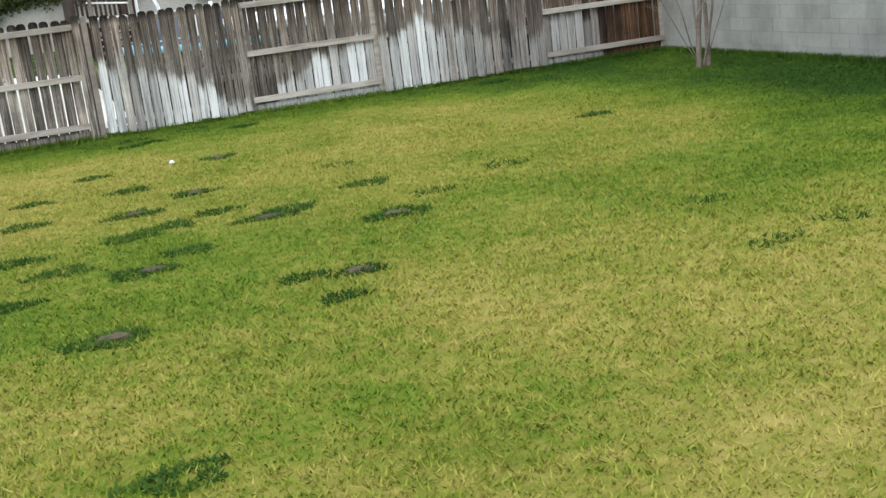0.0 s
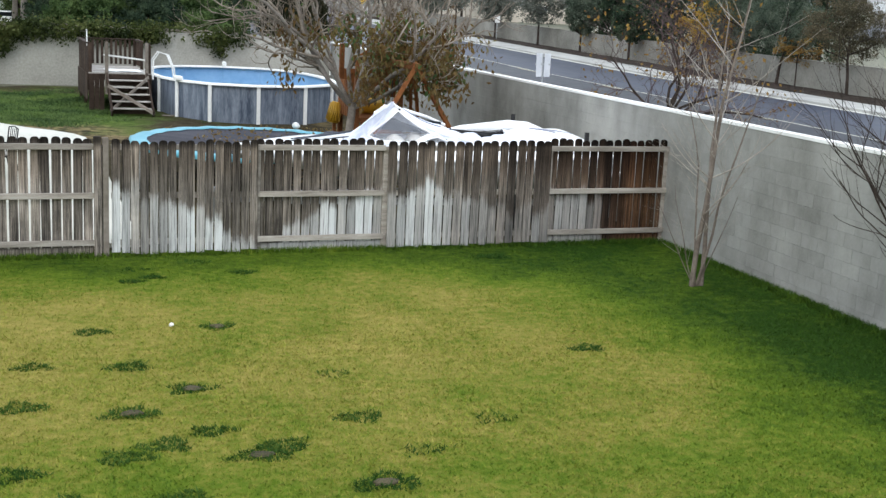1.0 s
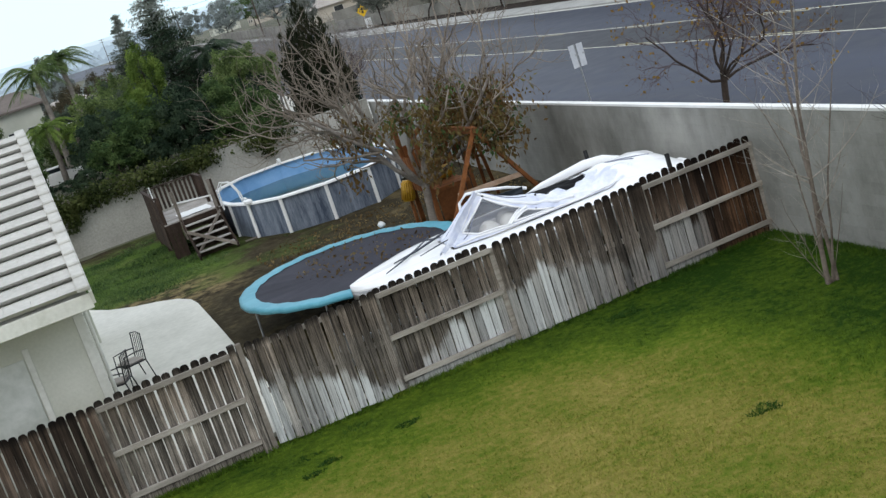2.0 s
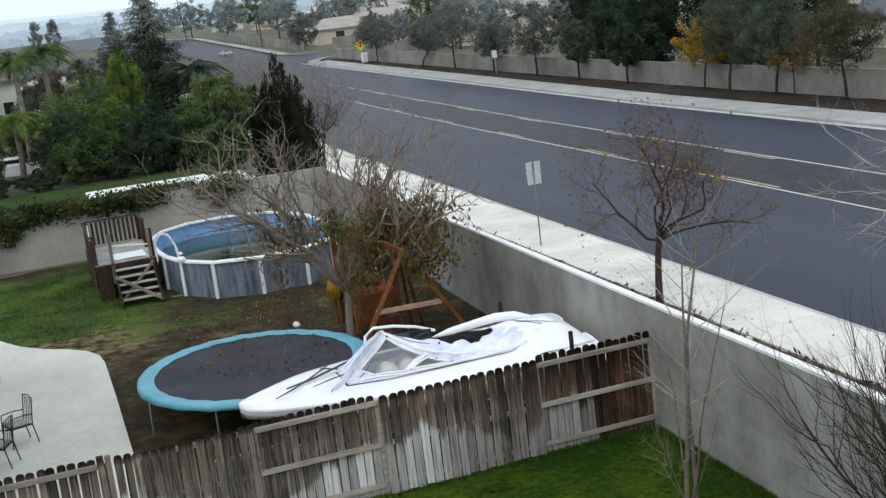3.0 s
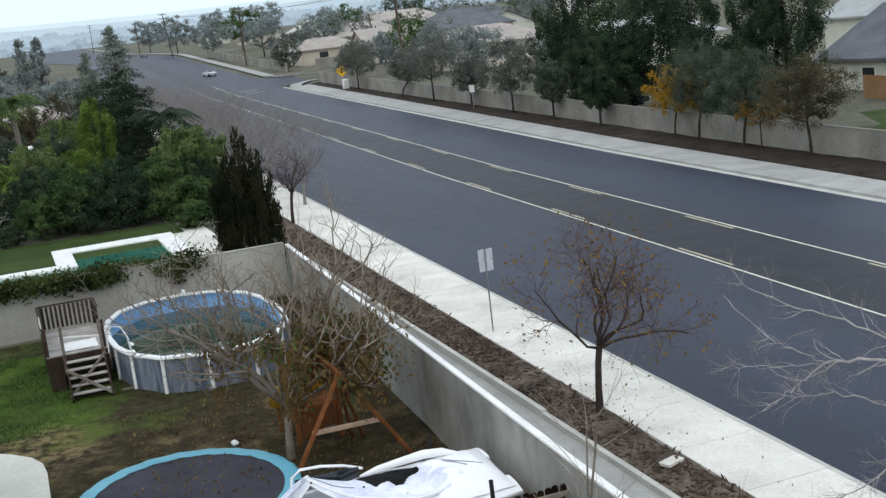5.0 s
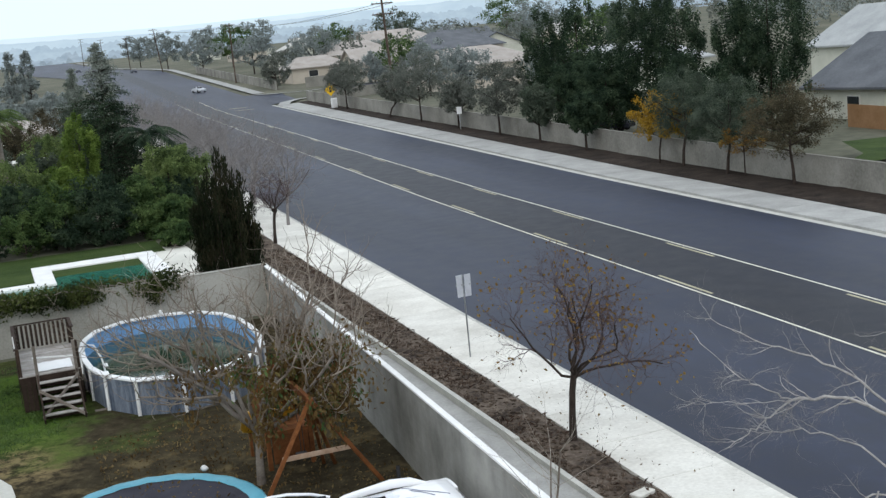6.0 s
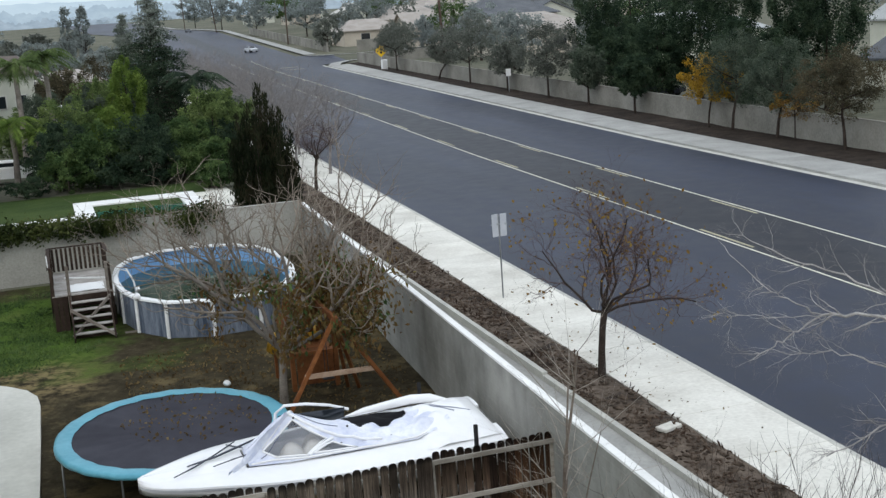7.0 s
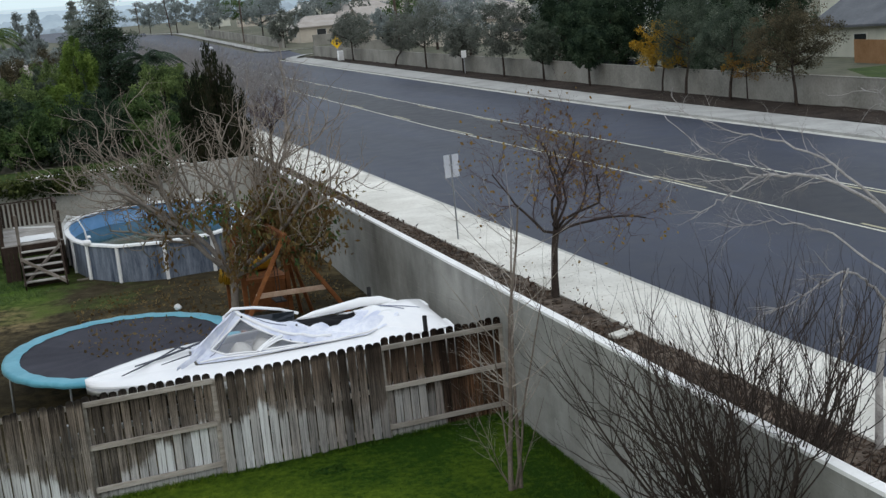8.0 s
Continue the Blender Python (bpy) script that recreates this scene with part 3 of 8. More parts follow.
def far_walk_x(y):
    return 32.3 + 0.072 * y - bend(y)


def far_wall_x(y):
    return 36.6 + 0.062 * y - bend(y)


def land_z(x, y):
    left = yard_z(min(y, 30)) if y < 60 else 0.6 + 0.010 * (y - 60)
    if y >= 28:
        left = 0.6 + 0.012 * (min(y, 600) - 28) + 0.3 * min((y - 28) / 12, 1)
    right = street_z(y) - 0.32
    far = min(max((y - 200) / 250, 0), 1)
    left += (right - 0.2 - left) * far * far * (3 - 2 * far)
    a = min(max((x - wall_x(min(y, 60)) - 0.1) / 2.4, 0), 1)
    z = left * (1 - a) + right * a
    b = min(max((x - far_walk_x(y) - 0.3) / 3.0, 0), 1)
    return z + b * 0.26


def strip(name, left, right, zf, ys, material, parent=None, rows=1, label=""):
    """A ribbon along the street between two lines."""
    verts, faces = [], []
    for y in ys:
        for k in range(rows + 1):
            x = left(y) + (right(y) - left(y)) * k / rows
            verts.append((x, y, zf(x, y)))
    w = rows + 1
    for j in range(len(ys) - 1):
        for k in range(rows):
            a = j * w + k
            faces.append((a, a + 1, a + w + 1, a + w))
    ob = link_mesh(name, verts, faces, material, parent, flat=False)
    if label:
        tagged(ob, label)
    return ob


def ground_sheet():
    xs = np.concatenate([np.linspace(-900, -60, 15)[:-1], np.linspace(-60, -16, 12)[:-1], np.arange(-16, 4, 0.5), np.linspace(4, 60, 40)[:-1], np.linspace(60, 1200, 20)])
    ys = np.concatenate([np.linspace(-300, -26, 8)[:-1], np.arange(-26, 60, 1.0), np.linspace(60, 300, 40)[:-1], np.arange(300, 1000, 20.0), np.linspace(1000, 2400, 14)])
    verts = [(x, y, land_z(x, y) - (0.03 if y < 28.2 and x < wall_x(y) else 0.0)) for y in ys for x in xs]
    w = len(xs)
    faces = [(j * w + i, j * w + i + 1, (j + 1) * w + i + 1, (j + 1) * w + i) for j in range(len(ys) - 1) for i in range(w - 1)]
    ob = link_mesh("ground", verts, faces, M_ground, flat=False)
    tagged(ob, "open ground of dull grass and soil reaching the horizon", "ground", kind="structure")


ground_sheet()


def hills():
    # standing sheets with haze as emission; the tallest stands in for sky haze
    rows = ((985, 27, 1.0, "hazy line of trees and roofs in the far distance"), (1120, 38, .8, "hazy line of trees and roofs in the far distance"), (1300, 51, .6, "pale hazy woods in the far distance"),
            (1600, 72, .22, "pale hazy foothills on the horizon"), (2400, 112, .08, "very pale hazy hills on the horizon"), (2600, 420, .0, "pale blue glowing sheet standing in for haze over the horizon"))
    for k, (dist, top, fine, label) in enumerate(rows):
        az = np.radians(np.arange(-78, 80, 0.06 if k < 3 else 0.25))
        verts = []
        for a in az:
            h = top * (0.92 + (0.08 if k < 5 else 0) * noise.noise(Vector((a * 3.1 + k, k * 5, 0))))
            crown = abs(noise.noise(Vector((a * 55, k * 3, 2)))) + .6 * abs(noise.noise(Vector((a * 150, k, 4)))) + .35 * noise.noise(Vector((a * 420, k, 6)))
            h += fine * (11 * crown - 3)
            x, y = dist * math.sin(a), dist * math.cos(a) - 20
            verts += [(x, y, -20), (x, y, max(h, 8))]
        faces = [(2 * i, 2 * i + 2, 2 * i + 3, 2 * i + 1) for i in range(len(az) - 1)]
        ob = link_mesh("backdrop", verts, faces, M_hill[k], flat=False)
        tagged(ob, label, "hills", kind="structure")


hills()


# ---- our lawn ----
LAWN_X0, LAWN_Y0 = -21.9, -25.9
CLUMPS = [(-10.89, -14.12, .28), (-10.96, -11.72, .34), (-11.48, -10.34, .26), (-9.52, -11.87, .2), (-9.25, -11.29, .24), (-9.62, -11.17, .22), (-8.43, -9.66, .36),
          (-9.31, -8.79, .34), (-9.05, -8.6, .3), (-9.63, -8.09, .26), (-9.62, -6.8, .3), (-10.32, -7.44, .32), (-10.17, -5.92, .3), (-11.15, -5.73, .26), (-11.3, -7.05, .3), (-10.11, -8.37, .3),
          (-10.47, -8.58, .3), (-10.11, -9.59, .25), (-10.56, -10.04, .32), (-11.09, -9.49, .3), (-11.42, -8.79, .3), (-8.17, -8.02, .3), (-8.95, -4.42, .27), (-4.77, -6.23, .26),
          (-9.37, -1.59, .22), (-9.71, -1.83, .22), (-10.45, -4.43, .26), (-3.78, -0.88, .36), (-8.04, -1.46, .24)]
FAINT = [(-8.04, -6.59, .25), (-6.86, -8.34, .3), (-7.85, -9.01, .28), (-6.53, -11.31, .26), (-6.23, -12.51, .24), (-6.93, -12.68, .26), (-8.66, -0.65, .3), (-9.55, -1.05, .25)]
DUG = [(-8.43, -9.66), (-9.25, -11.29), (-10.92, -11.70), (-9.62, -6.8), (-10.3, -7.44), (-8.95, -4.42), (-9.31, -8.79), (-10.47, -10.02)]


def lawn():
    xs = np.linspace(LAWN_X0, 0.0, 72)
    ys = np.linspace(LAWN_Y0, 0.35, 84)
    verts = [(x + (wall_x(y) + 0.02) * (1 - x / LAWN_X0), y, 0.012 * noise.noise(Vector((x * 0.9, y * 0.9, 0)))) for y in ys for x in xs]
    w = len(xs)
    faces = [(j * w + i, j * w + i + 1, (j + 1) * w + i + 1, (j + 1) * w + i) for j in range(len(ys) - 1) for i in range(w - 1)]
    ob = link_mesh("lawn", verts, faces, M_thatch, flat=False)
    tagged(ob, "mown lawn patched with green and straw-coloured grass", "lawn", kind="structure")
    rng = np.random.default_rng(11)

    def blades(name, xy, height, width, lean, material, label):
        n = len(xy)
        a = rng.uniform(0, 2 * np.pi, n)
        h = height * rng.uniform(0.55, 1.3, n)
        wd = width * rng.uniform(0.7, 1.3, n)
        bx, by = np.cos(a) * wd / 2, np.sin(a) * wd / 2
        t = rng.normal(scale=lean, size=(n, 2)) * h[:, None]
        z = np.zeros(n)
        v = np.stack([np.stack([xy[:, 0] - bx, xy[:, 1] - by, z], 1), np.stack([xy[:, 0] + bx, xy[:, 1] + by, z], 1), np.stack([xy[:, 0] + t[:, 0], xy[:, 1] + t[:, 1], h], 1)], 1)
        g = big_mesh(name, v.reshape(-1, 3), np.arange(3 * n), 3, material)
        tagged(g, label, "grass", kind="stuff")

    near = np.stack([rng.uniform(-14.5, -0.5, 330000), -16.5 + 11.5 * rng.uniform(0, 1, 330000) ** 1.4], 1)
    far = np.stack([rng.uniform(-16.5, -0.2, 62000), rng.uniform(-6.5, 0.05, 62000)], 1)
    rest = np.stack([rng.uniform(-21.5, -1.5, 45000), rng.uniform(-25.5, 0, 45000)], 1)
    near += rng.normal(scale=(.7, 1.3), size=near.shape)
    near[near[:, 1] > -.1, 1] -= 4
    far[:, 1] = np.minimum(far[:, 1] + rng.normal(scale=.5, size=len(far)), .05)
    xy = np.concatenate([near, far, rest])
    xy = xy[xy[:, 0] < -0.1 + 0.05 * xy[:, 1]]
    blades("grass", xy, 0.026, 0.0120, 0.8, M_lawn, "short lawn grass, green mixed with dry straw blades")
    rough = []
    for spots, per in ((CLUMPS, 300), (FAINT, 90)):
        for x, y, r in spots:
            k = int(per * (r / 0.3) ** 2)
            a, q = rng.uniform(0, 2 * np.pi, k), r * .86 * rng.beta(3.2, 1.3, k)
            wob = 1 + 0.25 * np.sin(3 * a + x * 7) + 0.15 * np.sin(5 * a + y * 9)
            rough.append(np.stack([x + 0.95 * q * wob * np.cos(a), y + 0.62 * q * wob * np.sin(a)], 1))
    edge = np.stack([rng.uniform(-16, -0.2, 9000), -np.abs(rng.normal(scale=0.09, size=9000)) + 0.02], 1)
    side_y = rng.uniform(-14, 0, 9000)
    side = np.stack([wall_x(side_y) - np.abs(rng.normal(scale=0.10, size=9000)) - 0.01, side_y], 1)
    blades("rough_grass", np.concatenate(rough), 0.036, 0.020, 0.9, M_tuft, "rings of taller dark green grass in the lawn")
    blades("edge_grass", np.concatenate([edge, side]), 0.085, 0.016, 0.5, M_lawn, "uncut grass along the foot of fence and wall")
    for k, (x, y) in enumerate(DUG):
        m = bmesh.new()
        bmesh.ops.create_icosphere(m, subdivisions=3, radius=1.0)
        for v in m.verts:
            s = 1 + 0.35 * noise.noise(v.co * 2.3 + Vector((k * 3.1, 0, 0)))
            v.co = Vector((v.co.x * 0.11 * s, v.co.y * 0.075 * s, v.co.z * 0.024 * s + 0.008))
        ob = part("soil_mound", m, M_soil, flat=False)
        ob.location = (x, y, 0)
        tagged(ob, "small mound of bare brown soil in the lawn", "soil", group="soil mounds in the lawn")


lawn()


def litter():
    bm = bmesh.new()
    bmesh.ops.create_icosphere(bm, subdivisions=2, radius=0.034)
    for v in bm.verts:
        v.co.z = v.co.z * 0.8 + 0.034
        v.co += Vector((noise.noise(v.co * 20), noise.noise(v.co * 23 + Vector((3, 0, 0))), 0)) * 0.012
    ob = part("paper_scrap", bm, M_white, flat=False)
    ob.location = (-9.49, -4.34, 0)
    tagged(ob, "small crumpled white scrap lying on the lawn", "litter")


litter()


# ---- wooden fence between the yards ----
def board_mesh(w, h, t=0.018):
    """A fence board with its top corners rounded off."""
    c = w * 0.33
    prof = [(0, 0), (w, 0), (w, h - c), (w - c * 0.35, h - c * 0.3), (w - c, h), (c, h), (c * 0.35, h - c * 0.3), (0, h - c)]
    n = len(prof)
    verts = [(x, -t / 2, z) for x, z in prof] + [(x, t / 2, z) for x, z in prof]
    faces = [tuple(range(n)), tuple(range(2 * n - 1, n - 1, -1))] + [(i, i + n, (i + 1) % n + n, (i + 1) % n) for i in range(n)]
    faces = [tuple(reversed(f)) for f in faces]
    me = bpy.data.meshes.new("board")
    me.from_pydata(verts, [], faces)
    me.materials.append(M_fence)
    return me


def fence():
    root = thing("wooden_fence", "weathered grey wooden board fence bleached white near the ground", "fence")
    rng = random.Random(5)
    # from, to, whether the boards face our side, boards, height
    panels = [(-2.38, -0.03, False, 15, 1.87), (-5.36, -2.38, True, 18, 1.84), (-7.56, -5.42, False, 14, 1.85), (-9.80, -7.52, True, 16, 1.82), (-12.22, -10.05, False, 14, 1.84), (-14.7, -12.2, True, 17, 1.84), (-17.2, -14.72, False, 16, 1.84)]
    for x0, x1, ours, count, h in panels:
        pitch = (x1 - x0) / count
        me = board_mesh(pitch * 0.875, h - 0.06)
        for k in range(count):
            b = new("board", me)
            b.parent = root
            b.location = (x0 + k * pitch + rng.uniform(-.004, .004), (-0.062 if ours else 0.05) + rng.uniform(-.008, .008), 0.05 + rng.uniform(-.025, .02))
            b.rotation_euler = (rng.uniform(-.006, .006), rng.uniform(-.009, .009), rng.uniform(-.05, .05))
        for z in (0.22, 0.95, 1.70):
            bm = box(x0 - 0.005, x1 + 0.005, -0.045, -0.004, z - 0.045, z + 0.045, 0.004) if not ours else box(x0 - 0.005, x1 + 0.005, -0.05, -0.012, z - 0.045, z + 0.045, 0.004)
            part("rail", bm, M_rail, root)
        if not ours:
            part("kickboard", box(x0 + 0.01, x1 - 0.01, 0.028, 0.040, 0.0, 0.14, 0.003), M_fence, root)
    for x in (-0.06, -2.40, -5.39, -7.54, -9.93, -12.22, -14.71, -17.2):
        part("post", box(x - 0.05, x + 0.05, -0.006, 0.040 if x < -9 else 0.036, 0, 1.72, 0.005), M_rail, root)
    part("post", box(-10.06, -9.95, -0.075, 0.03, 0, 1.86, 0.006), M_fence, root)
    part("post", box(-9.93, -9.84, -0.05, 0.04, 0, 1.84, 0.006), M_deck_grey, root)


fence()


# ---- street ----
def street():
    near = list(np.arange(-40, 90, 2.0))
    far = list(np.arange(90, 940, 10.0))
    ys = near + far
    zr = lambda x, y: street_z(y) - 0.14 + 0.05 * math.sin(math.pi * min(max((x - kerb_x(y)) / (far_kerb_x(y) - kerb_x(y)), 0), 1))
    road = strip("road", kerb_x, far_kerb_x, zr, ys, M_asphalt, rows=10)
    tagged(road, "worn grey asphalt street with a darker centre turn lane", "road", kind="structure")

    def line(name, off, slope, w, ylist, material):
        strip(name, lambda y: off + slope * y - w / 2, lambda y: off + slope * y + w / 2, lambda x, y: zr(x, y) + 0.006, ylist, material, road)
    ylist = list(np.arange(-30, 235, 3.0))
    line("solid_line", 16.81, 0.0555, 0.11, ylist, M_line)
    line("solid_line", 21.32, 0.0557, 0.11, ylist, M_line)
    for y0 in np.arange(-22, 225, 14.6):
        seg = list(np.linspace(y0, y0 + 4.6, 4))
        line("dash", 17.10, 0.0555, 0.14, seg, M_line_y)
        line("dash", 21.03, 0.0557, 0.14, [y + 6.3 for y in seg], M_line_y)
    for y0 in (196, 203):
        strip("stop_line", lambda y: 23.2 + 0.056 * y, lambda y: 26.6 + 0.056 * y, lambda x, y: zr(x, y) + 0.006, [y0, y0 + .8], M_line_y, road)
    # side street that joins from the far side
    side = link_mesh("road", [(far_kerb_x(203) - 1, 203, street_z(203) - 0.115), (49, 209, street_z(207) - 0.10), (140, 228, street_z(228) + 1.0), (140, 246, street_z(246) + 1.0), (57, 230, street_z(230) - .10), (far_kerb_x(240) - 1, 240, street_z(240) - 0.115)], [(0, 1, 2, 3, 4, 5)], M_asphalt)
    tagged(side, "grey asphalt side street joining the main road", "road", kind="structure")

    # near pavement: slabs with open joints, a kerb along the road
    pav = thing("pavement", "pale concrete pavement in long slabs beside the street", "pavement", kind="structure")
    rng = random.Random(2)
    y = -34.0
    while y < 150:
        n = 3.05 if y < 60 else 6.1
        a, b = y + 0.008, y + n - 0.008
        dz = rng.uniform(-.006, .006)
        verts = []
        for yy in (a, b):
            for x in (walk_in(yy), kerb_x(yy) - 0.17):
                verts += [(x, yy, street_z(yy) - 0.25), (x, yy, street_z(yy) + dz)]
        faces = [(1, 3, 7, 5), (0, 4, 6, 2), (0, 1, 5, 4), (2, 6, 7, 3), (0, 2, 3, 1), (4, 5, 7, 6)]
        link_mesh("slab", verts, faces, M_concrete, pav)
        verts = []
        for yy in (a, b):
            for x in (kerb_x(yy) - 0.162, kerb_x(yy) - 0.02, kerb_x(yy)):
                verts += [(x, yy, street_z(yy) - 0.3), (x, yy, street_z(yy) - (0.025 if x == kerb_x(yy) else 0.0) - 0.002)]
        faces = [(1, 3, 9, 7), (3, 5, 11, 9), (4, 10, 11, 5), (0, 6, 7, 1), (0, 1, 3, 5, 4, 2), (6, 8, 10, 11, 9, 7)]
        link_mesh("kerbstone", verts, faces, M_kerb, pav)
        y += n

    # planting strip and the low edging between it and the block wall
    ys2 = list(np.arange(-34, 110, 0.5))
    low = lambda y: 3.97 + 0.0126 * y
    dirt = strip("planting_strip", low, lambda y: walk_in(y) - 0.01, lambda x, y: street_z(y) + 0.02 + 0.10 * noise.noise(Vector((x * 1.3, y * 1.1, 0))) + 0.05 * noise.noise(Vector((x * 4, y * 4, 3))) - (0.05 if x > walk_in(y) - 0.2 else 0), ys2, M_dirt, rows=8)
    tagged(dirt, "strip of dark mulched soil with clods beside the pavement", "planting strip", kind="structure")
    crng = np.random.default_rng(19)
    ico = bmesh.new()
    bmesh.ops.create_icosphere(ico, subdivisions=1, radius=1.0)
    shape = np.array([v.co[:] for v in ico.verts])
    tri = np.array([[v.index for v in f.verts] for f in ico.faces])
    ico.free()
    m = 2600
    cy = crng.uniform(-8, 48, m)
    cx = low(cy) + .12 + crng.uniform(0, 1, m) * (walk_in(cy) - low(cy) - .3)
    size = crng.uniform(.02, .065, (m, 1)) * np.where(crng.uniform(size=(m, 1)) < .12, 2.0, 1.0)
    turn = crng.uniform(0, 6.28, m)
    lump = shape[None] * (1 + .2 * crng.normal(size=(m, len(shape), 1))) * size[:, :, None] * np.array((1.0, 1.4, .6))
    rot = np.stack([lump[..., 0] * np.cos(turn)[:, None] - lump[..., 1] * np.sin(turn)[:, None], lump[..., 0] * np.sin(turn)[:, None] + lump[..., 1] * np.cos(turn)[:, None], lump[..., 2]], -1)
    sz = np.array([street_z(b) + 0.03 + 0.10 * noise.noise(Vector((a * 1.3, b * 1.1, 0))) for a, b in zip(cx, cy)])
    v = rot + np.stack([cx, cy, sz], 1)[:, None]
    loops = (tri[None] + (np.arange(m) * len(shape))[:, None, None]).reshape(-1)
    clods = big_mesh("soil_clods", v.reshape(-1, 3), loops, 3, M_clod, flat=False)
    tagged(clods, "brown clods and stones strewn over the planting strip", "clods", kind="stuff")
    my = crng.uniform(-8, 46, 5200)
    mx = low(my) + .1 + crng.uniform(0, 1, 5200) * (walk_in(my) - low(my) - .2)
    mz = np.array([street_z(b) + .05 + .10 * noise.noise(Vector((a * 1.3, b * 1.1, 0))) for a, b in zip(mx, my)])
    patch = np.array([noise.noise(Vector((a * .9, b * .5, 5))) for a, b in zip(mx, my)])
    mulch = leaves("mulch", np.stack([mx, my, mz], 1)[patch > -.12], .17, crng, M_mulch, None, 3.6)
    tagged(mulch, "dry bark mulch, stalks and dead leaves over the planting strip", "mulch", kind="stuff")
    wy = crng.normal(loc=10.5, scale=4.0, size=130)
    wx = walk_in(wy) + np.abs(crng.normal(scale=1.0, size=130))
    ok = wx < kerb_x(wy) - .1
    lf = leaves("pavement_leaves", np.stack([wx, wy, street_z(9) + .013 * (wy - 9) + .016], 1)[ok], .07, crng, M_leaf_straw)
    tagged(lf, "few dry leaves lying on the pavement", "leaves", kind="stuff")
    back = strip("gutter_strip", lambda y: wall_x(min(y, 29)) + 0.14, low, lambda x, y: street_z(y) - 0.02, list(np.arange(-34, 30, 2.0)), M_gutter, rows=2)
    tagged(back, "bare grey ground between block wall and planting strip", "ground", kind="structure")
    edging = thing("low_edging_wall", "low pale concrete edging along the planting strip", "edging", kind="structure")
    for y0 in np.arange(-34, 60, 4.0):
        step = 0.0 if y0 > 8 else -0.07
        verts = []
        for yy in (y0 + 0.006, y0 + 3.994):
            for x in (low(yy) - 0.16, low(yy)):
                verts += [(x, yy, street_z(yy) - 0.25), (x, yy, street_z(yy) + 0.20 + step)]
        link_mesh("edging_block", verts, [(1, 3, 7, 5), (0, 4, 6, 2), (0, 1, 5, 4), (2, 6, 7, 3), (0, 2, 3, 1), (4, 5, 7, 6)], M_kerb, edging)

    # far side: gutter, kerb and walk, then bare soil up to the far wall
    fys = list(np.arange(-30, 203, 4.0))
    gut = strip("gutter", lambda y: far_kerb_x(y) - 0.5, far_kerb_x, lambda x, y: street_z(y) - 0.132, fys, M_kerb)
    tagged(gut, "pale concrete gutter along the far kerb", "gutter", kind="structure")
    fp = thing("far_pavement", "pale concrete pavement and kerb on the far side", "pavement", kind="structure")
    for y0 in np.arange(-30, 196, 6.0):
        verts = []
        for yy in (y0 + 0.015, y0 + 5.985):
            for x in (far_kerb_x(yy), far_walk_x(yy)):
                verts += [(x, yy, street_z(yy) - 0.3), (x, yy, street_z(yy) + 0.01)]
        link_mesh("slab", verts, [(1, 3, 7, 5), (0, 4, 6, 2), (0, 1, 5, 4), (2, 6, 7, 3), (0, 2, 3, 1), (4, 5, 7, 6)], M_walk_far, fp)
    soil = strip("far_planting_strip", far_walk_x, lambda y: far_wall_x(y) + 0.3, lambda x, y: street_z(y) + 0.03 + 0.1 * noise.noise(Vector((x * .8, y * .8, 0))), list(np.arange(-30, 202, 1.5)), M_dirt_far, rows=4)
    tagged(soil, "dark soil strip below the far wall", "planting strip", kind="structure")
    # beyond the junction the far kerb goes on
    cont = strip("far_pavement", lambda y: far_kerb_x(y) + 2.0, lambda y: far_kerb_x(y) + 4.6, lambda x, y: street_z(y) + 0.02, list(np.arange(240, 900, 12.0)), M_walk_far)
    for name, line in (("pavement", [(46.0, 236.5), (49.5, 233.5), (57, 231), (140, 247)]), ("pavement", [(42.6, 198), (44.6, 204.5), (49, 209.5), (140, 229)])):
        verts = []
        for k, (x, y) in enumerate(line):
            b = street_z(y) + 0.03 + (1.0 if x > 100 else 0)
            side_y = 2.2 if y > 230 else -2.2
            verts += [(x, y, b), (x + (1.6 if k < 2 else 0), y + side_y, b)]
        corner = link_mesh(name, verts, [(2 * k, 2 * k + 2, 2 * k + 3, 2 * k + 1) for k in range(3)], M_walk_far)
        tagged(corner, "pale concrete pavement curving into the side street", "pavement", kind="structure")
    tagged(cont, "pale pavement beyond the side street", "pavement", kind="structure")


street()


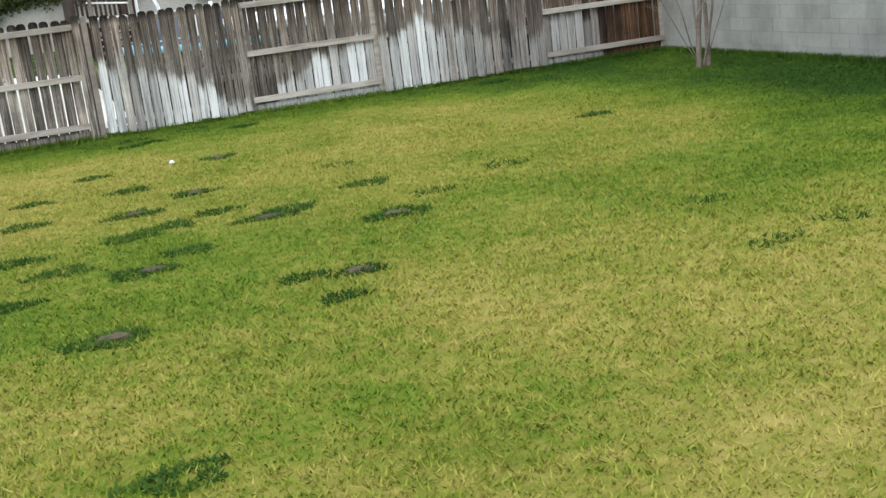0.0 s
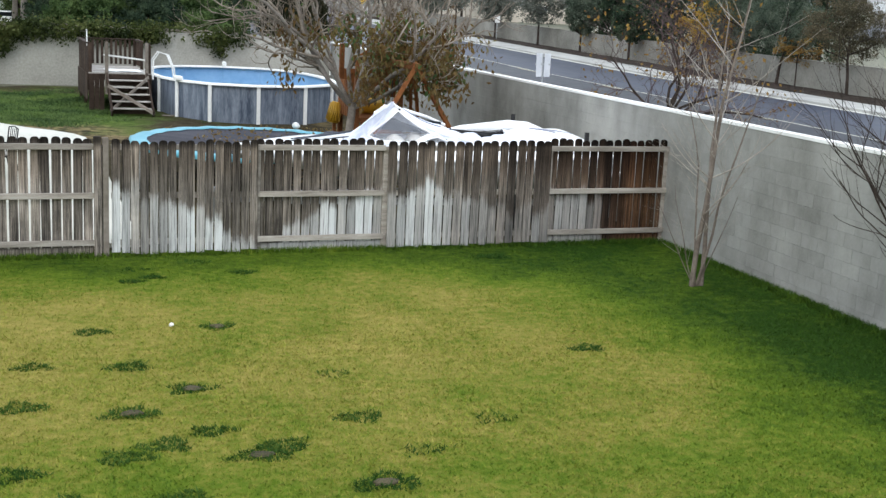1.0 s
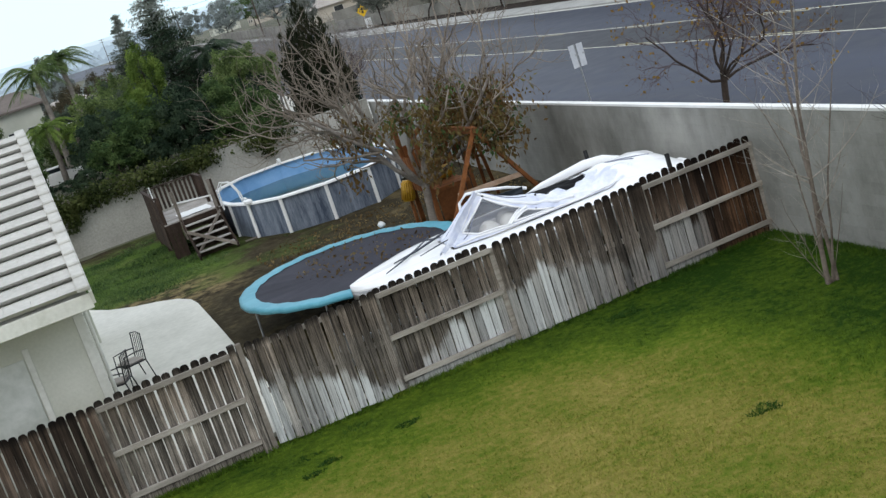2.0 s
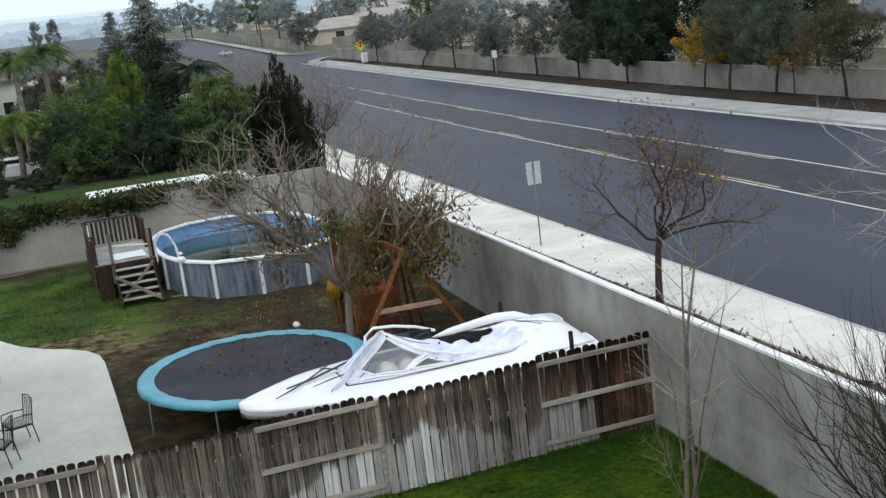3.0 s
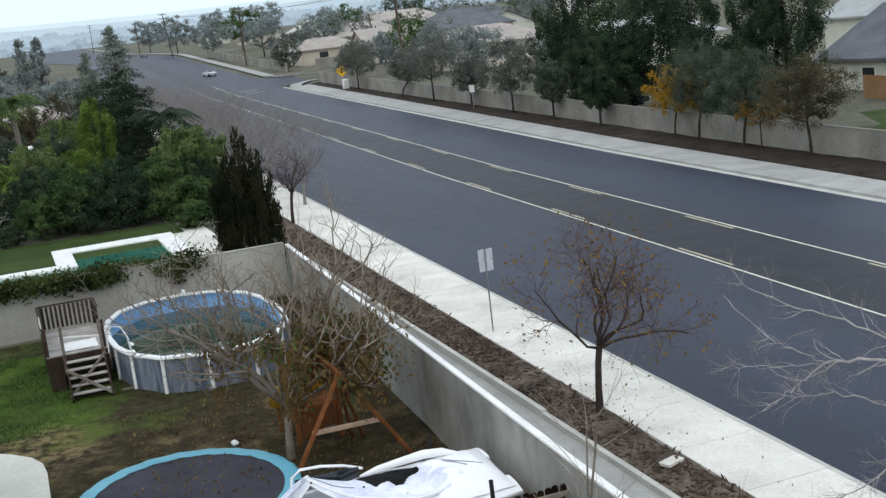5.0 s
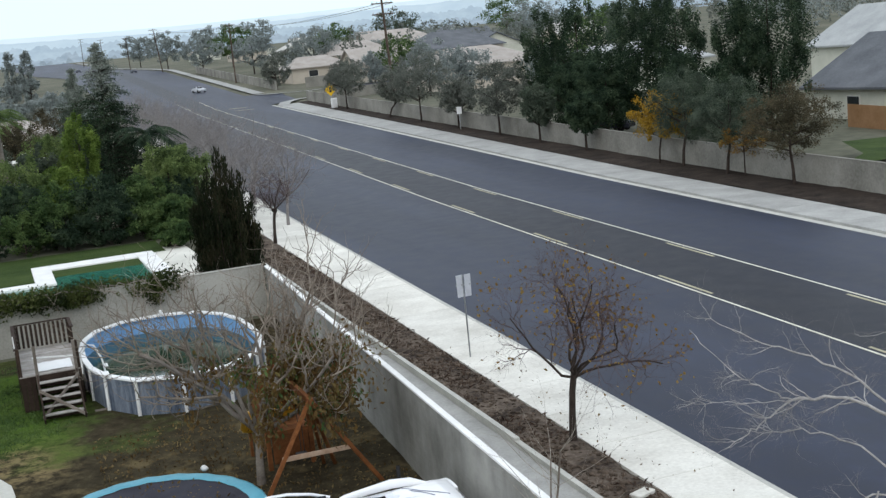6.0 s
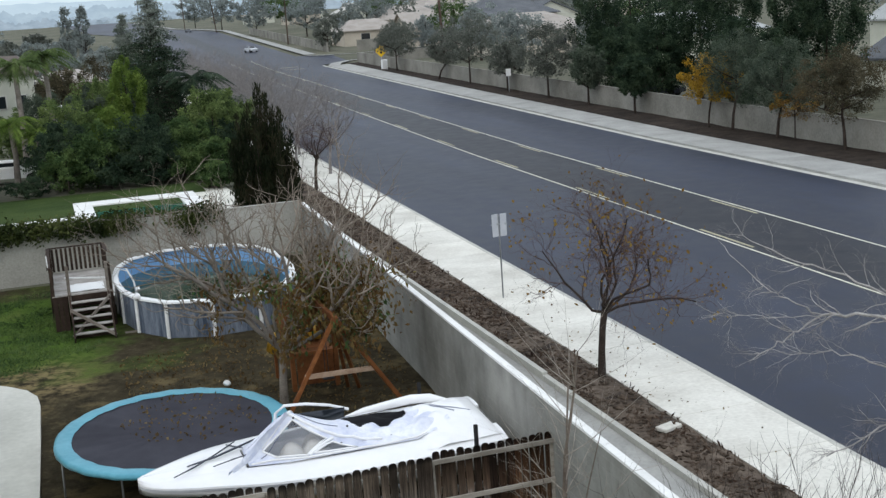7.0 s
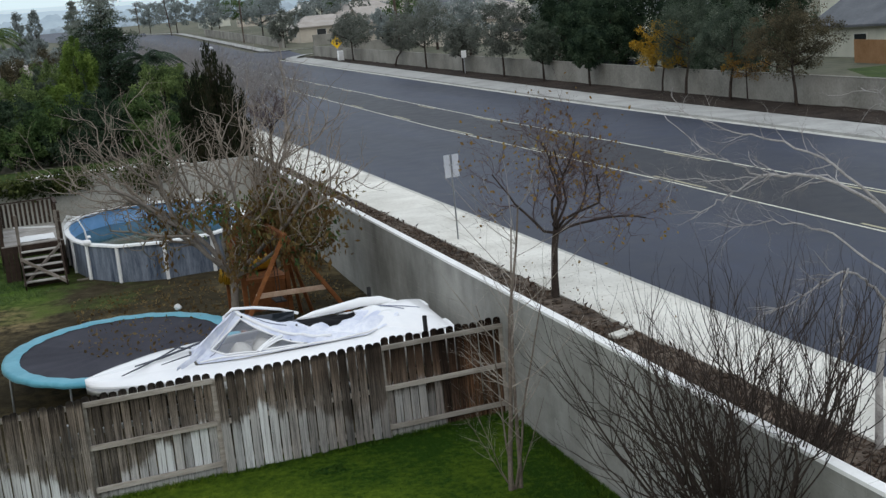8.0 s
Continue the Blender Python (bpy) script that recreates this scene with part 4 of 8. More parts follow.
# ---- grey block wall along the street ----
def block_wall():
    root = thing("wall_street", "tall grey painted concrete block wall with white coping", "wall", kind="structure")
    y_end, top = 28.6, 2.36
    verts, faces = [], []
    for k, y in enumerate(np.linspace(-40, y_end, 36)):
        x = wall_x(y)
        t = top + 0.004 * y
        verts += [(x + 0.008, y, -1.0), (x + 0.008, y, t), (x + 0.15, y, t), (x + 0.15, y, -1.0)]
        if k:
            a = 4 * k
            faces += [(a - 4, a - 3, a + 1, a), (a - 3, a - 2, a + 2, a + 1), (a - 2, a - 1, a + 3, a + 2)]
    faces += [(0, 3, 2, 1), (len(verts) - 4, len(verts) - 3, len(verts) - 2, len(verts) - 1)]
    link_mesh("core", verts, faces, M_mortar, root)
    # coping in lengths
    for y0 in np.arange(-40, y_end - 0.5, 2.45):
        y1 = min(y0 + 2.44, y_end)
        verts = []
        for yy in (y0, y1):
            x, t = wall_x(yy), top + 0.004 * yy
            verts += [(x - 0.012, yy, t), (x - 0.012, yy, t + 0.05), (x + 0.135, yy, t + 0.056), (x + 0.135, yy, t)]
        link_mesh("coping", verts, [(0, 1, 5, 4), (1, 2, 6, 5), (2, 3, 7, 6), (0, 4, 7, 3), (0, 3, 2, 1), (4, 5, 6, 7)], M_cap, root)
    # face blocks: 0.4 x 0.2 m in running bond
    L, H = 0.406, 0.203
    ang = math.atan(0.05)
    shared = bpy.data.meshes.new("block")
    t, c = 0.02, 0.006
    vs = [(0.002, -L / 2 + 0.0009, -H / 2 + 0.0009), (0.002, L / 2 - 0.0009, -H / 2 + 0.0009), (0.002, L / 2 - 0.0009, H / 2 - 0.0009), (0.002, -L / 2 + 0.0009, H / 2 - 0.0009),
          (0, -L / 2 + 0.0035, -H / 2 + 0.0035), (0, L / 2 - 0.0035, -H / 2 + 0.0035), (0, L / 2 - 0.0035, H / 2 - 0.0035), (0, -L / 2 + 0.0035, H / 2 - 0.0035),
          (t, -L / 2 + 0.0009, -H / 2 + 0.0009), (t, L / 2 - 0.0009, -H / 2 + 0.0009), (t, L / 2 - 0.0009, H / 2 - 0.0009), (t, -L / 2 + 0.0009, H / 2 - 0.0009)]
    fs = [(4, 7, 6, 5)] + [(i, 4 + i, 4 + (i + 1) % 4, (i + 1) % 4) for i in range(4)] + [(i, (i + 1) % 4, 8 + (i + 1) % 4, 8 + i) for i in range(4)]
    shared.from_pydata(vs, [], fs)
    shared.materials.append(M_block)
    rng = random.Random(9)
    jv, jf = [], []
    for row in range(12):
        z = -0.03 + row * H + H / 2
        k = 0
        y = -40 + (L / 2 if row % 2 else 0)
        while y < y_end - L:
            yc = y + L / 2
            x = wall_x(yc) + rng.uniform(-.0015, .0015)
            if -9.2 < yc < -0.6 and row < 12:
                b = new("block", shared)
                b.parent = root
                b.location = (x, yc, z + 0.004 * yc)
                b.rotation_euler = (0, 0, -ang)
            else:
                n = len(jv)
                for vx, vy, vz in vs:
                    jv.append((x + vx + 0.05 * vy, yc + vy, z + vz + 0.004 * (yc + vy)))
                jf += [tuple(n + i for i in f) for f in fs]
            y += L
    rest = link_mesh("blocks", jv, jf, M_block, root)
    tagged(rest, kind="stuff")


block_wall()


def back_wall():
    """Rendered wall behind the neighbour's yard, with vines over its top."""
    y, z0 = 28.2, 0.2
    root = thing("wall_back", "stained grey-beige rendered garden wall overgrown with vines", "wall", kind="structure")
    bm = bmesh.new()
    add_box(bm, -22, 1.25, y, y + 0.2, z0, 2.62, 0.015)
    part("wall_body", bm, M_stucco_wall, root)
    bm = bmesh.new()
    for x in np.arange(-21.9, 1.0, 3.86):
        add_box(bm, x, x + 3.84, y - 0.02, y + 0.22, 2.622, 2.67, 0.01)
    part("coping", bm, M_stucco_wall, root)


back_wall()


def left_wall():
    w = thing("wall_side", "plain rendered boundary wall out of the way", "wall", kind="structure")
    part("wall_body", box(-22.2, -22.0, -26, 28, -0.1, 1.8, 0.01), M_stucco_wall, w)
    w = thing("wall_rear", "plain cream house wall behind the lawn", "wall", kind="structure")
    part("wall_body", box(-22, 0.0, -26.4, -26.0, -0.1, 3.0, 0.01), M_stucco, w)


left_wall()


# ---- neighbour's yard ----
def yard_ground():
    xs = np.arange(-22, 2.01, 0.5)
    ys = np.arange(0.3, 28.3, 0.5)
    verts = [(min(x, wall_x(y) + 0.02), y, yard_z(y) + 0.035 * noise.noise(Vector((x * .7, y * .7, 1)))) for y in ys for x in xs]
    w = len(xs)
    faces = [(j * w + i, j * w + i + 1, (j + 1) * w + i + 1, (j + 1) * w + i) for j in range(len(ys) - 1) for i in range(w - 1)]
    ob = link_mesh("yard_ground", verts, faces, M_yard, flat=False)
    tagged(ob, "bare brown yard soil with patches of green grass and straw", "ground", kind="structure")
    rng = np.random.default_rng(8)
    n = 30000
    x, y = rng.uniform(-13, -5.5, n), rng.uniform(14, 27, n)
    keep = np.array([noise.noise(Vector((a * .55, b * .55, 4))) + .45 * noise.noise(Vector((a * 2.1, b * 2.1, 9))) + .5 * min(max((-7.6 - a) / 2.2, -1), .8) - .35 * max(abs(b - 21) - 3.6, 0) > rng.uniform(-.1, .35) for a, b in zip(x, y)])
    x, y = x[keep], y[keep]
    n = len(x)
    z = 0.02 * y
    a = rng.uniform(0, 6.28, n)
    h = 0.06 * rng.uniform(.4, 1.4, n)
    v = np.stack([np.stack([x - np.cos(a) * .02, y - np.sin(a) * .02, z], 1), np.stack([x + np.cos(a) * .02, y + np.sin(a) * .02, z], 1), np.stack([x + rng.normal(scale=.04, size=n), y + rng.normal(scale=.04, size=n), z + h], 1)], 1)
    g = big_mesh("weeds", v.reshape(-1, 3), np.arange(3 * n), 3, M_leaf_green)
    tagged(g, "patchy bright green weeds in the worn yard", "grass", kind="stuff")
    # fallen leaves
    n = 2600
    p = np.stack([rng.uniform(-7, 0.2, n), rng.uniform(6, 16, n), np.zeros(n)], 1)
    p[:, 2] = 0.02 * p[:, 1] + 0.03
    p = p[p[:, 0] < wall_x(p[:, 1]) - 0.1]
    lf = leaves("fallen_leaves", p, 0.10, rng, M_leaf_straw)
    tagged(lf, "scattered brown fallen leaves under the tree", "leaves", kind="stuff")


yard_ground()


def patio():
    edge = [(-22, 0.5), (-9.3, 0.5), (-9.24, 5), (-9.19, 9), (-9.17, 12.4), (-9.24, 13.2), (-9.5, 13.9), (-10.0, 14.55), (-10.6, 15.1), (-11.2, 15.9), (-11.75, 17.1), (-12.5, 18.1), (-13.4, 18.7), (-22, 19.2)]
    bm = bmesh.new()
    vs = [bm.verts.new((x, y, yard_z(y) + 0.09)) for x, y in edge]
    f = bm.faces.new(vs)
    r = bmesh.ops.extrude_face_region(bm, geom=[f])
    for v in r["geom"]:
        if isinstance(v, bmesh.types.BMVert):
            v.co.z -= 0.2
    bmesh.ops.recalc_face_normals(bm, faces=bm.faces[:])
    ob = part("patio_slab", bm, M_patio)
    tagged(ob, "pale smooth concrete patio with a rounded corner", "patio", kind="structure")


patio()


def house_neighbour():
    root = thing("neighbour_house", "single-storey cream stucco house with grey concrete roof tiles", "house")
    x1, y0, y1, zt = -11.9, 1.35, 12.75, 3.15
    ridge_y, slope = 7.0, 0.36
    bm = bmesh.new()
    add_box(bm, -24, x1, y0, y0 + 0.25, 0, zt, 0.01)
    part("front_wall", bm, M_stucco, root)
    # gable wall towards the patio
    bm = bmesh.new()
    prof = [(y0 + 0.25, 0), (y1, 0), (y1, zt), (ridge_y, zt + (ridge_y - y0) * slope), (y0 + 0.25, zt + 0.05)]
    for xx in (x1, x1 - 0.25):
        bm.faces.new([bm.verts.new((xx, y, z)) for y, z in prof])
    bm.verts.ensure_lookup_table()
    n = len(prof)
    for i in range(n):
        bm.faces.new([bm.verts[i], bm.verts[(i + 1) % n], bm.verts[n + (i + 1) % n], bm.verts[n + i]])
    bmesh.ops.recalc_face_normals(bm, faces=bm.faces[:])
    part("gable_wall", bm, M_stucco, root)
    part("rear_wall", box(-24, x1, y1, y1 + 0.2, 0, zt, 0.01), M_stucco, root)
    # corner trim and downpipe
    part("corner_trim", box(x1 - 0.14, x1 + 0.03, y0 - 0.03, y0 + 0.12, 0, zt, 0.008), M_trim, root)
    pipes("downpipe", [([(x1 + 0.07, y0 + 0.4, 0.1), (x1 + 0.07, y0 + 0.4, 1.6), (x1 + 0.07, y0 + 0.4, 3.1)], [0.035] * 3)], 8, M_trim, root)
    # patched panel in the front wall
    part("wall_trim", box(-12.95, -12.85, y0 - 0.03, y0 + 0.0, 0.2, 2.75, 0.006), M_trim, root)
    part("shutter_panel", box(-15.4, -12.97, y0 - 0.025, y0 + 0.0, 0.2, 2.6, 0.006), M_patch, root, "patchily whitewashed wall panel")
    part("pilaster", box(x1 + 0.002, x1 + 0.16, y1 - 0.55, y1 + 0.02, 0.2, 3.0, 0.01), M_stucco, root)
    # roof: tiled courses on both slopes, verge tiles, fascia
    eave_y = 0.15
    for side in (1, -1):
        span = (ridge_y - eave_y)
        courses = 15
        for k in range(courses):
            a0, a1 = k / courses, (k + 1) / courses
            ya = eave_y + span * a0 if side > 0 else 2 * ridge_y - eave_y - span * a0
            yb = eave_y + span * a1 if side > 0 else 2 * ridge_y - eave_y - span * a1
            za, zb = 3.42 + slope * span * a0, 3.42 + slope * span * a1
            bm = bmesh.new()
            nx = 30
            for q in range(nx):
                xa = -24 + q * (12.32 / nx)
                xb = xa + 12.32 / nx - 0.003
                lift = 0.006 * ((q * 7 + k * 3) % 5) / 5
                v = [bm.verts.new(c) for c in ((xa, ya, za + 0.085 + lift), (xb, ya, za + 0.085 + lift), (xb, yb, zb + 0.012), (xa, yb, zb + 0.012), (xa, ya + side * .07, za + .03), (xb, ya + side * .07, za + .03))]
                bm.faces.new((v[0], v[1], v[2], v[3]))
                bm.faces.new((v[4], v[5], v[1], v[0]))
                bm.faces.new((v[1], v[5], v[2]))
            bmesh.ops.recalc_face_normals(bm, faces=bm.faces[:])
            part("tile_course", bm, M_tile, root)
        bm = bmesh.new()
        for k in range(17):
            a0, a1 = k / 17, (k + 1) / 17
            ya = eave_y - 0.05 + span * a0 if side > 0 else 2 * ridge_y - eave_y + 0.05 - span * a0
            yb = eave_y + 0.02 + span * a1 if side > 0 else 2 * ridge_y - eave_y - 0.02 - span * a1
            za, zb = 3.44 + slope * span * a0, 3.44 + slope * span * a1
            add_beam(bm, (-11.72, ya, za + 0.05), (-11.72, yb, zb + 0.02), 0.2, 0.09, 0.02)
        part("verge_tiles", bm, M_tile, root)
    bm = bmesh.new()
    v = [bm.verts.new(c) for c in ((-24, eave_y + .1, 3.36), (-11.7, eave_y + .1, 3.36), (-11.7, ridge_y, 3.36 + slope * (ridge_y - eave_y)), (-24, ridge_y, 3.36 + slope * (ridge_y - eave_y)), (-11.7, 2 * ridge_y - eave_y - .1, 3.36), (-24, 2 * ridge_y - eave_y - .1, 3.36))]
    bm.faces.new((v[0], v[1], v[2], v[3]))
    bm.faces.new((v[3], v[2], v[4], v[5]))
    part("roof_deck", bm, M_trim, root)
    part("fascia", box(-24, -11.66, eave_y + 0.02, eave_y + 0.06, 3.16, 3.40, 0.006), M_trim, root)
    part("fascia", box(-24, -11.66, 2 * ridge_y - eave_y - 0.06, 2 * ridge_y - eave_y - 0.02, 3.16, 3.40, 0.006), M_trim, root)
    bm = bmesh.new()
    add_beam(bm, (-11.64, eave_y, 3.32), (-11.64, ridge_y, 3.32 + slope * (ridge_y - eave_y)), 0.05, 0.22)
    part("barge_board", bm, M_trim, root)
    bm = bmesh.new()
    add_beam(bm, (-11.64, 2 * ridge_y - eave_y, 3.32), (-11.64, ridge_y, 3.32 + slope * (ridge_y - eave_y)), 0.05, 0.22)
    part("barge_board", bm, M_trim, root)
    part("soffit", box(-24, -11.7, eave_y + 0.06, y0, 3.15, 3.18, 0.003), M_trim, root)


house_neighbour()


def patio_chair(at, turn):
    root = thing("patio_chair", "black metal patio chair with a thin tan cushion", "chair", group="patio chairs", at=at)
    root.rotation_euler = (0, 0, radians(turn))
    for sx in (-1, 1):
        pipes("side_frame", [([(sx * .27, -.26, 0), (sx * .27, -.24, .42), (sx * .27, -.22, .64), (sx * .27, .05, .66), (sx * .26, .24, .64)], [.014] * 5),
                             ([(sx * .25, .30, 0), (sx * .25, .22, .42), (sx * .24, .30, .98)], [.014] * 3)], 6, M_black, root)
    pipes("backrest", [([(-.24, .30, .97), (0, .32, 1.0), (.24, .30, .97)], [.012] * 3)] + [([(x, .225, .45), (x, .305, .97)], [.008] * 2) for x in (-.14, -.05, .05, .14)], 6, M_black, root)
    part("seat", box(-.25, .25, -.24, .22, .40, .43, .008), M_black, root)
    part("cushion", box(-.23, .23, -.22, .20, .43, .48, .02), M_roof_tan, root, "tan seat cushion")


patio_chair((-11.35, 7.1, 0.24), -70)
patio_chair((-11.75, 5.9, 0.22), -110)


def trampoline():
    cx, cy, rx, ry, g = -6.32, 6.5, 2.52, 2.95, yard_z(6.5)
    z = g + 0.9
    root = thing("trampoline", "large round trampoline with a black mat and blue edge pad", "trampoline", at=(cx, cy, 0))
    n = 64

    def ring(bm, f, zz):
        return [bm.verts.new((rx * f * math.cos(2 * math.pi * k / n), ry * f * math.sin(2 * math.pi * k / n), zz + 0.012 * math.sin(k * 2.2))) for k in range(n)]
    bm = bmesh.new()
    r0, r1, r2 = ring(bm, 0.865, z - 0.005), ring(bm, 0.55, z - 0.03), ring(bm, 0.2, z - 0.05)
    for a, b in ((r0, r1), (r1, r2)):
        for k in range(n):
            bm.faces.new((a[k], a[(k + 1) % n], b[(k + 1) % n], b[k]))
    bm.faces.new(r2)
    part("mat", bm, M_mat, root, "black woven mat", flat=False)
    bm = bmesh.new()
    rings = [ring(bm, f, zz) for f, zz in ((0.855, z + 0.012), (0.88, z + 0.035), (0.97, z + 0.035), (1.0, z + 0.015), (1.005, z - 0.07), (0.985, z - 0.07))]
    for a, b in zip(rings[:-1], rings[1:]):
        for k in range(n):
            bm.faces.new((a[k], a[(k + 1) % n], b[(k + 1) % n], b[k]))
    part("edge_pad", bm, M_pad, root, "faded blue edge pad", flat=False)
    ang = np.linspace(0, 2 * np.pi, 49)
    pipes("hoop", [(np.stack([rx * .98 * np.cos(ang), ry * .98 * np.sin(ang), np.full(49, z - 0.04)], 1), [0.03] * 49)], 6, M_steel, root)
    for k in range(8):
        a = 2 * math.pi * (k + 0.3) / 8
        x, y = rx * .97 * math.cos(a), ry * .97 * math.sin(a)
        pipes("leg", [([(x, y, z - 0.05), (x * 1.01, y * 1.01, g)], [0.022] * 2)], 7, M_steel, root)
    rng = np.random.default_rng(4)
    m = 240
    a, q = rng.uniform(0, 6.28, m), np.sqrt(rng.uniform(0, .7, m))
    p = np.stack([cx + rx * q * np.cos(a) * .8 + .6, cy + ry * q * np.sin(a) * .7 + 0.7, np.full(m, z - 0.01)], 1)
    lf = leaves("leaf_litter", p, 0.10, rng, M_leaf_straw)
    tagged(lf, "dry leaves scattered on the trampoline mat", "leaves", kind="stuff")
    bm = bmesh.new()
    bmesh.ops.create_icosphere(bm, subdivisions=2, radius=0.075)
    for v in bm.verts:
        v.co = Vector((v.co.x * 1.3, v.co.y * .8, v.co.z * 1.1 + 0.08)) * (1 + 0.3 * noise.noise(v.co * 14))
    ob = part("plastic_bag", bm, M_white, flat=False)
    ob.location = (-4.75, 8.95, z + 0.03)
    tagged(ob, "crumpled white plastic bag on the trampoline edge", "bag")


trampoline()


def pool_outline(f=1.0, count=18, e=2.5):
    """Rounded-oblong outline of the pool, its corners evenly spread."""
    t = np.linspace(0, 2 * np.pi, 721)
    c, s = np.cos(t), np.sin(t)
    x = 2.95 * np.sign(c) * np.abs(c) ** (2 / e)
    y = 5.15 * np.sign(s) * np.abs(s) ** (2 / e)
    d = np.r_[0, np.cumsum(np.hypot(np.diff(x), np.diff(y)))]
    w = (np.arange(count) + 0.25) / count * d[-1]
    return np.stack([np.interp(w, d, x) * f, np.interp(w, d, y) * f], 1)


def above_ground_pool():
    cx, cy, g = -3.6, 22.1, 0.37
    top = g + 1.10
    root = thing("above_ground_pool", "oval above-ground pool with grey-blue walls, white rim and blue liner", "pool", at=(cx, cy, 0))
    o = pool_outline()
    n = len(o)

    def wall(f, z0, z1, name, material, label):
        bm = bmesh.new()
        p = o * f
        a = [bm.verts.new((x, y, z0)) for x, y in p]
        b = [bm.verts.new((x, y, z1)) for x, y in p]
        for k in range(n):
            bm.faces.new((a[k], a[(k + 1) % n], b[(k + 1) % n], b[k]))
        return part(name, bm, material, root, label)
    wall(1.0, g - 0.1, top, "outer_wall", M_poolwall, "streaked grey-blue metal wall")
    wall(0.985, g - 0.05, top, "liner", M_liner, "blue vinyl liner")
    bm = bmesh.new()
    bm.faces.new([bm.verts.new((x * 0.983, y * 0.983, g + 0.52)) for x, y in o])
    part("water", bm, M_water, root, "dark green water below the rim")
    for k in range(n):
        a, b = Vector((*o[k], 0)), Vector((*o[(k + 1) % n], 0))
        ia, ib = a * 0.955, b * 0.955
        oa, ob_ = a * 1.022, b * 1.022
        gap = (b - a).normalized() * 0.006
        bm = bmesh.new()
        lo = [bm.verts.new((p.x, p.y, top - 0.01)) for p in (oa + gap, ob_ - gap, ib - gap, ia + gap)]
        hi = [bm.verts.new((p.x, p.y, top + 0.045)) for p in (oa * .997 + gap, ob_ * .997 - gap, ib * 1.003 - gap, ia * 1.003 + gap)]
        bm.faces.new(hi)
        bm.faces.new(lo[::-1])
        for i in range(4):
            bm.faces.new((lo[i], lo[(i + 1) % 4], hi[(i + 1) % 4], hi[i]))
        part("rim", bm, M_white, root)
        d = a.normalized()
        ang = math.atan2(d.y, d.x)
        m = box(-0.02, 0.045, -0.055, 0.055, g - 0.05, top - 0.012, 0.012)
        bmesh.ops.transform(m, matrix=Matrix.Translation(a * 1.004) @ Matrix.Rotation(ang, 4, "Z"), verts=m.verts)
        part("upright", m, M_white, root)
    # ladder over the rim beside the deck
    lx, ly = -2.78, -1.9
    for dy in (-0.22, 0.22):
        pts = [(lx - .32, ly + dy, top - .05), (lx - .30, ly + dy, top + .55), (lx - .12, ly + dy, top + .80), (lx + .16, ly + dy, top + .72), (lx + .34, ly + dy, top + .3), (lx + .46, ly + dy, g + .3)]
        pipes("ladder_rail", [(pts, [.024] * 6)], 8, M_white, root)
    for z in (g + .55, g + .85, top + .05):
        part("ladder_step", box(lx + .36, lx + .50, ly - .22, ly + .22, z - .015, z + .015, .005), M_white, root)
    part("skimmer", box(-2.62, -2.38, -3.6, -3.2, top + .03, top + .16, .03), M_white, root)
    part("light_cap", box(.35, .5, 4.9, 5.05, top + .04, top + .22, .03), M_white, root)


above_ground_pool()


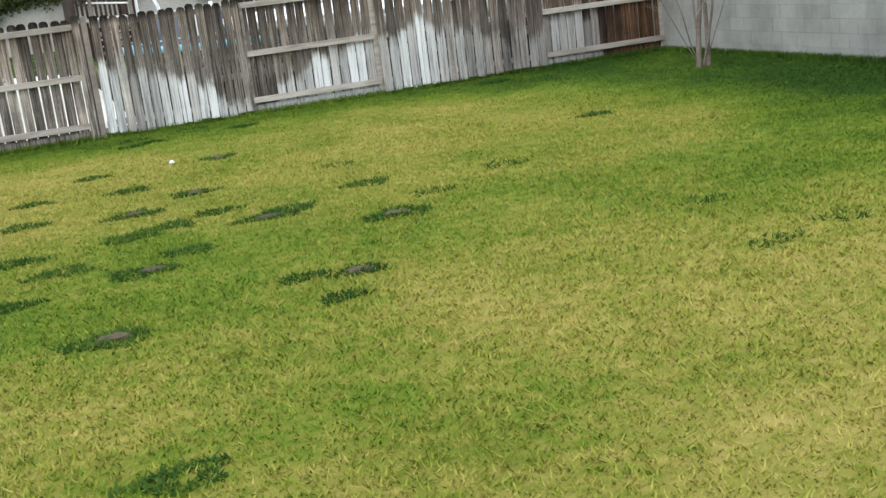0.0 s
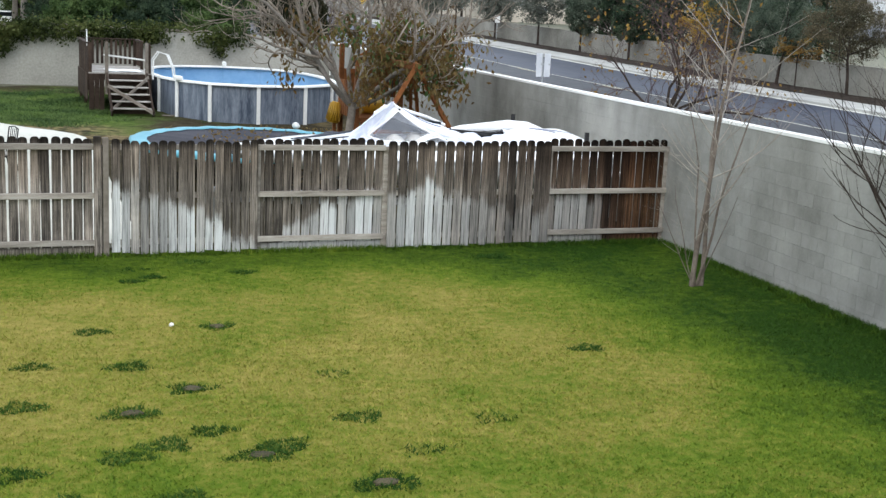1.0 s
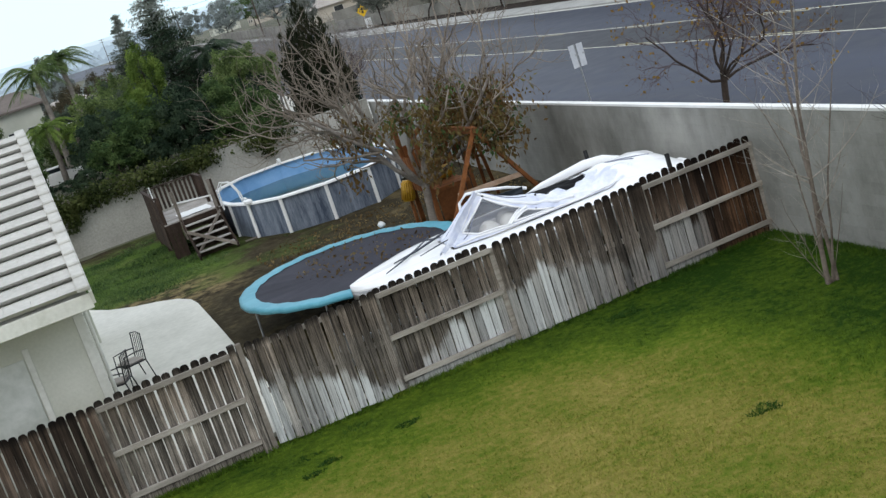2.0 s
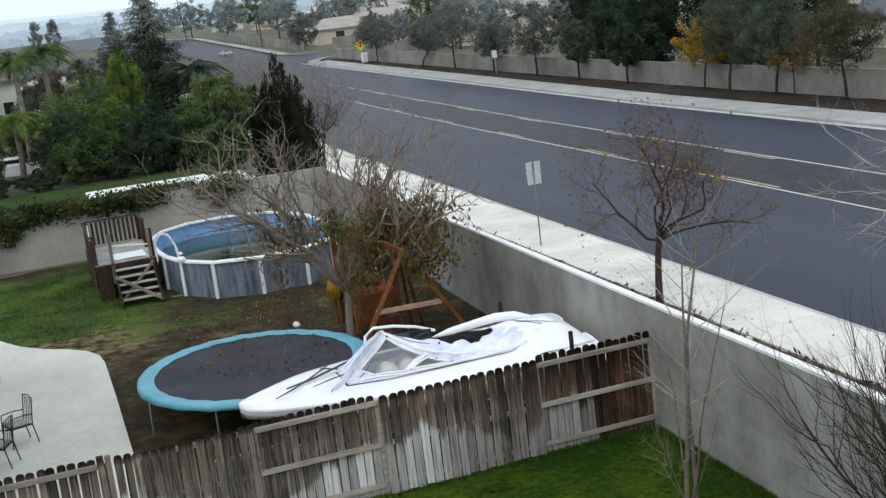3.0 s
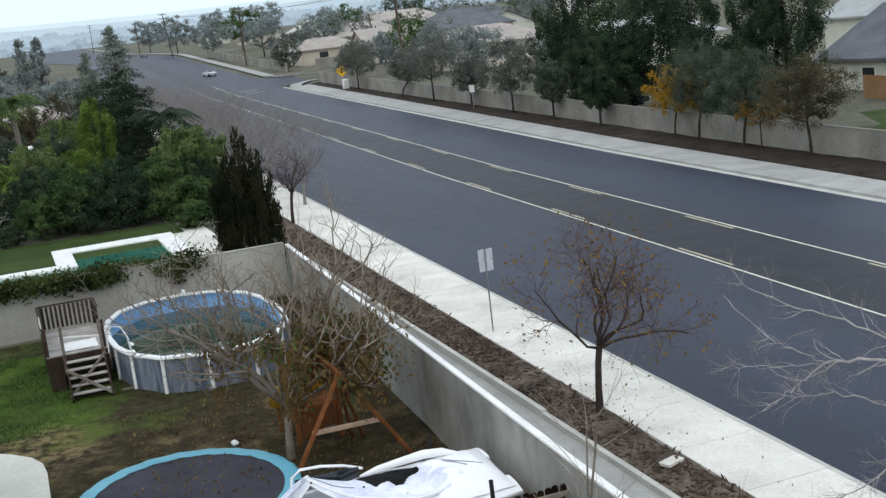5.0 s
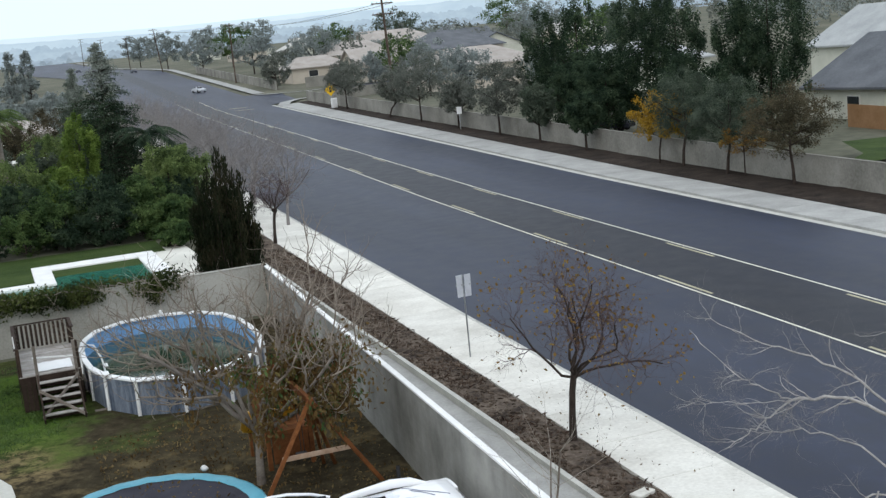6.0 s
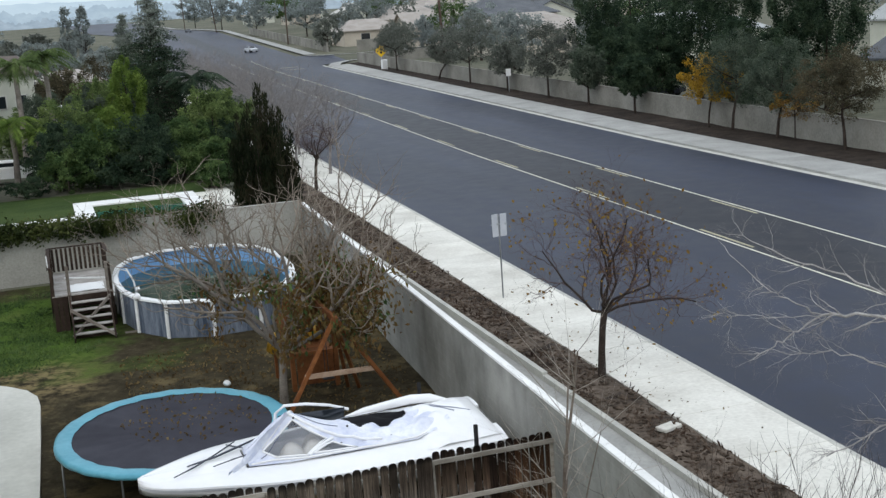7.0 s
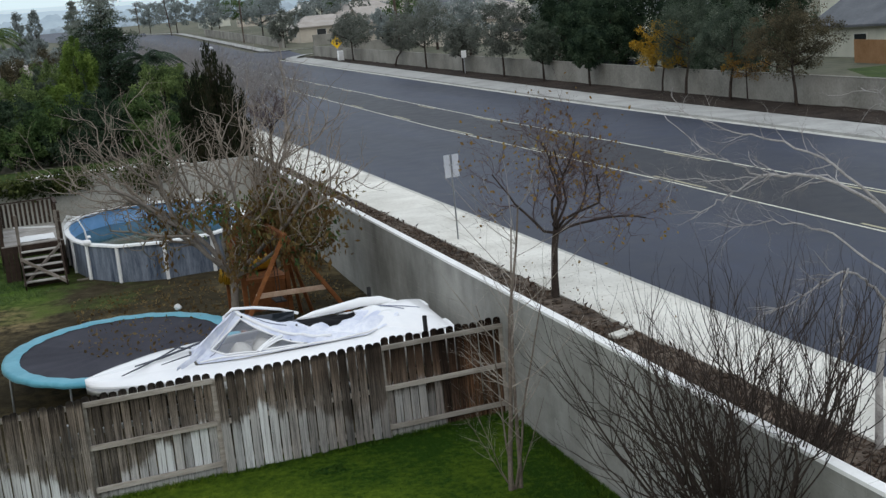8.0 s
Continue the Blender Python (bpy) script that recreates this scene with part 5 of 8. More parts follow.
def pool_deck():
    root = thing("pool_deck", "small dark brown wooden pool deck with railing and stairs", "deck")
    x0, x1, y0, y1, zt, g = -8.62, -6.72, 20.25, 24.5, 1.58, 0.42
    for k, y in enumerate(np.arange(y0, y1 - 0.1, 0.145)):
        part("deck_board", box(x0, x1, y, y + 0.138, zt - 0.035, zt, 0.004), M_deck_worn, root)
    for a, b in (((x0, y0 + .02, zt - .14), (x1, y0 + .02, zt - .14)), ((x0, y1 - .02, zt - .14), (x1, y1 - .02, zt - .14)), ((x0 + .02, y0, zt - .14), (x0 + .02, y1, zt - .14)), ((x1 - .02, y0, zt - .14), (x1 - .02, y1, zt - .14))):
        part("joist", beam(a, b, 0.045, 0.2), M_deck, root)
    for x in (x0 + .05, x1 - .05):
        for y in (y0 + .05, (y0 + y1) / 2, y1 - .05):
            tall = zt + 0.92
            part("post", box(x - .045, x + .045, y - .045, y + .045, g - .05, tall, 0.006), M_deck, root)
    # skirt boards below the deck on the left side and railings
    for y in np.arange(y0 + .1, y1 - .1, .14):
        part("baluster", box(x0 - .012, x0 + .012, y, y + .10, zt - .55, zt + .85, .004), M_deck, root)
    for x in np.arange(x0 + .1, x1 - .08, .155):
        part("baluster", box(x, x + .085, y1 - .02, y1 + .01, zt + .05, zt + .86, .004), M_deck, root)
    for y in np.arange(y0 + 2.6, y1 - .1, .16):
        part("baluster", box(x1 - .012, x1 + .012, y, y + .085, zt + .05, zt + .85, .004), M_deck, root)
    for a, b in (((x0, y1, zt + .9), (x1, y1, zt + .9)), ((x0, y0, zt + .9), (x0, y1, zt + .9)), ((x1, y0 + 2.5, zt + .9), (x1, y1, zt + .9))):
        part("handrail", beam(a, b, 0.12, 0.04), M_deck, root)
    part("gate_bar", beam((x0 + .45, y0 + .1, zt + .55), (x1 - .1, y0 + .1, zt + .40), 0.05, 0.05), M_white, root, "white plastic pipe across the stair head")
    pipes("pipe_stub", [([(x0 - .02, y0 + .3, zt + .8), (x0 - .03, y0 + .3, zt + 1.3)], [.02, .02])], 7, M_white, root, "white plastic pipe stub")
    # stairs
    sx0, sx1, n = -8.08, -6.86, 6
    for sx in (sx0, sx1):
        part("stringer", beam((sx, y0 - 1.75, g + .02), (sx, y0, zt - .08), 0.05, 0.24), M_deck, root)
    for k in range(1, n):
        z = g + (zt - g) * k / n
        y = y0 - 1.75 + 1.75 * k / n
        part("tread", box(sx0, sx1, y - .13, y + .13, z - .04, z, .006), M_deck_worn, root)
    part("brace", beam((sx0 - .03, y0 - 1.5, g + .1), (sx1 + .03, y0 - .3, zt - .1), 0.04, 0.1), M_deck_grey, root)
    part("brace", beam((sx1 + .03, y0 - 1.75, g + .05), (sx0 - .03, y0 - .75, zt - .35), 0.04, 0.1), M_deck_grey, root)
    for sx in (sx0, sx1):
        part("newel", box(sx - .05, sx + .05, y0 - .08, y0 + .02, g + .5, zt + .95, .006), M_deck_grey, root)
    for k in range(1, n + 1):
        z = g + (zt - g) * k / n
        y = y0 - 1.75 + 1.75 * k / n
        part("riser", box(sx0 + .03, sx1 - .03, y + (.10 if k < n else -.02), y + (.115 if k < n else 0), z - .19, z - .042, .003), M_deck, root)
    for x in np.arange(x0 + .02, x1 - .1, .15):
        if x > sx1 or x < sx0 - .1:
            part("skirt_board", box(x, x + .142, y0 - .03, y0 - .008, g, zt - .04, .004), M_deck, root)
    for y in np.arange(y0 + .02, y1 - .1, .15):
        part("skirt_board", box(x1 + .002, x1 + .022, y, y + .142, g, zt - .04, .004), M_deck, root)
        part("skirt_board", box(x0 - .045, x0 - .025, y, y + .142, g + .3, zt - .04, .004), M_deck, root)
    sheet = bmesh.new()
    bmesh.ops.create_grid(sheet, x_segments=10, y_segments=10, size=.5)
    for v in sheet.verts:
        v.co = Vector((v.co.x * 1.1 - 7.5, v.co.y * 1.3 + y0 + .95, zt + .03 + .03 * noise.noise(v.co * 6)))
    tagged(part("plastic_sheet", sheet, M_white, flat=False), "crumpled white plastic sheet lying on the deck", "sheet")
    part("stepping_board", box(-6.55, -5.95, 18.9, 19.1, .36, .40, .01), M_deck_grey, root)


pool_deck()


def play_set():
    g = yard_z(10.5)
    root = thing("wooden_play_set", "orange-stained cedar swing set with a tower and yellow tube", "play set")
    tx0, tx1, ty0, ty1 = -2.85, -1.7, 10.4, 11.9
    for x in (tx0, tx1):
        for y in (ty0, ty1):
            part("post", box(x - .06, x + .06, y - .06, y + .06, g - .05, 2.75 + (.25 if y == ty1 else 0), .006), M_cedar, root)
    for y in np.arange(ty0, ty1 - .1, .15):
        part("floor_board", box(tx0, tx1, y, y + .14, 1.16, 1.20, .004), M_cedar, root)
    for x in np.arange(tx0 + .08, tx1 - .1, .17):
        part("wall_board", box(x, x + .13, ty1 + .055, ty1 + .08, 1.2, 2.35, .004), M_cedar, root)
    for y in np.arange(ty0 + .2, ty1 - .1, .19):
        part("wall_board", box(tx0 - .08, tx0 - .055, y, y + .13, 1.2, 2.1, .004), M_cedar, root)
    for x in np.arange(tx0 + .1, tx1 - .1, .19):
        part("wall_board", box(x, x + .13, ty0 - .085, ty0 - .062, 1.75, 2.4, .004), M_cedar, root)
    part("lower_panel", box(tx0 + .1, tx1 - .08, ty0 - .05, ty0 - .02, .35, 1.12, .006), M_cedar, root)
    part("crossbar", beam((tx0, ty0, 1.15), (tx1, ty0, 1.15), .05, .12), M_cedar, root)
    part("crossbar", beam((tx0, ty0, 2.45), (tx1, ty0, 2.45), .05, .12), M_cedar, root)
    part("rafter", beam((tx0, ty0, 2.7), (-2.27, ty0, 3.05), .05, .12), M_cedar, root)
    part("rafter", beam((tx1, ty0, 2.7), (-2.27, ty0, 3.05), .05, .12), M_cedar, root)
    # swing beam carried by an A-frame
    part("swing_beam", beam((-2.27, 10.45, 2.66), (-2.25, 7.5, 2.66), .10, .16), M_cedar, root)
    part("leg", beam((-2.22, 7.68, 2.74), (-3.66, 7.85, .14), .09, .10), M_cedar, root)
    part("leg", beam((-2.28, 7.72, 2.74), (-.55, 8.06, .14), .09, .10), M_cedar, root)
    part("leg", beam((-2.2, 7.95, 2.58), (-1.25, 9.9, .18), .08, .09), M_cedar, root)
    part("leg", beam((-2.15, 8.3, 2.58), (-1.5, 10.1, .18), .08, .09), M_cedar, root)
    part("brace", beam((-3.06, 7.76, 1.32), (-1.30, 7.94, 1.24), .05, .12), M_cedar_pale, root, "pale cedar brace board")
    for x0, y0 in ((-2.24, 9.0), (-2.22, 9.5)):
        pipes("swing_rope", [([(x0, y0, 2.6), (x0 + .02, y0, .85)], [.010] * 2)], 5, M_black, root)
    part("swing_seat", box(-2.36, -2.08, 8.98, 9.52, .81, .85, .01), M_black, root)
    # yellow tube through the tower, and a second one behind it
    bm = bmesh.new()
    bmesh.ops.create_cone(bm, segments=20, radius1=.21, radius2=.21, depth=.8, cap_ends=True)
    bmesh.ops.bevel(bm, geom=bm.edges[:], offset=.03, segments=2, affect="EDGES")
    bmesh.ops.transform(bm, matrix=Matrix.Translation((-2.2, 11.55, 1.42)) @ Matrix.Rotation(radians(90), 4, "Y"), verts=bm.verts)
    part("tube", bm, M_yellow, root, "yellow plastic tube", flat=False)
    bm = bmesh.new()
    bmesh.ops.create_cone(bm, segments=18, radius1=.20, radius2=.17, depth=.55, cap_ends=True)
    bmesh.ops.bevel(bm, geom=bm.edges[:], offset=.05, segments=2, affect="EDGES")
    bmesh.ops.transform(bm, matrix=Matrix.Translation((-3.05, 11.75, 1.22)) @ Matrix.Rotation(radians(12), 4, "Y"), verts=bm.verts)
    part("slide", bm, M_yellow, root, "end of a yellow tube slide", flat=False)
    part("slide_support", beam((-3.05, 11.75, g - .02), (-3.05, 11.75, 1.0), .08, .08), M_cedar, root)


play_set()


def boat():
    cy = 2.42
    root = thing("motor_boat", "white motor boat on a trailer under a sagging pale cover", "boat")
    st = np.linspace(0, 1, 30) ** 1.3
    xs = -7.36 + 6.92 * st
    half = 1.24 * np.clip(np.sin(np.clip(st * 1.8, 0, 1) * np.pi / 2) ** 0.55, 0.02, 1) * (1 - 0.05 * np.clip(st - .8, 0, 1) / .2)
    gun = 1.50 - 0.06 * np.sin(st * np.pi) - 0.10 * np.clip(1 - st * 5, 0, 1)
    keel = 0.62 + 0.72 * (1 - st) ** 3.4
    heel = lambda y: 0.085 * (y - cy)

    def side(x):
        return float(np.interp(x, xs, half)), float(np.interp(x, xs, gun))
    bm = bmesh.new()
    rows = []
    for x, h, gz, k in zip(xs, half, gun, keel):
        prof = [(0, k), (.5 * h, k + .10), (.86 * h, k + .30 * (gz - k) + .12), (.97 * h, gz - .18), (h, gz - .05), (h * .985, gz)]
        rows.append([bm.verts.new((x, cy - v, z + heel(cy - v))) for v, z in reversed(prof)] + [bm.verts.new((x, cy + v, z + heel(cy + v))) for v, z in prof[1:]])
    for a, b in zip(rows[:-1], rows[1:]):
        for i in range(len(a) - 1):
            bm.faces.new((a[i], b[i], b[i + 1], a[i + 1]))
    bm.faces.new(rows[-1])
    bm.faces.new(rows[0][::-1])
    bmesh.ops.recalc_face_normals(bm, faces=bm.faces[:])
    part("hull", bm, M_gel, root, flat=False)

    def loft(name, fo, fi, zo, zi, material, label="", i0=0, i1=30, bulge=0.0):
        """A band of deck on both sides between two outlines."""
        for sgn in (-1, 1):
            b2 = bmesh.new()
            lines = []
            for w in (0, .33, .66, 1):
                f, q = fo + (fi - fo) * w, zo + (zi - zo) * w + bulge * math.sin(math.pi * w)
                lines.append([b2.verts.new((x, cy + sgn * h * f, g + q + heel(cy + sgn * h * f))) for x, h, g in zip(xs[i0:i1], half[i0:i1], gun[i0:i1])])
            for va, vb in zip(lines[:-1], lines[1:]):
                for k in range(len(va) - 1):
                    b2.faces.new((va[k], va[k + 1], vb[k + 1], vb[k]))
            part(name, b2, material, root, label if sgn < 0 else "", flat=False)
    loft("gunwale", .985, .42, .0, .06, M_gel, bulge=.03)
    loft("coaming", .42, .40, .06, -.30, M_gel, "", 9, 30)
    loft("rub_rail", 1.012, 1.004, -.03, -.08, M_sign)
    loft("bow_deck", .42, .0, .06, .09, M_gel, "", 0, 12)
    loft("side_seat", .40, .12, -.12, -.15, M_seat, "cream vinyl bow seat", 9, 14)
    loft("cockpit_floor", .40, .0, -.55, -.55, M_tarp_dark, "", 9, 29)
    part("swim_platform", box(-.50, -.16, cy - 1.0, cy + 1.0, .98, 1.10, .04), M_gel, root)
    for sx, sy in ((-4.45, 2.42), (-4.0, 2.42), (-3.9, 2.85)):
        bm = bmesh.new()
        bmesh.ops.create_icosphere(bm, subdivisions=3, radius=.27)
        for v in bm.verts:
            v.co = Vector((v.co.x, v.co.y * 1.1, v.co.z * 1.35)) * (1 + .12 * noise.noise(v.co * 4))
        bmesh.ops.translate(bm, vec=(sx, sy, 1.30), verts=bm.verts)
        part("seat_back", bm, M_seat, root, flat=False)

    # cover: a tent over the windscreen, then loose folds aft
    ridge_x = [-5.35, -5.0, -4.7, -4.4, -4.1, -3.6, -3.0, -2.4, -1.8, -1.3]
    ridge_z = [1.52, 1.80, 2.03, 2.20, 2.04, 1.80, 1.58, 1.50, 1.60, 1.68]
    near_y = lambda x: 1.86 + .14 * max(-4.6 - x, 0) / .7 + .30 * max(x + 2.1, 0) / .8
    far_y = lambda x: 3.42 - .35 * max(-4.6 - x, 0) / .7 - .35 * max(x + 2.1, 0) / .8

    def skin(x, v):
        c = float(np.interp(x, ridge_x, ridge_z))
        a, b = 1.49 + .13 * max(x + 2.1, 0) / .8, 1.60 + .10 * max(x + 2.1, 0) / .8 + .28 * max(0, 1 - abs(x + 4.2) / .8)
        if v < .5:
            z = a + (c - a) * (v / .5)
        else:
            z = b + (c - b) * (1 - ((v - .5) / .5) ** 1.6)
        loose = min(max((x + 4.0) / 1.0, 0), 1) * math.sin(math.pi * v) ** .5
        tight = min(max((-4.45 - x) / .4, 0), 1) * math.sin(math.pi * v)
        gape = math.exp(-((x + 2.7) / .6) ** 2 - ((v - .74) / .30) ** 2)
        loose *= 1 - .85 * gape
        z += .14 * gape
        w = 2.2 * noise.noise(Vector((x * .9, v * 1.6, 0)))
        crease = .6 * abs(math.sin(6.2 * v + 2.1 * x + w)) ** .7 + .4 * abs(math.sin(11 * v - 3.6 * x + 2 * w)) ** .7
        z += loose * (.21 * crease - .11 + .07 * noise.noise(Vector((x * 3.4, v * 5, 7)))) + tight * .06 * (abs(math.sin(13 * v + 2.2 * x + w)) - .5)
        y = near_y(x) + (far_y(x) - near_y(x)) * v
        return Vector((x, y, z))

    panes = [[(-5.04, .25), (-4.82, .08), (-4.26, .035), (-3.80, .24), (-4.38, .42)], [(-4.12, .05), (-3.70, .20), (-3.28, .05)]]
    hole = [(-3.45, .97), (-3.05, .50), (-2.75, .58), (-2.5, .42), (-2.3, .60), (-1.95, .80), (-2.0, .97)]

    def inside(poly, x, v):
        hit = False
        for (xa, va), (xb, vb) in zip(poly, poly[1:] + poly[:1]):
            if (va > v) != (vb > v) and x < (xb - xa) * (v - va) / (vb - va) + xa:
                hit = not hit
        return hit
    nx, ny = 165, 64
    verts, faces, inner = [], [], []
    for i in range(nx):
        x = -5.35 + 4.05 * i / (nx - 1)
        verts += [skin(x, j / (ny - 1)) for j in range(ny)]
    for i in range(nx - 1):
        for j in range(ny - 1):
            x, v = -5.35 + 4.05 * (i + .5) / (nx - 1), (j + .5) / (ny - 1)
            if inside(hole, x, v):
                inner.append((i * ny + j, (i + 1) * ny + j, (i + 1) * ny + j + 1, i * ny + j + 1))
            if any(inside(q, x, v) for q in panes + [hole]):
                continue
            faces.append((i * ny + j, (i + 1) * ny + j, (i + 1) * ny + j + 1, i * ny + j + 1))
    link_mesh("cover", verts, faces, M_tarp, root, flat=False)
    # black sheet just under the hole, in place of the dark interior
    used = sorted({k for f in inner for k in f})
    slot = {k: n for n, k in enumerate(used)}
    tagged(link_mesh("lining", [Vector((verts[k].x, verts[k].y, verts[k].z - .03)) for k in used], [tuple(slot[k] for k in f) for f in inner], M_gap_shade, root, flat=False), "black sheet standing in for shade where the cover gapes open")
    up = Vector((0, -.008, .012))
    for q in panes:
        win = link_mesh("side_window", [skin(x, v) + up * .4 for x, v in q], [tuple(range(len(q)))], M_vinyl, root)
        tagged(win, "cloudy clear vinyl window")

    def ribbon(name, line, r, material, label="", lift=.012):
        pts = []
        for (xa, va), (xb, vb) in zip(line[:-1], line[1:]):
            n = max(2, int(8 * math.hypot(xb - xa, vb - va)))
            pts += [skin(xa + (xb - xa) * k / n, va + (vb - va) * k / n) + Vector((0, -.006, lift)) for k in range(n)]
        pts.append(skin(*line[-1]) + Vector((0, -.006, lift)))
        return pipes(name, [(pts, [r] * len(pts))], 6, material, root, label)
    for q in panes:
        ribbon("window_frame", q + q[:1], .022, M_gel)
    ribbon("window_frame", [(-4.22, .03), (-3.68, .25)], .032, M_gel)
    ribbon("cover_edge", [(-5.3, .04), (-4.9, .05), (-4.3, .015), (-3.3, .015), (-2.6, .02), (-1.85, .03)], .022, M_gel)
    ribbon("cover_bow", [(-4.42, .48), (-4.0, .40), (-3.4, .26), (-2.75, .14)], .034, M_gel)
    ribbon("cover_bow", [(-5.05, .3), (-4.75, .42), (-4.42, .5), (-4.3, .7), (-4.28, .95)], .028, M_gel)
    # grey-blue tubes along the cover's folds, drawn as their crease shade
    for line in ([(-5.3, .35), (-4.95, .45), (-4.55, .52)], [(-5.25, .6), (-4.9, .58), (-4.5, .55)], [(-4.3, .52), (-3.9, .47), (-3.5, .44)], [(-5.1, .14), (-4.9, .22), (-4.62, .36)]):
        ribbon("seam", line, .010, M_cover_line, lift=.002)
    for x, v in ((-4.35, .44), (-3.55, .16), (-3.3, .46), (-2.5, .28)):
        bm = bmesh.new()
        bmesh.ops.create_icosphere(bm, subdivisions=2, radius=.022)
        bmesh.ops.translate(bm, vec=skin(x, v) + Vector((0, -.01, .02)), verts=bm.verts)
        part("snap", bm, M_black, root, flat=False)
    # raised far windscreen with its bent top tube
    pipes("top_tube", [([(-4.62, 3.34, 1.60), (-4.55, 3.38, 1.98), (-4.36, 3.42, 2.10), (-3.9, 3.56, 2.02), (-3.4, 3.66, 1.88), (-3.0, 3.68, 1.72)], [.032] * 6)], 8, M_gel, root)
    part("wind_screen", beam((-4.5, 3.42, 1.78), (-3.1, 3.64, 1.66), .02, .26), M_glass, root)

    # padded stern: white sun deck rising to the far side
    def stern(x, v):
        h, g = side(x)
        y = cy + (v * 2 - 1) * h * .84
        end = min(max((-.50 - x) / .35, 0), 1) ** .5 * min(max((x + 2.05) / .5, 0), 1)
        z = g + .045 + heel(y) + (.09 + .15 * v) * end * math.sin(math.pi * min(max(v, .02), .98)) ** .55
        fold = noise.noise(Vector((x * 1.5, v * 3, 2)))
        z += end * (.055 * (abs(math.sin(8 * v + 3.4 * x + 2 * fold)) ** .7 - .6) + .045 * noise.noise(Vector((x * 4, v * 5, 1)))) * min(max((-1.2 - x) / .35, .22), 1)
        return Vector((x, y, z))
    nx, ny = 40, 44
    verts = [stern(-2.05 + 1.55 * i / (nx - 1), j / (ny - 1)) for i in range(nx) for j in range(ny)]
    faces = [(i * ny + j, (i + 1) * ny + j, (i + 1) * ny + j + 1, i * ny + j + 1) for i in range(nx - 1) for j in range(ny - 1)]
    link_mesh("stern_cover", verts, faces, M_gel, root, flat=False)
    for line in ([(-1.75, .98), (-1.45, .75), (-1.1, .55)], [(-1.55, .93), (-1.3, .70), (-.8, .50)]):
        pts = [stern(x, v) + Vector((0, 0, .010)) for x, v in line]
        mid = [p for a, b in zip(pts[:-1], pts[1:]) for p in (a, (a + b) / 2 + Vector((0, 0, .01)))] + [pts[-1]]
        pipes("strap", [(mid, [.010] * len(mid))], 6, M_cover_line, root)
    # rolled side cover along the far gunwale
    roll = [(-3.1, 3.56, 1.60), (-2.7, 3.58, 1.66), (-2.2, 3.58, 1.70), (-1.7, 3.54, 1.75), (-1.3, 3.46, 1.74), (-.95, 3.36, 1.66)]
    pipes("side_roll", [(roll, [.03, .07, .085, .10, .09, .03])], 12, M_gel, root)
    # slack dark tubes over the bow, drawn for its recess and fold lines
    for line, r in ((((-6.73, 2.02, 1.53), (-6.35, 2.24, 1.575), (-5.95, 2.6, 1.60), (-5.6, 2.95, 1.63), (-5.44, 3.16, 1.63)), .016), (((-6.45, 2.36, 1.575), (-5.9, 2.52, 1.61), (-5.4, 2.8, 1.64), (-4.99, 3.06, 1.66)), .022), (((-5.62, 3.05, 1.63), (-5.5, 2.85, 1.64), (-5.36, 2.66, 1.65)), .018), (((-6.0, 2.1, 1.58), (-5.6, 2.2, 1.62), (-5.25, 2.3, 1.64)), .014)):
        pipes("strap", [(line, [r * .6] + [r] * (len(line) - 2) + [r * .7])], 6, M_tarp_dark, root)
    # cloth drawn down from the windscreen to the near side of the bow
    bm = bmesh.new()
    lines = []
    spine = [Vector(p) for p in ((-4.50, 2.50, 2.22), (-4.85, 2.38, 1.98), (-5.2, 2.15, 1.76), (-5.5, 1.85, 1.62), (-5.75, 1.62, 1.56))]
    for k in range(25):
        u = k / 24 * 4
        a, f = spine[min(int(u), 3)], u - min(int(u), 3)
        p = a.lerp(spine[min(int(u), 3) + 1], f)
        wide = .09 + .16 * math.sin(math.pi * min(k / 20, 1)) + .05 * noise.noise(p * 3)
        row = []
        for j in range(13):
            q = (j / 12 - .5) * 2
            fold = .035 * abs(math.sin(4.2 * q + .12 * k)) + .02 * noise.noise(Vector((q * 3, k * .3, 4)))
            row.append(bm.verts.new((p.x + q * wide * .75, p.y + q * wide * .6, p.z + .02 + fold - .07 * q * q)))
        lines.append(row)
    for ra, rb in zip(lines[:-1], lines[1:]):
        for j in range(12):
            bm.faces.new((ra[j], ra[j + 1], rb[j + 1], rb[j]))
    part("cover_flap", bm, M_tarp, root, "lavender grey cloth drawn down in folds", flat=False)
    # trailer below
    tr = thing("boat_trailer", "grey steel boat trailer with black guide posts", "trailer")
    for sgn in (-1, 1):
        part("side_rail", beam((-6.6, cy + sgn * .35, .50), (-.9, cy + sgn * .95, .48), .08, .12), M_steel, tr)
        bm = bmesh.new()
        bmesh.ops.create_cone(bm, segments=24, radius1=.32, radius2=.32, depth=.2, cap_ends=True)
        bmesh.ops.bevel(bm, geom=bm.edges[:], offset=.03, segments=2, affect="EDGES")
        bmesh.ops.transform(bm, matrix=Matrix.Translation((-2.4, cy + sgn * 1.12, .37)) @ Matrix.Rotation(radians(90), 4, "X"), verts=bm.verts)
        part("wheel", bm, M_rubber, tr, flat=False)
    part("axle", beam((-2.4, cy - 1.1, .37), (-2.4, cy + 1.1, .37), .07, .07), M_steel, tr)
    part("tongue", beam((-8.0, cy, .45), (-6.4, cy, .50), .08, .10), M_steel, tr)
    part("jack", box(-7.85, -7.75, cy - .05, cy + .05, 0.03, .7, .01), M_steel, tr)
    for y, x, z in ((1.03, -1.18, 1.87), (4.05, -1.35, 1.92)):
        part("guide_arm", beam((x, cy, .46), (x, y, .46), .05, .06), M_steel, tr)
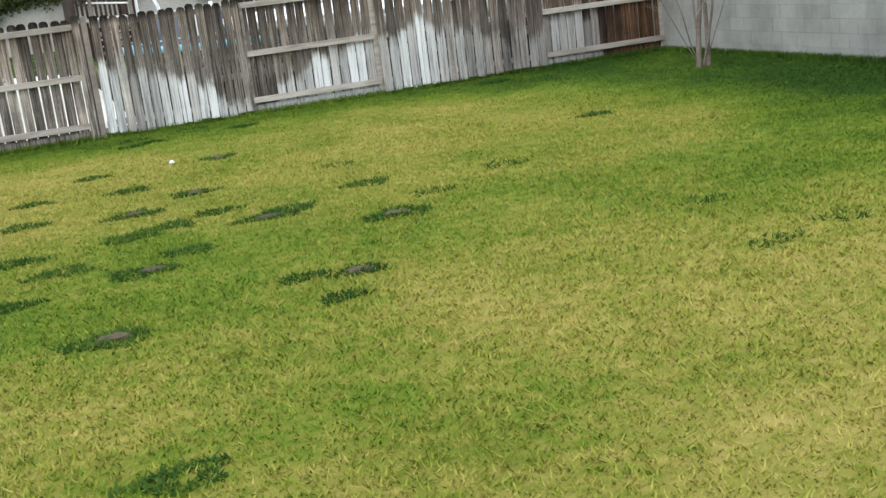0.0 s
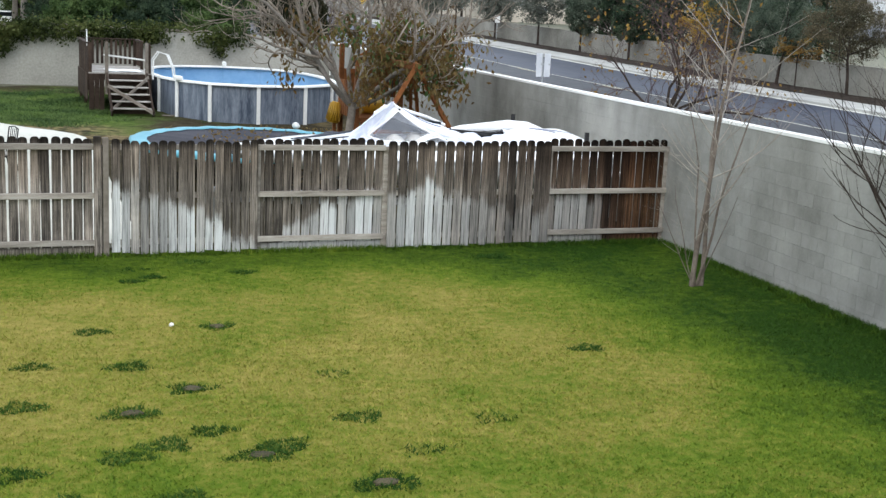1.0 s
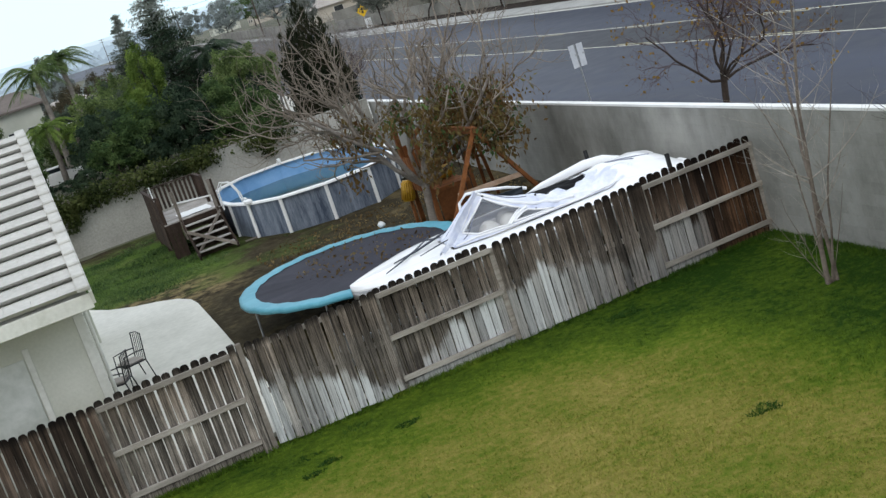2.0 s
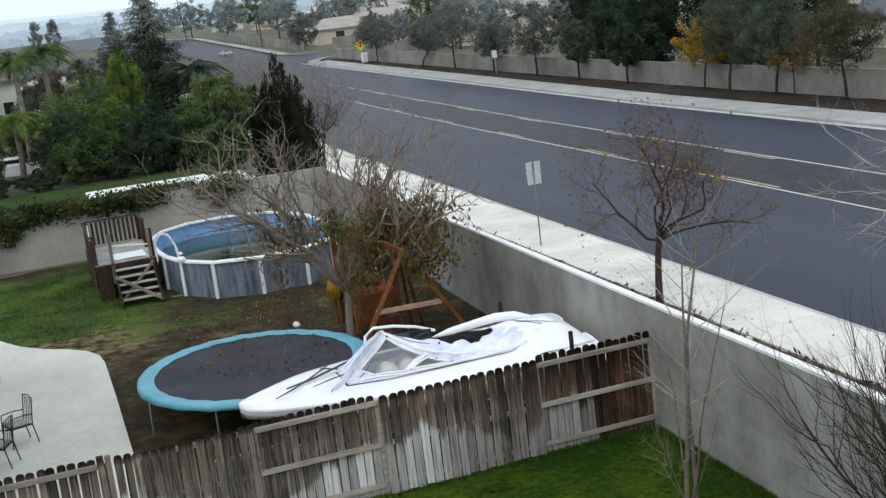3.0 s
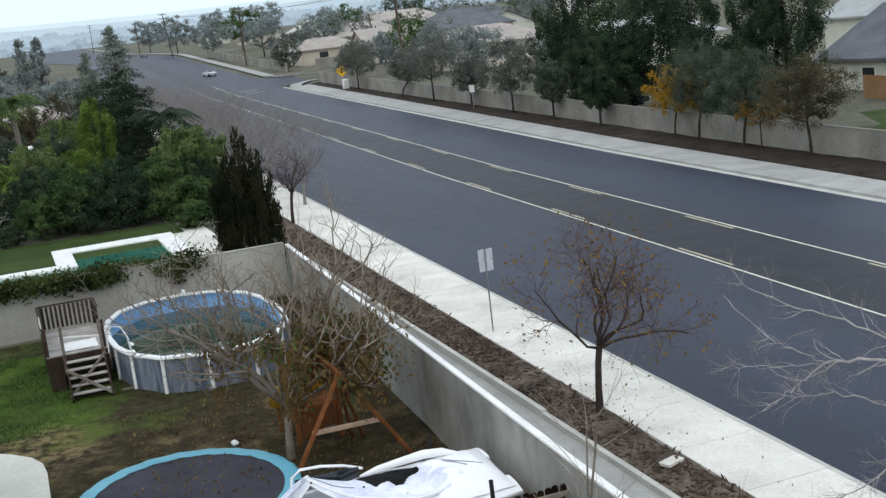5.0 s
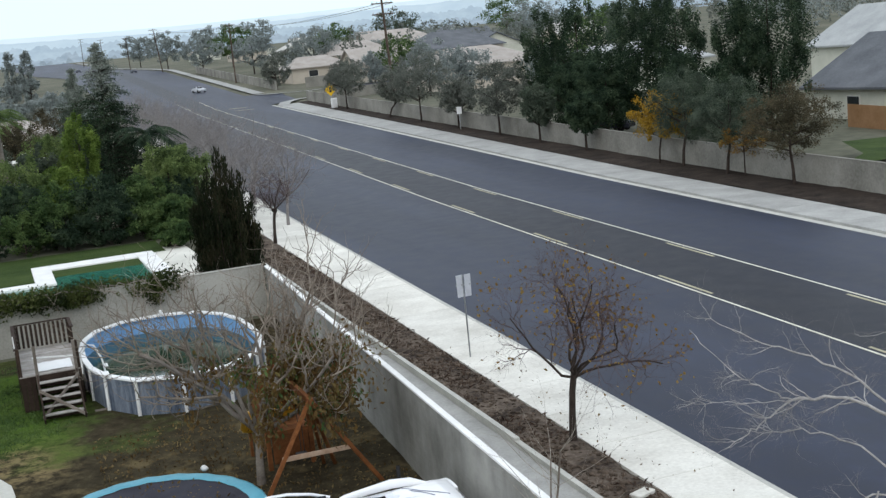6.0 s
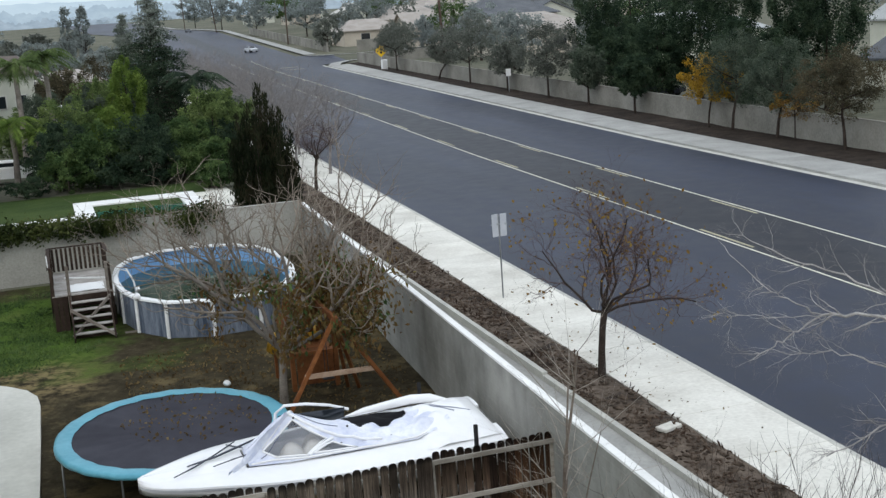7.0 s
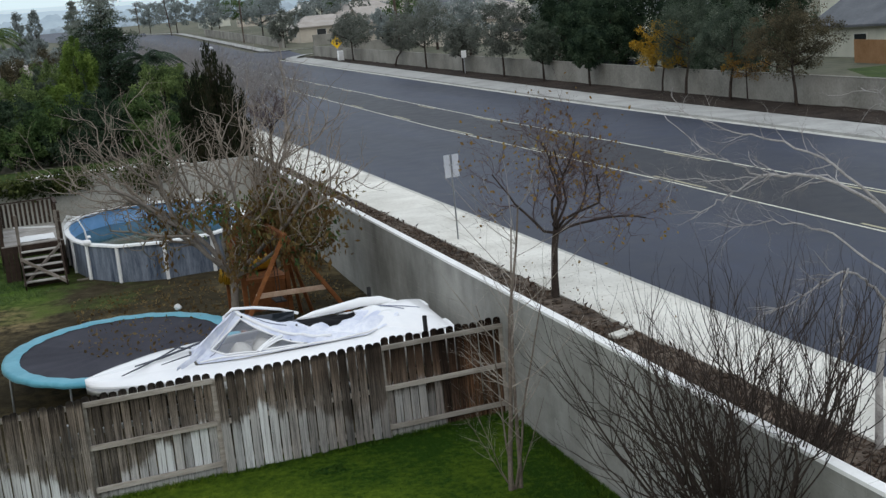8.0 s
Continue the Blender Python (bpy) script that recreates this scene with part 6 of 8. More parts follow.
        pipes("guide_post", [([(x, y, .46), (x, y, z)], [.045, .045])], 10, M_black, tr, "black plastic guide post")


boat()


# ---- vegetation ----
def unit(v):
    return v / (np.linalg.norm(v) + 1e-9)


def grow(rng, p, d, length, r, depth, P, paths, tips):
    """One limb and its side limbs; paths are sorted by depth."""
    n = P["segs"]
    pts, rad = [p.copy()], [r]
    marks = []
    for i in range(n):
        d = unit(d + rng.normal(scale=P["crook"], size=3) + np.array([0, 0, P["lift"][depth]]))
        p = p + d * length / n
        pts.append(p.copy())
        rad.append(r * (1 - (1 - P["taper"]) * (i + 1) / n))
        marks.append((p.copy(), d.copy(), rad[-1]))
    paths[depth].append((np.array(pts), np.array(rad)))
    if depth == 0:
        tips.extend((q, e) for q, e, _ in marks[n // 3:])
        return
    for k in range(P["kids"][depth]):
        q, e, rr = marks[min(n - 1, int(n * (P["from"] + (1 - P["from"]) * (k + rng.uniform(0, 1)) / P["kids"][depth])))]
        s = unit(np.cross(e, rng.normal(size=3)))
        a = radians(P["spread"][depth]) * rng.uniform(.6, 1.25)
        grow(rng, q, unit(e * math.cos(a) + s * math.sin(a)), length * P["ratio"] * rng.uniform(.7, 1.2), rr * P["thin"], depth - 1, P, paths, tips)
    if P.get("lead"):
        grow(rng, p, d, length * P["ratio"], rad[-1] * .9, depth - 1, P, paths, tips)


def bare_tree(name, label, at, stems, P, material, seed, leafy=None, tag="tree", twig_mat=None):
    rng = np.random.default_rng(seed)
    depth = len(P["kids"]) - 1
    paths = [[] for _ in range(depth + 1)]
    tips = []
    for d, length, r, *foot in stems:
        grow(rng, np.array(at, float) + np.array([*foot, 0][:1] + [0, 0], float), unit(np.array(d, float)), length, r, depth, P, paths, tips)
    root = thing(name, label, tag)
    thick = [q for k, some in enumerate(paths) if k >= 2 for q in some]
    thin = [q for k, some in enumerate(paths) if k < 2 for q in some]
    if thick:
        pipes("trunk", thick, 8, material, root)
    tagged(pipes("branchwork", thin, 4, twig_mat or material, root), kind="stuff")
    if leafy:
        m, size, count, keep, low = leafy
        pts = []
        for q, e in tips:
            if keep(q):
                for _ in range(count):
                    if rng.uniform() < low:
                        pts.append(q + rng.normal(scale=size * 1.1, size=3))
        if pts:
            leaves("foliage", pts, size, rng, m, root, 2.0, .9)
    return root


def yard_trees():
    P = dict(segs=8, crook=.05, lift=[.03, .04, .10], taper=.3, kids=[0, 7, 13], **{"from": .2}, spread=[0, 46, 52], ratio=.33, thin=.40)
    bare_tree("young_tree", "slender bare multi-stemmed young tree in the lawn corner", (-1.52, -3.4, 0), [((.10, .0, 1), 4.5, .042), ((.085, .02, 1), 4.1, .036, .17), ((.16, -.04, 1), 3.4, .022, .08), ((-.02, .03, 1), 3.0, .018, .05), ((-.45, -.1, 1), 1.7, .010, .02), ((-.7, .15, 1), 1.5, .009, .04), ((.5, .1, 1), 1.5, .009, .12)], P, M_bark_mid, 4, twig_mat=M_bark_twig)
    P = dict(segs=9, crook=.085, lift=[.07, .09, .045], taper=.42, kids=[0, 5, 10], **{"from": .25}, spread=[0, 32, 38], ratio=.40, thin=.68)
    rng = np.random.default_rng(1)
    root_at = np.array((-0.72, -8.7, 0.0))
    stems = []
    for k in range(36):
        a, t = k * 2.4, .76 * math.sqrt((k + .5) / 36)
        stems.append(((math.cos(a) * t, math.sin(a) * t, 1), rng.uniform(2.5, 3.3) * (1 + .10 * t), rng.uniform(.018, .028)))
    bare_tree("bare_shrub", "large dense bare shrub of dark upright twigs beside the block wall", root_at, stems, P, M_bark_dark, 6, tag="shrub")


yard_trees()


def boat_tree():
    P = dict(segs=8, crook=.18, lift=[.06, .08, .08, .055], taper=.50, kids=[0, 4, 5, 7], **{"from": .22}, spread=[0, 46, 50, 46], ratio=.52, thin=.72)
    paths = [(np.array([(-3.3, 9.6, .1), (-3.27, 9.62, .8), (-3.22, 9.6, 1.3), (-3.2, 9.6, 1.58)]), np.array([.125, .10, .10, .10]))]
    rng = np.random.default_rng(15)
    ps = [[] for _ in range(4)]
    tips = []
    for k in range(11):
        a, rise = k * 2.4 + .3, (.62, 1.0, .80, 2.0)[k % 4]
        d, L, r = (math.cos(a), math.sin(a), rise), (3.2, 2.8, 3.0, 2.6)[k % 4] * (1 + .25 * abs(math.cos(a))), (.070, .060, .064, .062)[k % 4]
        grow(rng, np.array((-3.2, 9.6, 1.52)), unit(np.array(d, float)), L, r, 3, P, ps, tips)
    root = thing("fruit_tree", "half-bare spreading tree with drooping brown-green leaves", "tree")
    pipes("trunk", paths, 10, M_bark, root, "rough grey trunk")
    for q in ps[3]:
        pipes("limb", [q], 8, M_bark, root)
    tagged(pipes("branchwork", ps[2] + ps[1], 5, M_bark_worn, root), kind="stuff")
    tagged(pipes("fine_branchwork", ps[0], 4, M_bark_worn, root), kind="stuff")
    dry, khaki, green = [], [], []
    for q, e in tips:
        r = math.hypot(q[0] + 2.8, q[1] - 9.6)
        low = np.clip((4.0 - q[2]) / 1.1, 0.0, 1) * np.clip((3.2 - r) / 1.5, 0, 1) * np.clip((q[2] - 1.8) / .6, 0, 1) * np.clip((q[0] + 5.3) / 1.2, 0, 1)
        if rng.uniform() < .42 * low:
            some = (khaki, dry, dry, dry, khaki, green)[int(rng.integers(6))]
            some += [q + rng.normal(size=3) * np.array((.14, .14, .20)) - np.array((0, 0, .22)) for _ in range(13)]
    leaves("dry_foliage", dry, .155, rng, M_leaf_dry, root, 2.2, 1.6)
    leaves("khaki_foliage", khaki, .15, rng, M_leaf_khaki, root, 2.2, 1.6)
    leaves("green_foliage", green, .145, rng, M_leaf_green, root, 2.2, 1.6)


boat_tree()


def street_trees():
    P = dict(segs=7, crook=.27, lift=[.0, .01, .02, .05], taper=.45, kids=[0, 7, 7, 7], **{"from": .22}, spread=[0, 46, 46, 42], ratio=.57, thin=.58)
    Q = dict(P, segs=3, kids=[0, 6, 7, 6], thin=.66, crook=.24, lift=[.02, .03, .04, .05])
    z = street_z(9.4)

    def street_tree(x, y, seed, h, label, leafy, bark, far=False):
        rng = np.random.default_rng(seed)
        z = street_z(y)
        ps = [[] for _ in range(4)]
        tips = []
        trunk = [(np.array([(x, y, z - .05), (x + .03, y, z + .7), (x + .10, y + .02, z + 1.4), (x + .2, y, z + 2.0)]) , np.array([.12, .095, .09, .09]))]
        for a in np.arange(7) * .9 + rng.uniform(0, 1):
            t = rng.uniform(.55, 1.25)
            grow(rng, np.array((x + .2, y, z + 2.0 - rng.uniform(0, .25))), unit(np.array((math.cos(a) * t, math.sin(a) * t, .62))), h * .42, .055 if far else .042, 3, Q if far else P, ps, tips)
        grow(rng, np.array((x + .2, y, z + 2.0)), np.array((0., 0, 1)), h * .42, .06 if far else .05, 3, Q if far else P, ps, tips)
        root = thing("street_tree", label, "tree", group="street trees")
        pipes("trunk", trunk + ps[3], 8, bark, root)
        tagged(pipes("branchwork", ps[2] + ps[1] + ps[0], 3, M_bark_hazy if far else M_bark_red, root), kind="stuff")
        if leafy:
            pts = [q + rng.normal(scale=.06, size=3) for q, e in tips if rng.uniform() < leafy]
            leaves("foliage", pts, .115, rng, M_leaf_amber, root, 1.6, .8)
    street_tree(5.45, 9.4, 21, 6.1, "nearly bare street tree with a few amber leaves", .05, M_bark_dark)
    street_tree(6.75, 50.5, 22, 4.4, "bare reddish street tree beside the pavement", 0, M_bark_dark)
    for k, y in enumerate((57, 61, 65, 69, 73, 77, 82, 87, 92, 97, 102, 108, 114, 120, 127, 134, 141, 149, 158)):
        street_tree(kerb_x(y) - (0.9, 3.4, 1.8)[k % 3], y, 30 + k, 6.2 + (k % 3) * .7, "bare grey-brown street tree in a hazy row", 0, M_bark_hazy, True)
    # pale bare tree whose limbs reach out over the pavement: forked boughs, then twigs along them
    P2 = dict(segs=7, crook=.24, lift=[.0, .01, .02], taper=.4, kids=[0, 5, 6], **{"from": .2}, spread=[0, 48, 46], ratio=.58, thin=.5)
    rng = np.random.default_rng(41)
    ps = [[] for _ in range(4)]
    tips = []
    x, y, z = 5.24, -3.78, street_z(-3.78)
    trunk = [(np.array([(x, y, z - .05), (x + .02, y - .03, z + 1.3), (x + .12, y - .15, z + 2.5), (x + .3, y - .35, z + 3.4), (x + .36, y - .42, z + 4.2)]), np.array([.085, .07, .062, .058, .05]))]
    top = (x + .33, y - .38, z + 3.9)

    def bough(pts, r0, r1, twigs, size):
        """A bent bough through a few places, with twigs that fan forward from it."""
        pts = np.array(pts, float)
        w = np.linspace(0, len(pts) - 1, 4 * len(pts))
        line = np.stack([np.interp(w, np.arange(len(pts)), pts[:, k]) for k in range(3)], 1)
        line[1:-1] = (line[:-2] + line[1:-1] * 2 + line[2:]) / 4 + rng.normal(scale=.018, size=(len(line) - 2, 3))
        rad = np.linspace(r0, r1, len(line))
        ps[3].append((line, rad))
        for _ in range(twigs):
            k = int(rng.integers(len(line) // 4, len(line)))
            way = unit(line[k] - line[k - 1]) + rng.normal(scale=.55, size=3)
            grow(rng, line[k], unit(way), size * rng.uniform(.6, 1.2), max(rad[k] * .45, .0055), 2, P2, ps, tips)
    fork = (3.3, -3.5, 4.33)
    bough([top, (5.0, -4.0, 3.75), (4.3, -3.65, 4.22), fork], 0.034, 0.026, 8, .8)
    bough([fork, (2.9, -3.45, 4.55), (2.55, -3.25, 4.76), (2.3, -2.9, 5.1), (2.05, -2.45, 5.55)], 0.014, 0.005, 10, .55)
    bough([fork, (2.75, -3.6, 4.2), (2.3, -3.8, 4.1), (1.8, -3.7, 3.85)], 0.018, 0.007, 10, .6)
    bough([fork, (2.8, -3.2, 4.3), (2.2, -3.0, 4.36), (1.6, -2.9, 4.5)], 0.009, 0.005, 10, .5)
    bough([(x + .12, y - .15, z + 2.6), (4.9, -4.1, 2.35), (4.3, -4.3, 2.75), (3.6, -4.3, 2.5), (2.9, -4.1, 2.2)], 0.028, 0.009, 16, .6)
    bough([(4.3, -4.3, 2.75), (4.05, -4.4, 2.35), (4.0, -4.5, 1.8), (3.95, -4.5, 1.5)], 0.018, 0.008, 10, .45)
    bough([(x + .2, y - .25, z + 3.0), (4.9, -3.2, 3.1), (4.4, -2.5, 3.3), (3.8, -1.9, 3.2)], 0.024, 0.007, 14, .7)
    bough([top, (4.9, -3.3, 4.3), (4.3, -2.6, 4.75), (3.8, -1.9, 4.9), (3.3, -1.2, 5.3)], 0.028, 0.007, 14, .7)
    bough([top, (5.3, -4.6, 4.7), (4.7, -5.0, 5.3), (4.0, -5.1, 5.7)], 0.025, 0.007, 12, .7)
    bough([top, (6.1, -3.9, 4.2), (6.6, -3.4, 4.9), (6.9, -2.9, 5.2)], 0.024, 0.007, 12, .7)
    root = thing("street_tree", "bare pale-barked street tree with long arching limbs", "tree", group="street trees")
    pipes("trunk", trunk + ps[3], 6, M_bark_pale, root)
    tagged(pipes("branchwork", ps[2], 4, M_bark_pale, root), kind="stuff")
    tagged(pipes("fine_branchwork", ps[1] + ps[0], 3, M_bark_hazy, root), kind="stuff")


street_trees()


def crown_points(rng, count, centre, size, clumps, shape="round", shell=.55):
    """Leaf places: uneven clumps inside an egg or a cone."""
    c, s = np.array(centre, float), np.array(size, float)
    out = []
    per = max(1, count // clumps)
    for _ in range(clumps):
        d = unit(rng.normal(size=3))
        rr = rng.uniform(shell, 1.0) if rng.uniform() < .75 else rng.uniform(0, 1)
        q = d * rr
        if shape == "cone":
            h = 2 * math.sqrt(rng.uniform(0, 1)) - 1
            w = (1 - h) / 2
            a = rng.uniform(0, 2 * np.pi)
            q = np.array((math.cos(a) * w * rng.uniform(.5, 1.1), math.sin(a) * w * rng.uniform(.5, 1.1), h))
        if shape == "spindle":
            h = rng.uniform(-1, 1)
            w = math.sqrt(max(1 - ((h + .25) / 1.25) ** 2, 0)) * rng.uniform(.4, .9)
            a = rng.uniform(0, 2 * np.pi)
            q = np.array((math.cos(a) * w, math.sin(a) * w, h * .93))
        spread = rng.uniform(.10, .24) * (1.0 if shape == "round" else .8)
        g = rng.normal(size=(per, 3))
        g /= np.linalg.norm(g, axis=1)[:, None]
        g *= spread * rng.uniform(.35, 1.0, (per, 1))
        out.append(c + (q + g) * s)
    return np.concatenate(out)


def leafy_tree(name, label, at, height, width, material, seed, count=5000, clumps=60, leaf_size=.28, trunk=.18, bark=None, shape="round", clear=.3, group="", lean=0.0, tag="tree"):
    rng = np.random.default_rng(seed)
    x, y, z = at
    root = thing(name, label, tag, group)
    zc = z + height * (clear + (1 - clear) / 2)
    paths = [(np.array([(x, y, z - .1), (x + lean * .3, y, z + height * clear * .6), (x + lean, y, z + height * clear + .4), (x + lean, y, z + height * .8)]), np.array([trunk, trunk * .8, trunk * .65, trunk * .2]))]
    for k in range(7):
        a = k * 2.4 + rng.uniform(0, 1)
        b = z + height * (clear + .5 * rng.uniform(0, .7) * (1 - clear))
        w = width * .42
        paths.append((np.array([(x + lean, y, b), (x + lean + math.cos(a) * w * .5, y + math.sin(a) * w * .5, b + height * .08), (x + lean + math.cos(a) * w, y + math.sin(a) * w, b + height * .2)]), np.array([trunk * .4, trunk * .25, trunk * .08])))
    pipes("trunk", paths, 6, bark or M_bark_dark, root)
    pts = crown_points(rng, count, (x + lean, y, zc), (width / 2, width / 2, height * (1 - clear) / 2), clumps, shape)
    pts = pts[pts[:, 2] > z + .05]
    leaves("crown", pts, leaf_size, rng, material, root, 1.7, .3)
    return root


def conifer(label, at, height, width, seed, material, tiers=26, leaf_size=.35, name="conifer", tip=None):
    """Drooping whorls of needles round a straight stem."""
    rng = np.random.default_rng(seed)
    x, y, z = at
    root = thing(name, label, "tree")
    paths = [(np.array([(x, y, z - .1), (x + .05, y, z + height * .5), (x, y, z + height)]), np.array([.22, .13, .02]))]
    pts = []
    for k in range(tiers):
        f = k / (tiers - 1)
        zz = z + height * (.06 + .92 * f)
        for b in range(int(13 - 7 * f)):
            a = rng.uniform(0, 2 * np.pi)
            L = (width / 2 * (1 - f) ** .9 + .18) * rng.uniform(.55, 1.25)
            up = .20 + .5 * f + rng.uniform(-.1, .1)
            e = np.array((math.cos(a), math.sin(a), up))
            s = np.linspace(.1, 1, 6)
            p = np.array((x, y, zz)) + e * L * s[:, None]
            p[:, 2] -= .42 * L * s ** 2
            paths.append((p[[0, 2, 3, 5]], np.array([.04, .03, .02, .006])))
            m = int(60 + 210 * L / (width / 2))
            w = rng.uniform(.2, 1.05, m)
            q = np.array((x, y, zz)) + e * L * w[:, None]
            q[:, 2] -= .42 * L * w ** 2 + rng.uniform(0, .22, m) * w
            wide = (.10 + .22 * L * (1.1 - w))[:, None] * np.array((1, 1, .25))
            pts.append(q + rng.normal(size=(m, 3)) * wide)
    pipes("trunk", paths, 5, M_bark_dark, root)
    pts = np.concatenate(pts)
    high = pts[:, 2] > z + height * rng.normal(.70, .06, len(pts)) if tip else np.zeros(len(pts), bool)
    leaves("foliage", pts[~high], leaf_size, rng, material, root, 3.2, .5)
    if tip:
        tagged(leaves("new_growth", pts[high], leaf_size, rng, tip, root, 3.2, .2), "pale silvery green new growth at the top")


def palm(label, at, height, seed, fronds=20, length=2.6, material=None):
    rng = np.random.default_rng(seed)
    x, y, z = at
    root = thing("palm_tree", label, "tree", group="palms")
    pipes("trunk", [(np.array([(x, y, z - .1), (x + .1, y, z + height * .5), (x, y, z + height)]), np.array([.22, .17, .16]))], 8, M_bark, root)
    for k in range(fronds):
        v, f = [], []
        a = k * 2.399 + rng.uniform(-.2, .2)
        up = rng.uniform(-.2, 1.0)
        L = length * rng.uniform(.8, 1.15)
        s = np.linspace(0, 1, 9)
        c = np.array((x, y, z + height)) + np.stack([np.cos(a) * L * s, np.sin(a) * L * s, L * (up * s - (.55 + .5 * up) * s ** 2)], 1)
        side = np.array((-math.sin(a), math.cos(a), 0))
        for i in range(1, 9):
            n = len(v)
            v += [c[i - 1] - side * .02, c[i - 1] + side * .02, c[i] + side * .015, c[i] - side * .015]
            f.append((n, n + 1, n + 2, n + 3))
            for sg in (-1, 1):
                for h in (0, .33, .66):
                    q = c[i] * (1 - h) + c[i - 1] * h
                    w = .55 * math.sin(math.pi * min(.12 + .85 * s[i], 1)) * L / 2.6
                    tip = q + side * sg * w + (c[i] - c[i - 1]) * .9 - np.array((0, 0, .22 * w / .4))
                    o = (c[i] - c[i - 1]) * .16
                    n = len(v)
                    v += [q - o, q + o, tip]
                    f.append((n, n + 1, n + 2))
        link_mesh("frond", v, f, material or M_leaf_green, root)


def vine():
    rng = np.random.default_rng(77)
    pts = []
    for k in range(150):
        x = rng.uniform(-12.5, -2.3)
        dense = .9 if x < -5.5 else .35
        if rng.uniform() > dense:
            continue
        zc = 2.58 + .22 * noise.noise(Vector((x * .7, 0, 0))) + rng.uniform(-.15, .12)
        m = 230
        g = rng.normal(size=(m, 3)) * np.array((.28, .25, .17))
        pts.append(np.array((x, 28.25 + rng.uniform(-.15, .7), zc)) + g)
    for x, L in ((-11.2, 1.1), (-10.9, .9), (-12.0, 1.3), (-6.4, .5), (-3.2, .9)):
        m = 420
        t = rng.uniform(0, 1, m) ** 1.3
        pts.append(np.stack([x + rng.normal(scale=.28, size=m) * (1 - .5 * t), 28.1 - .05 - rng.uniform(0, .14, m), 2.7 - L * t], 1))
    root = thing("wall_vine", "dark green vine hanging over the garden wall", "vine")
    stems = [(np.stack([np.linspace(x, x + 3, 12), np.full(12, 28.3) + rng.normal(scale=.1, size=12), 2.72 + rng.normal(scale=.06, size=12)], 1), np.full(12, .02)) for x in np.arange(-12.5, -3, 1.2)]
    for q in stems:
        pipes("vine_stem", [q], 4, M_bark, root)
    leaves("foliage", np.concatenate(pts), .12, rng, M_leaf_ivy, root, 1.4, .5)


vine()


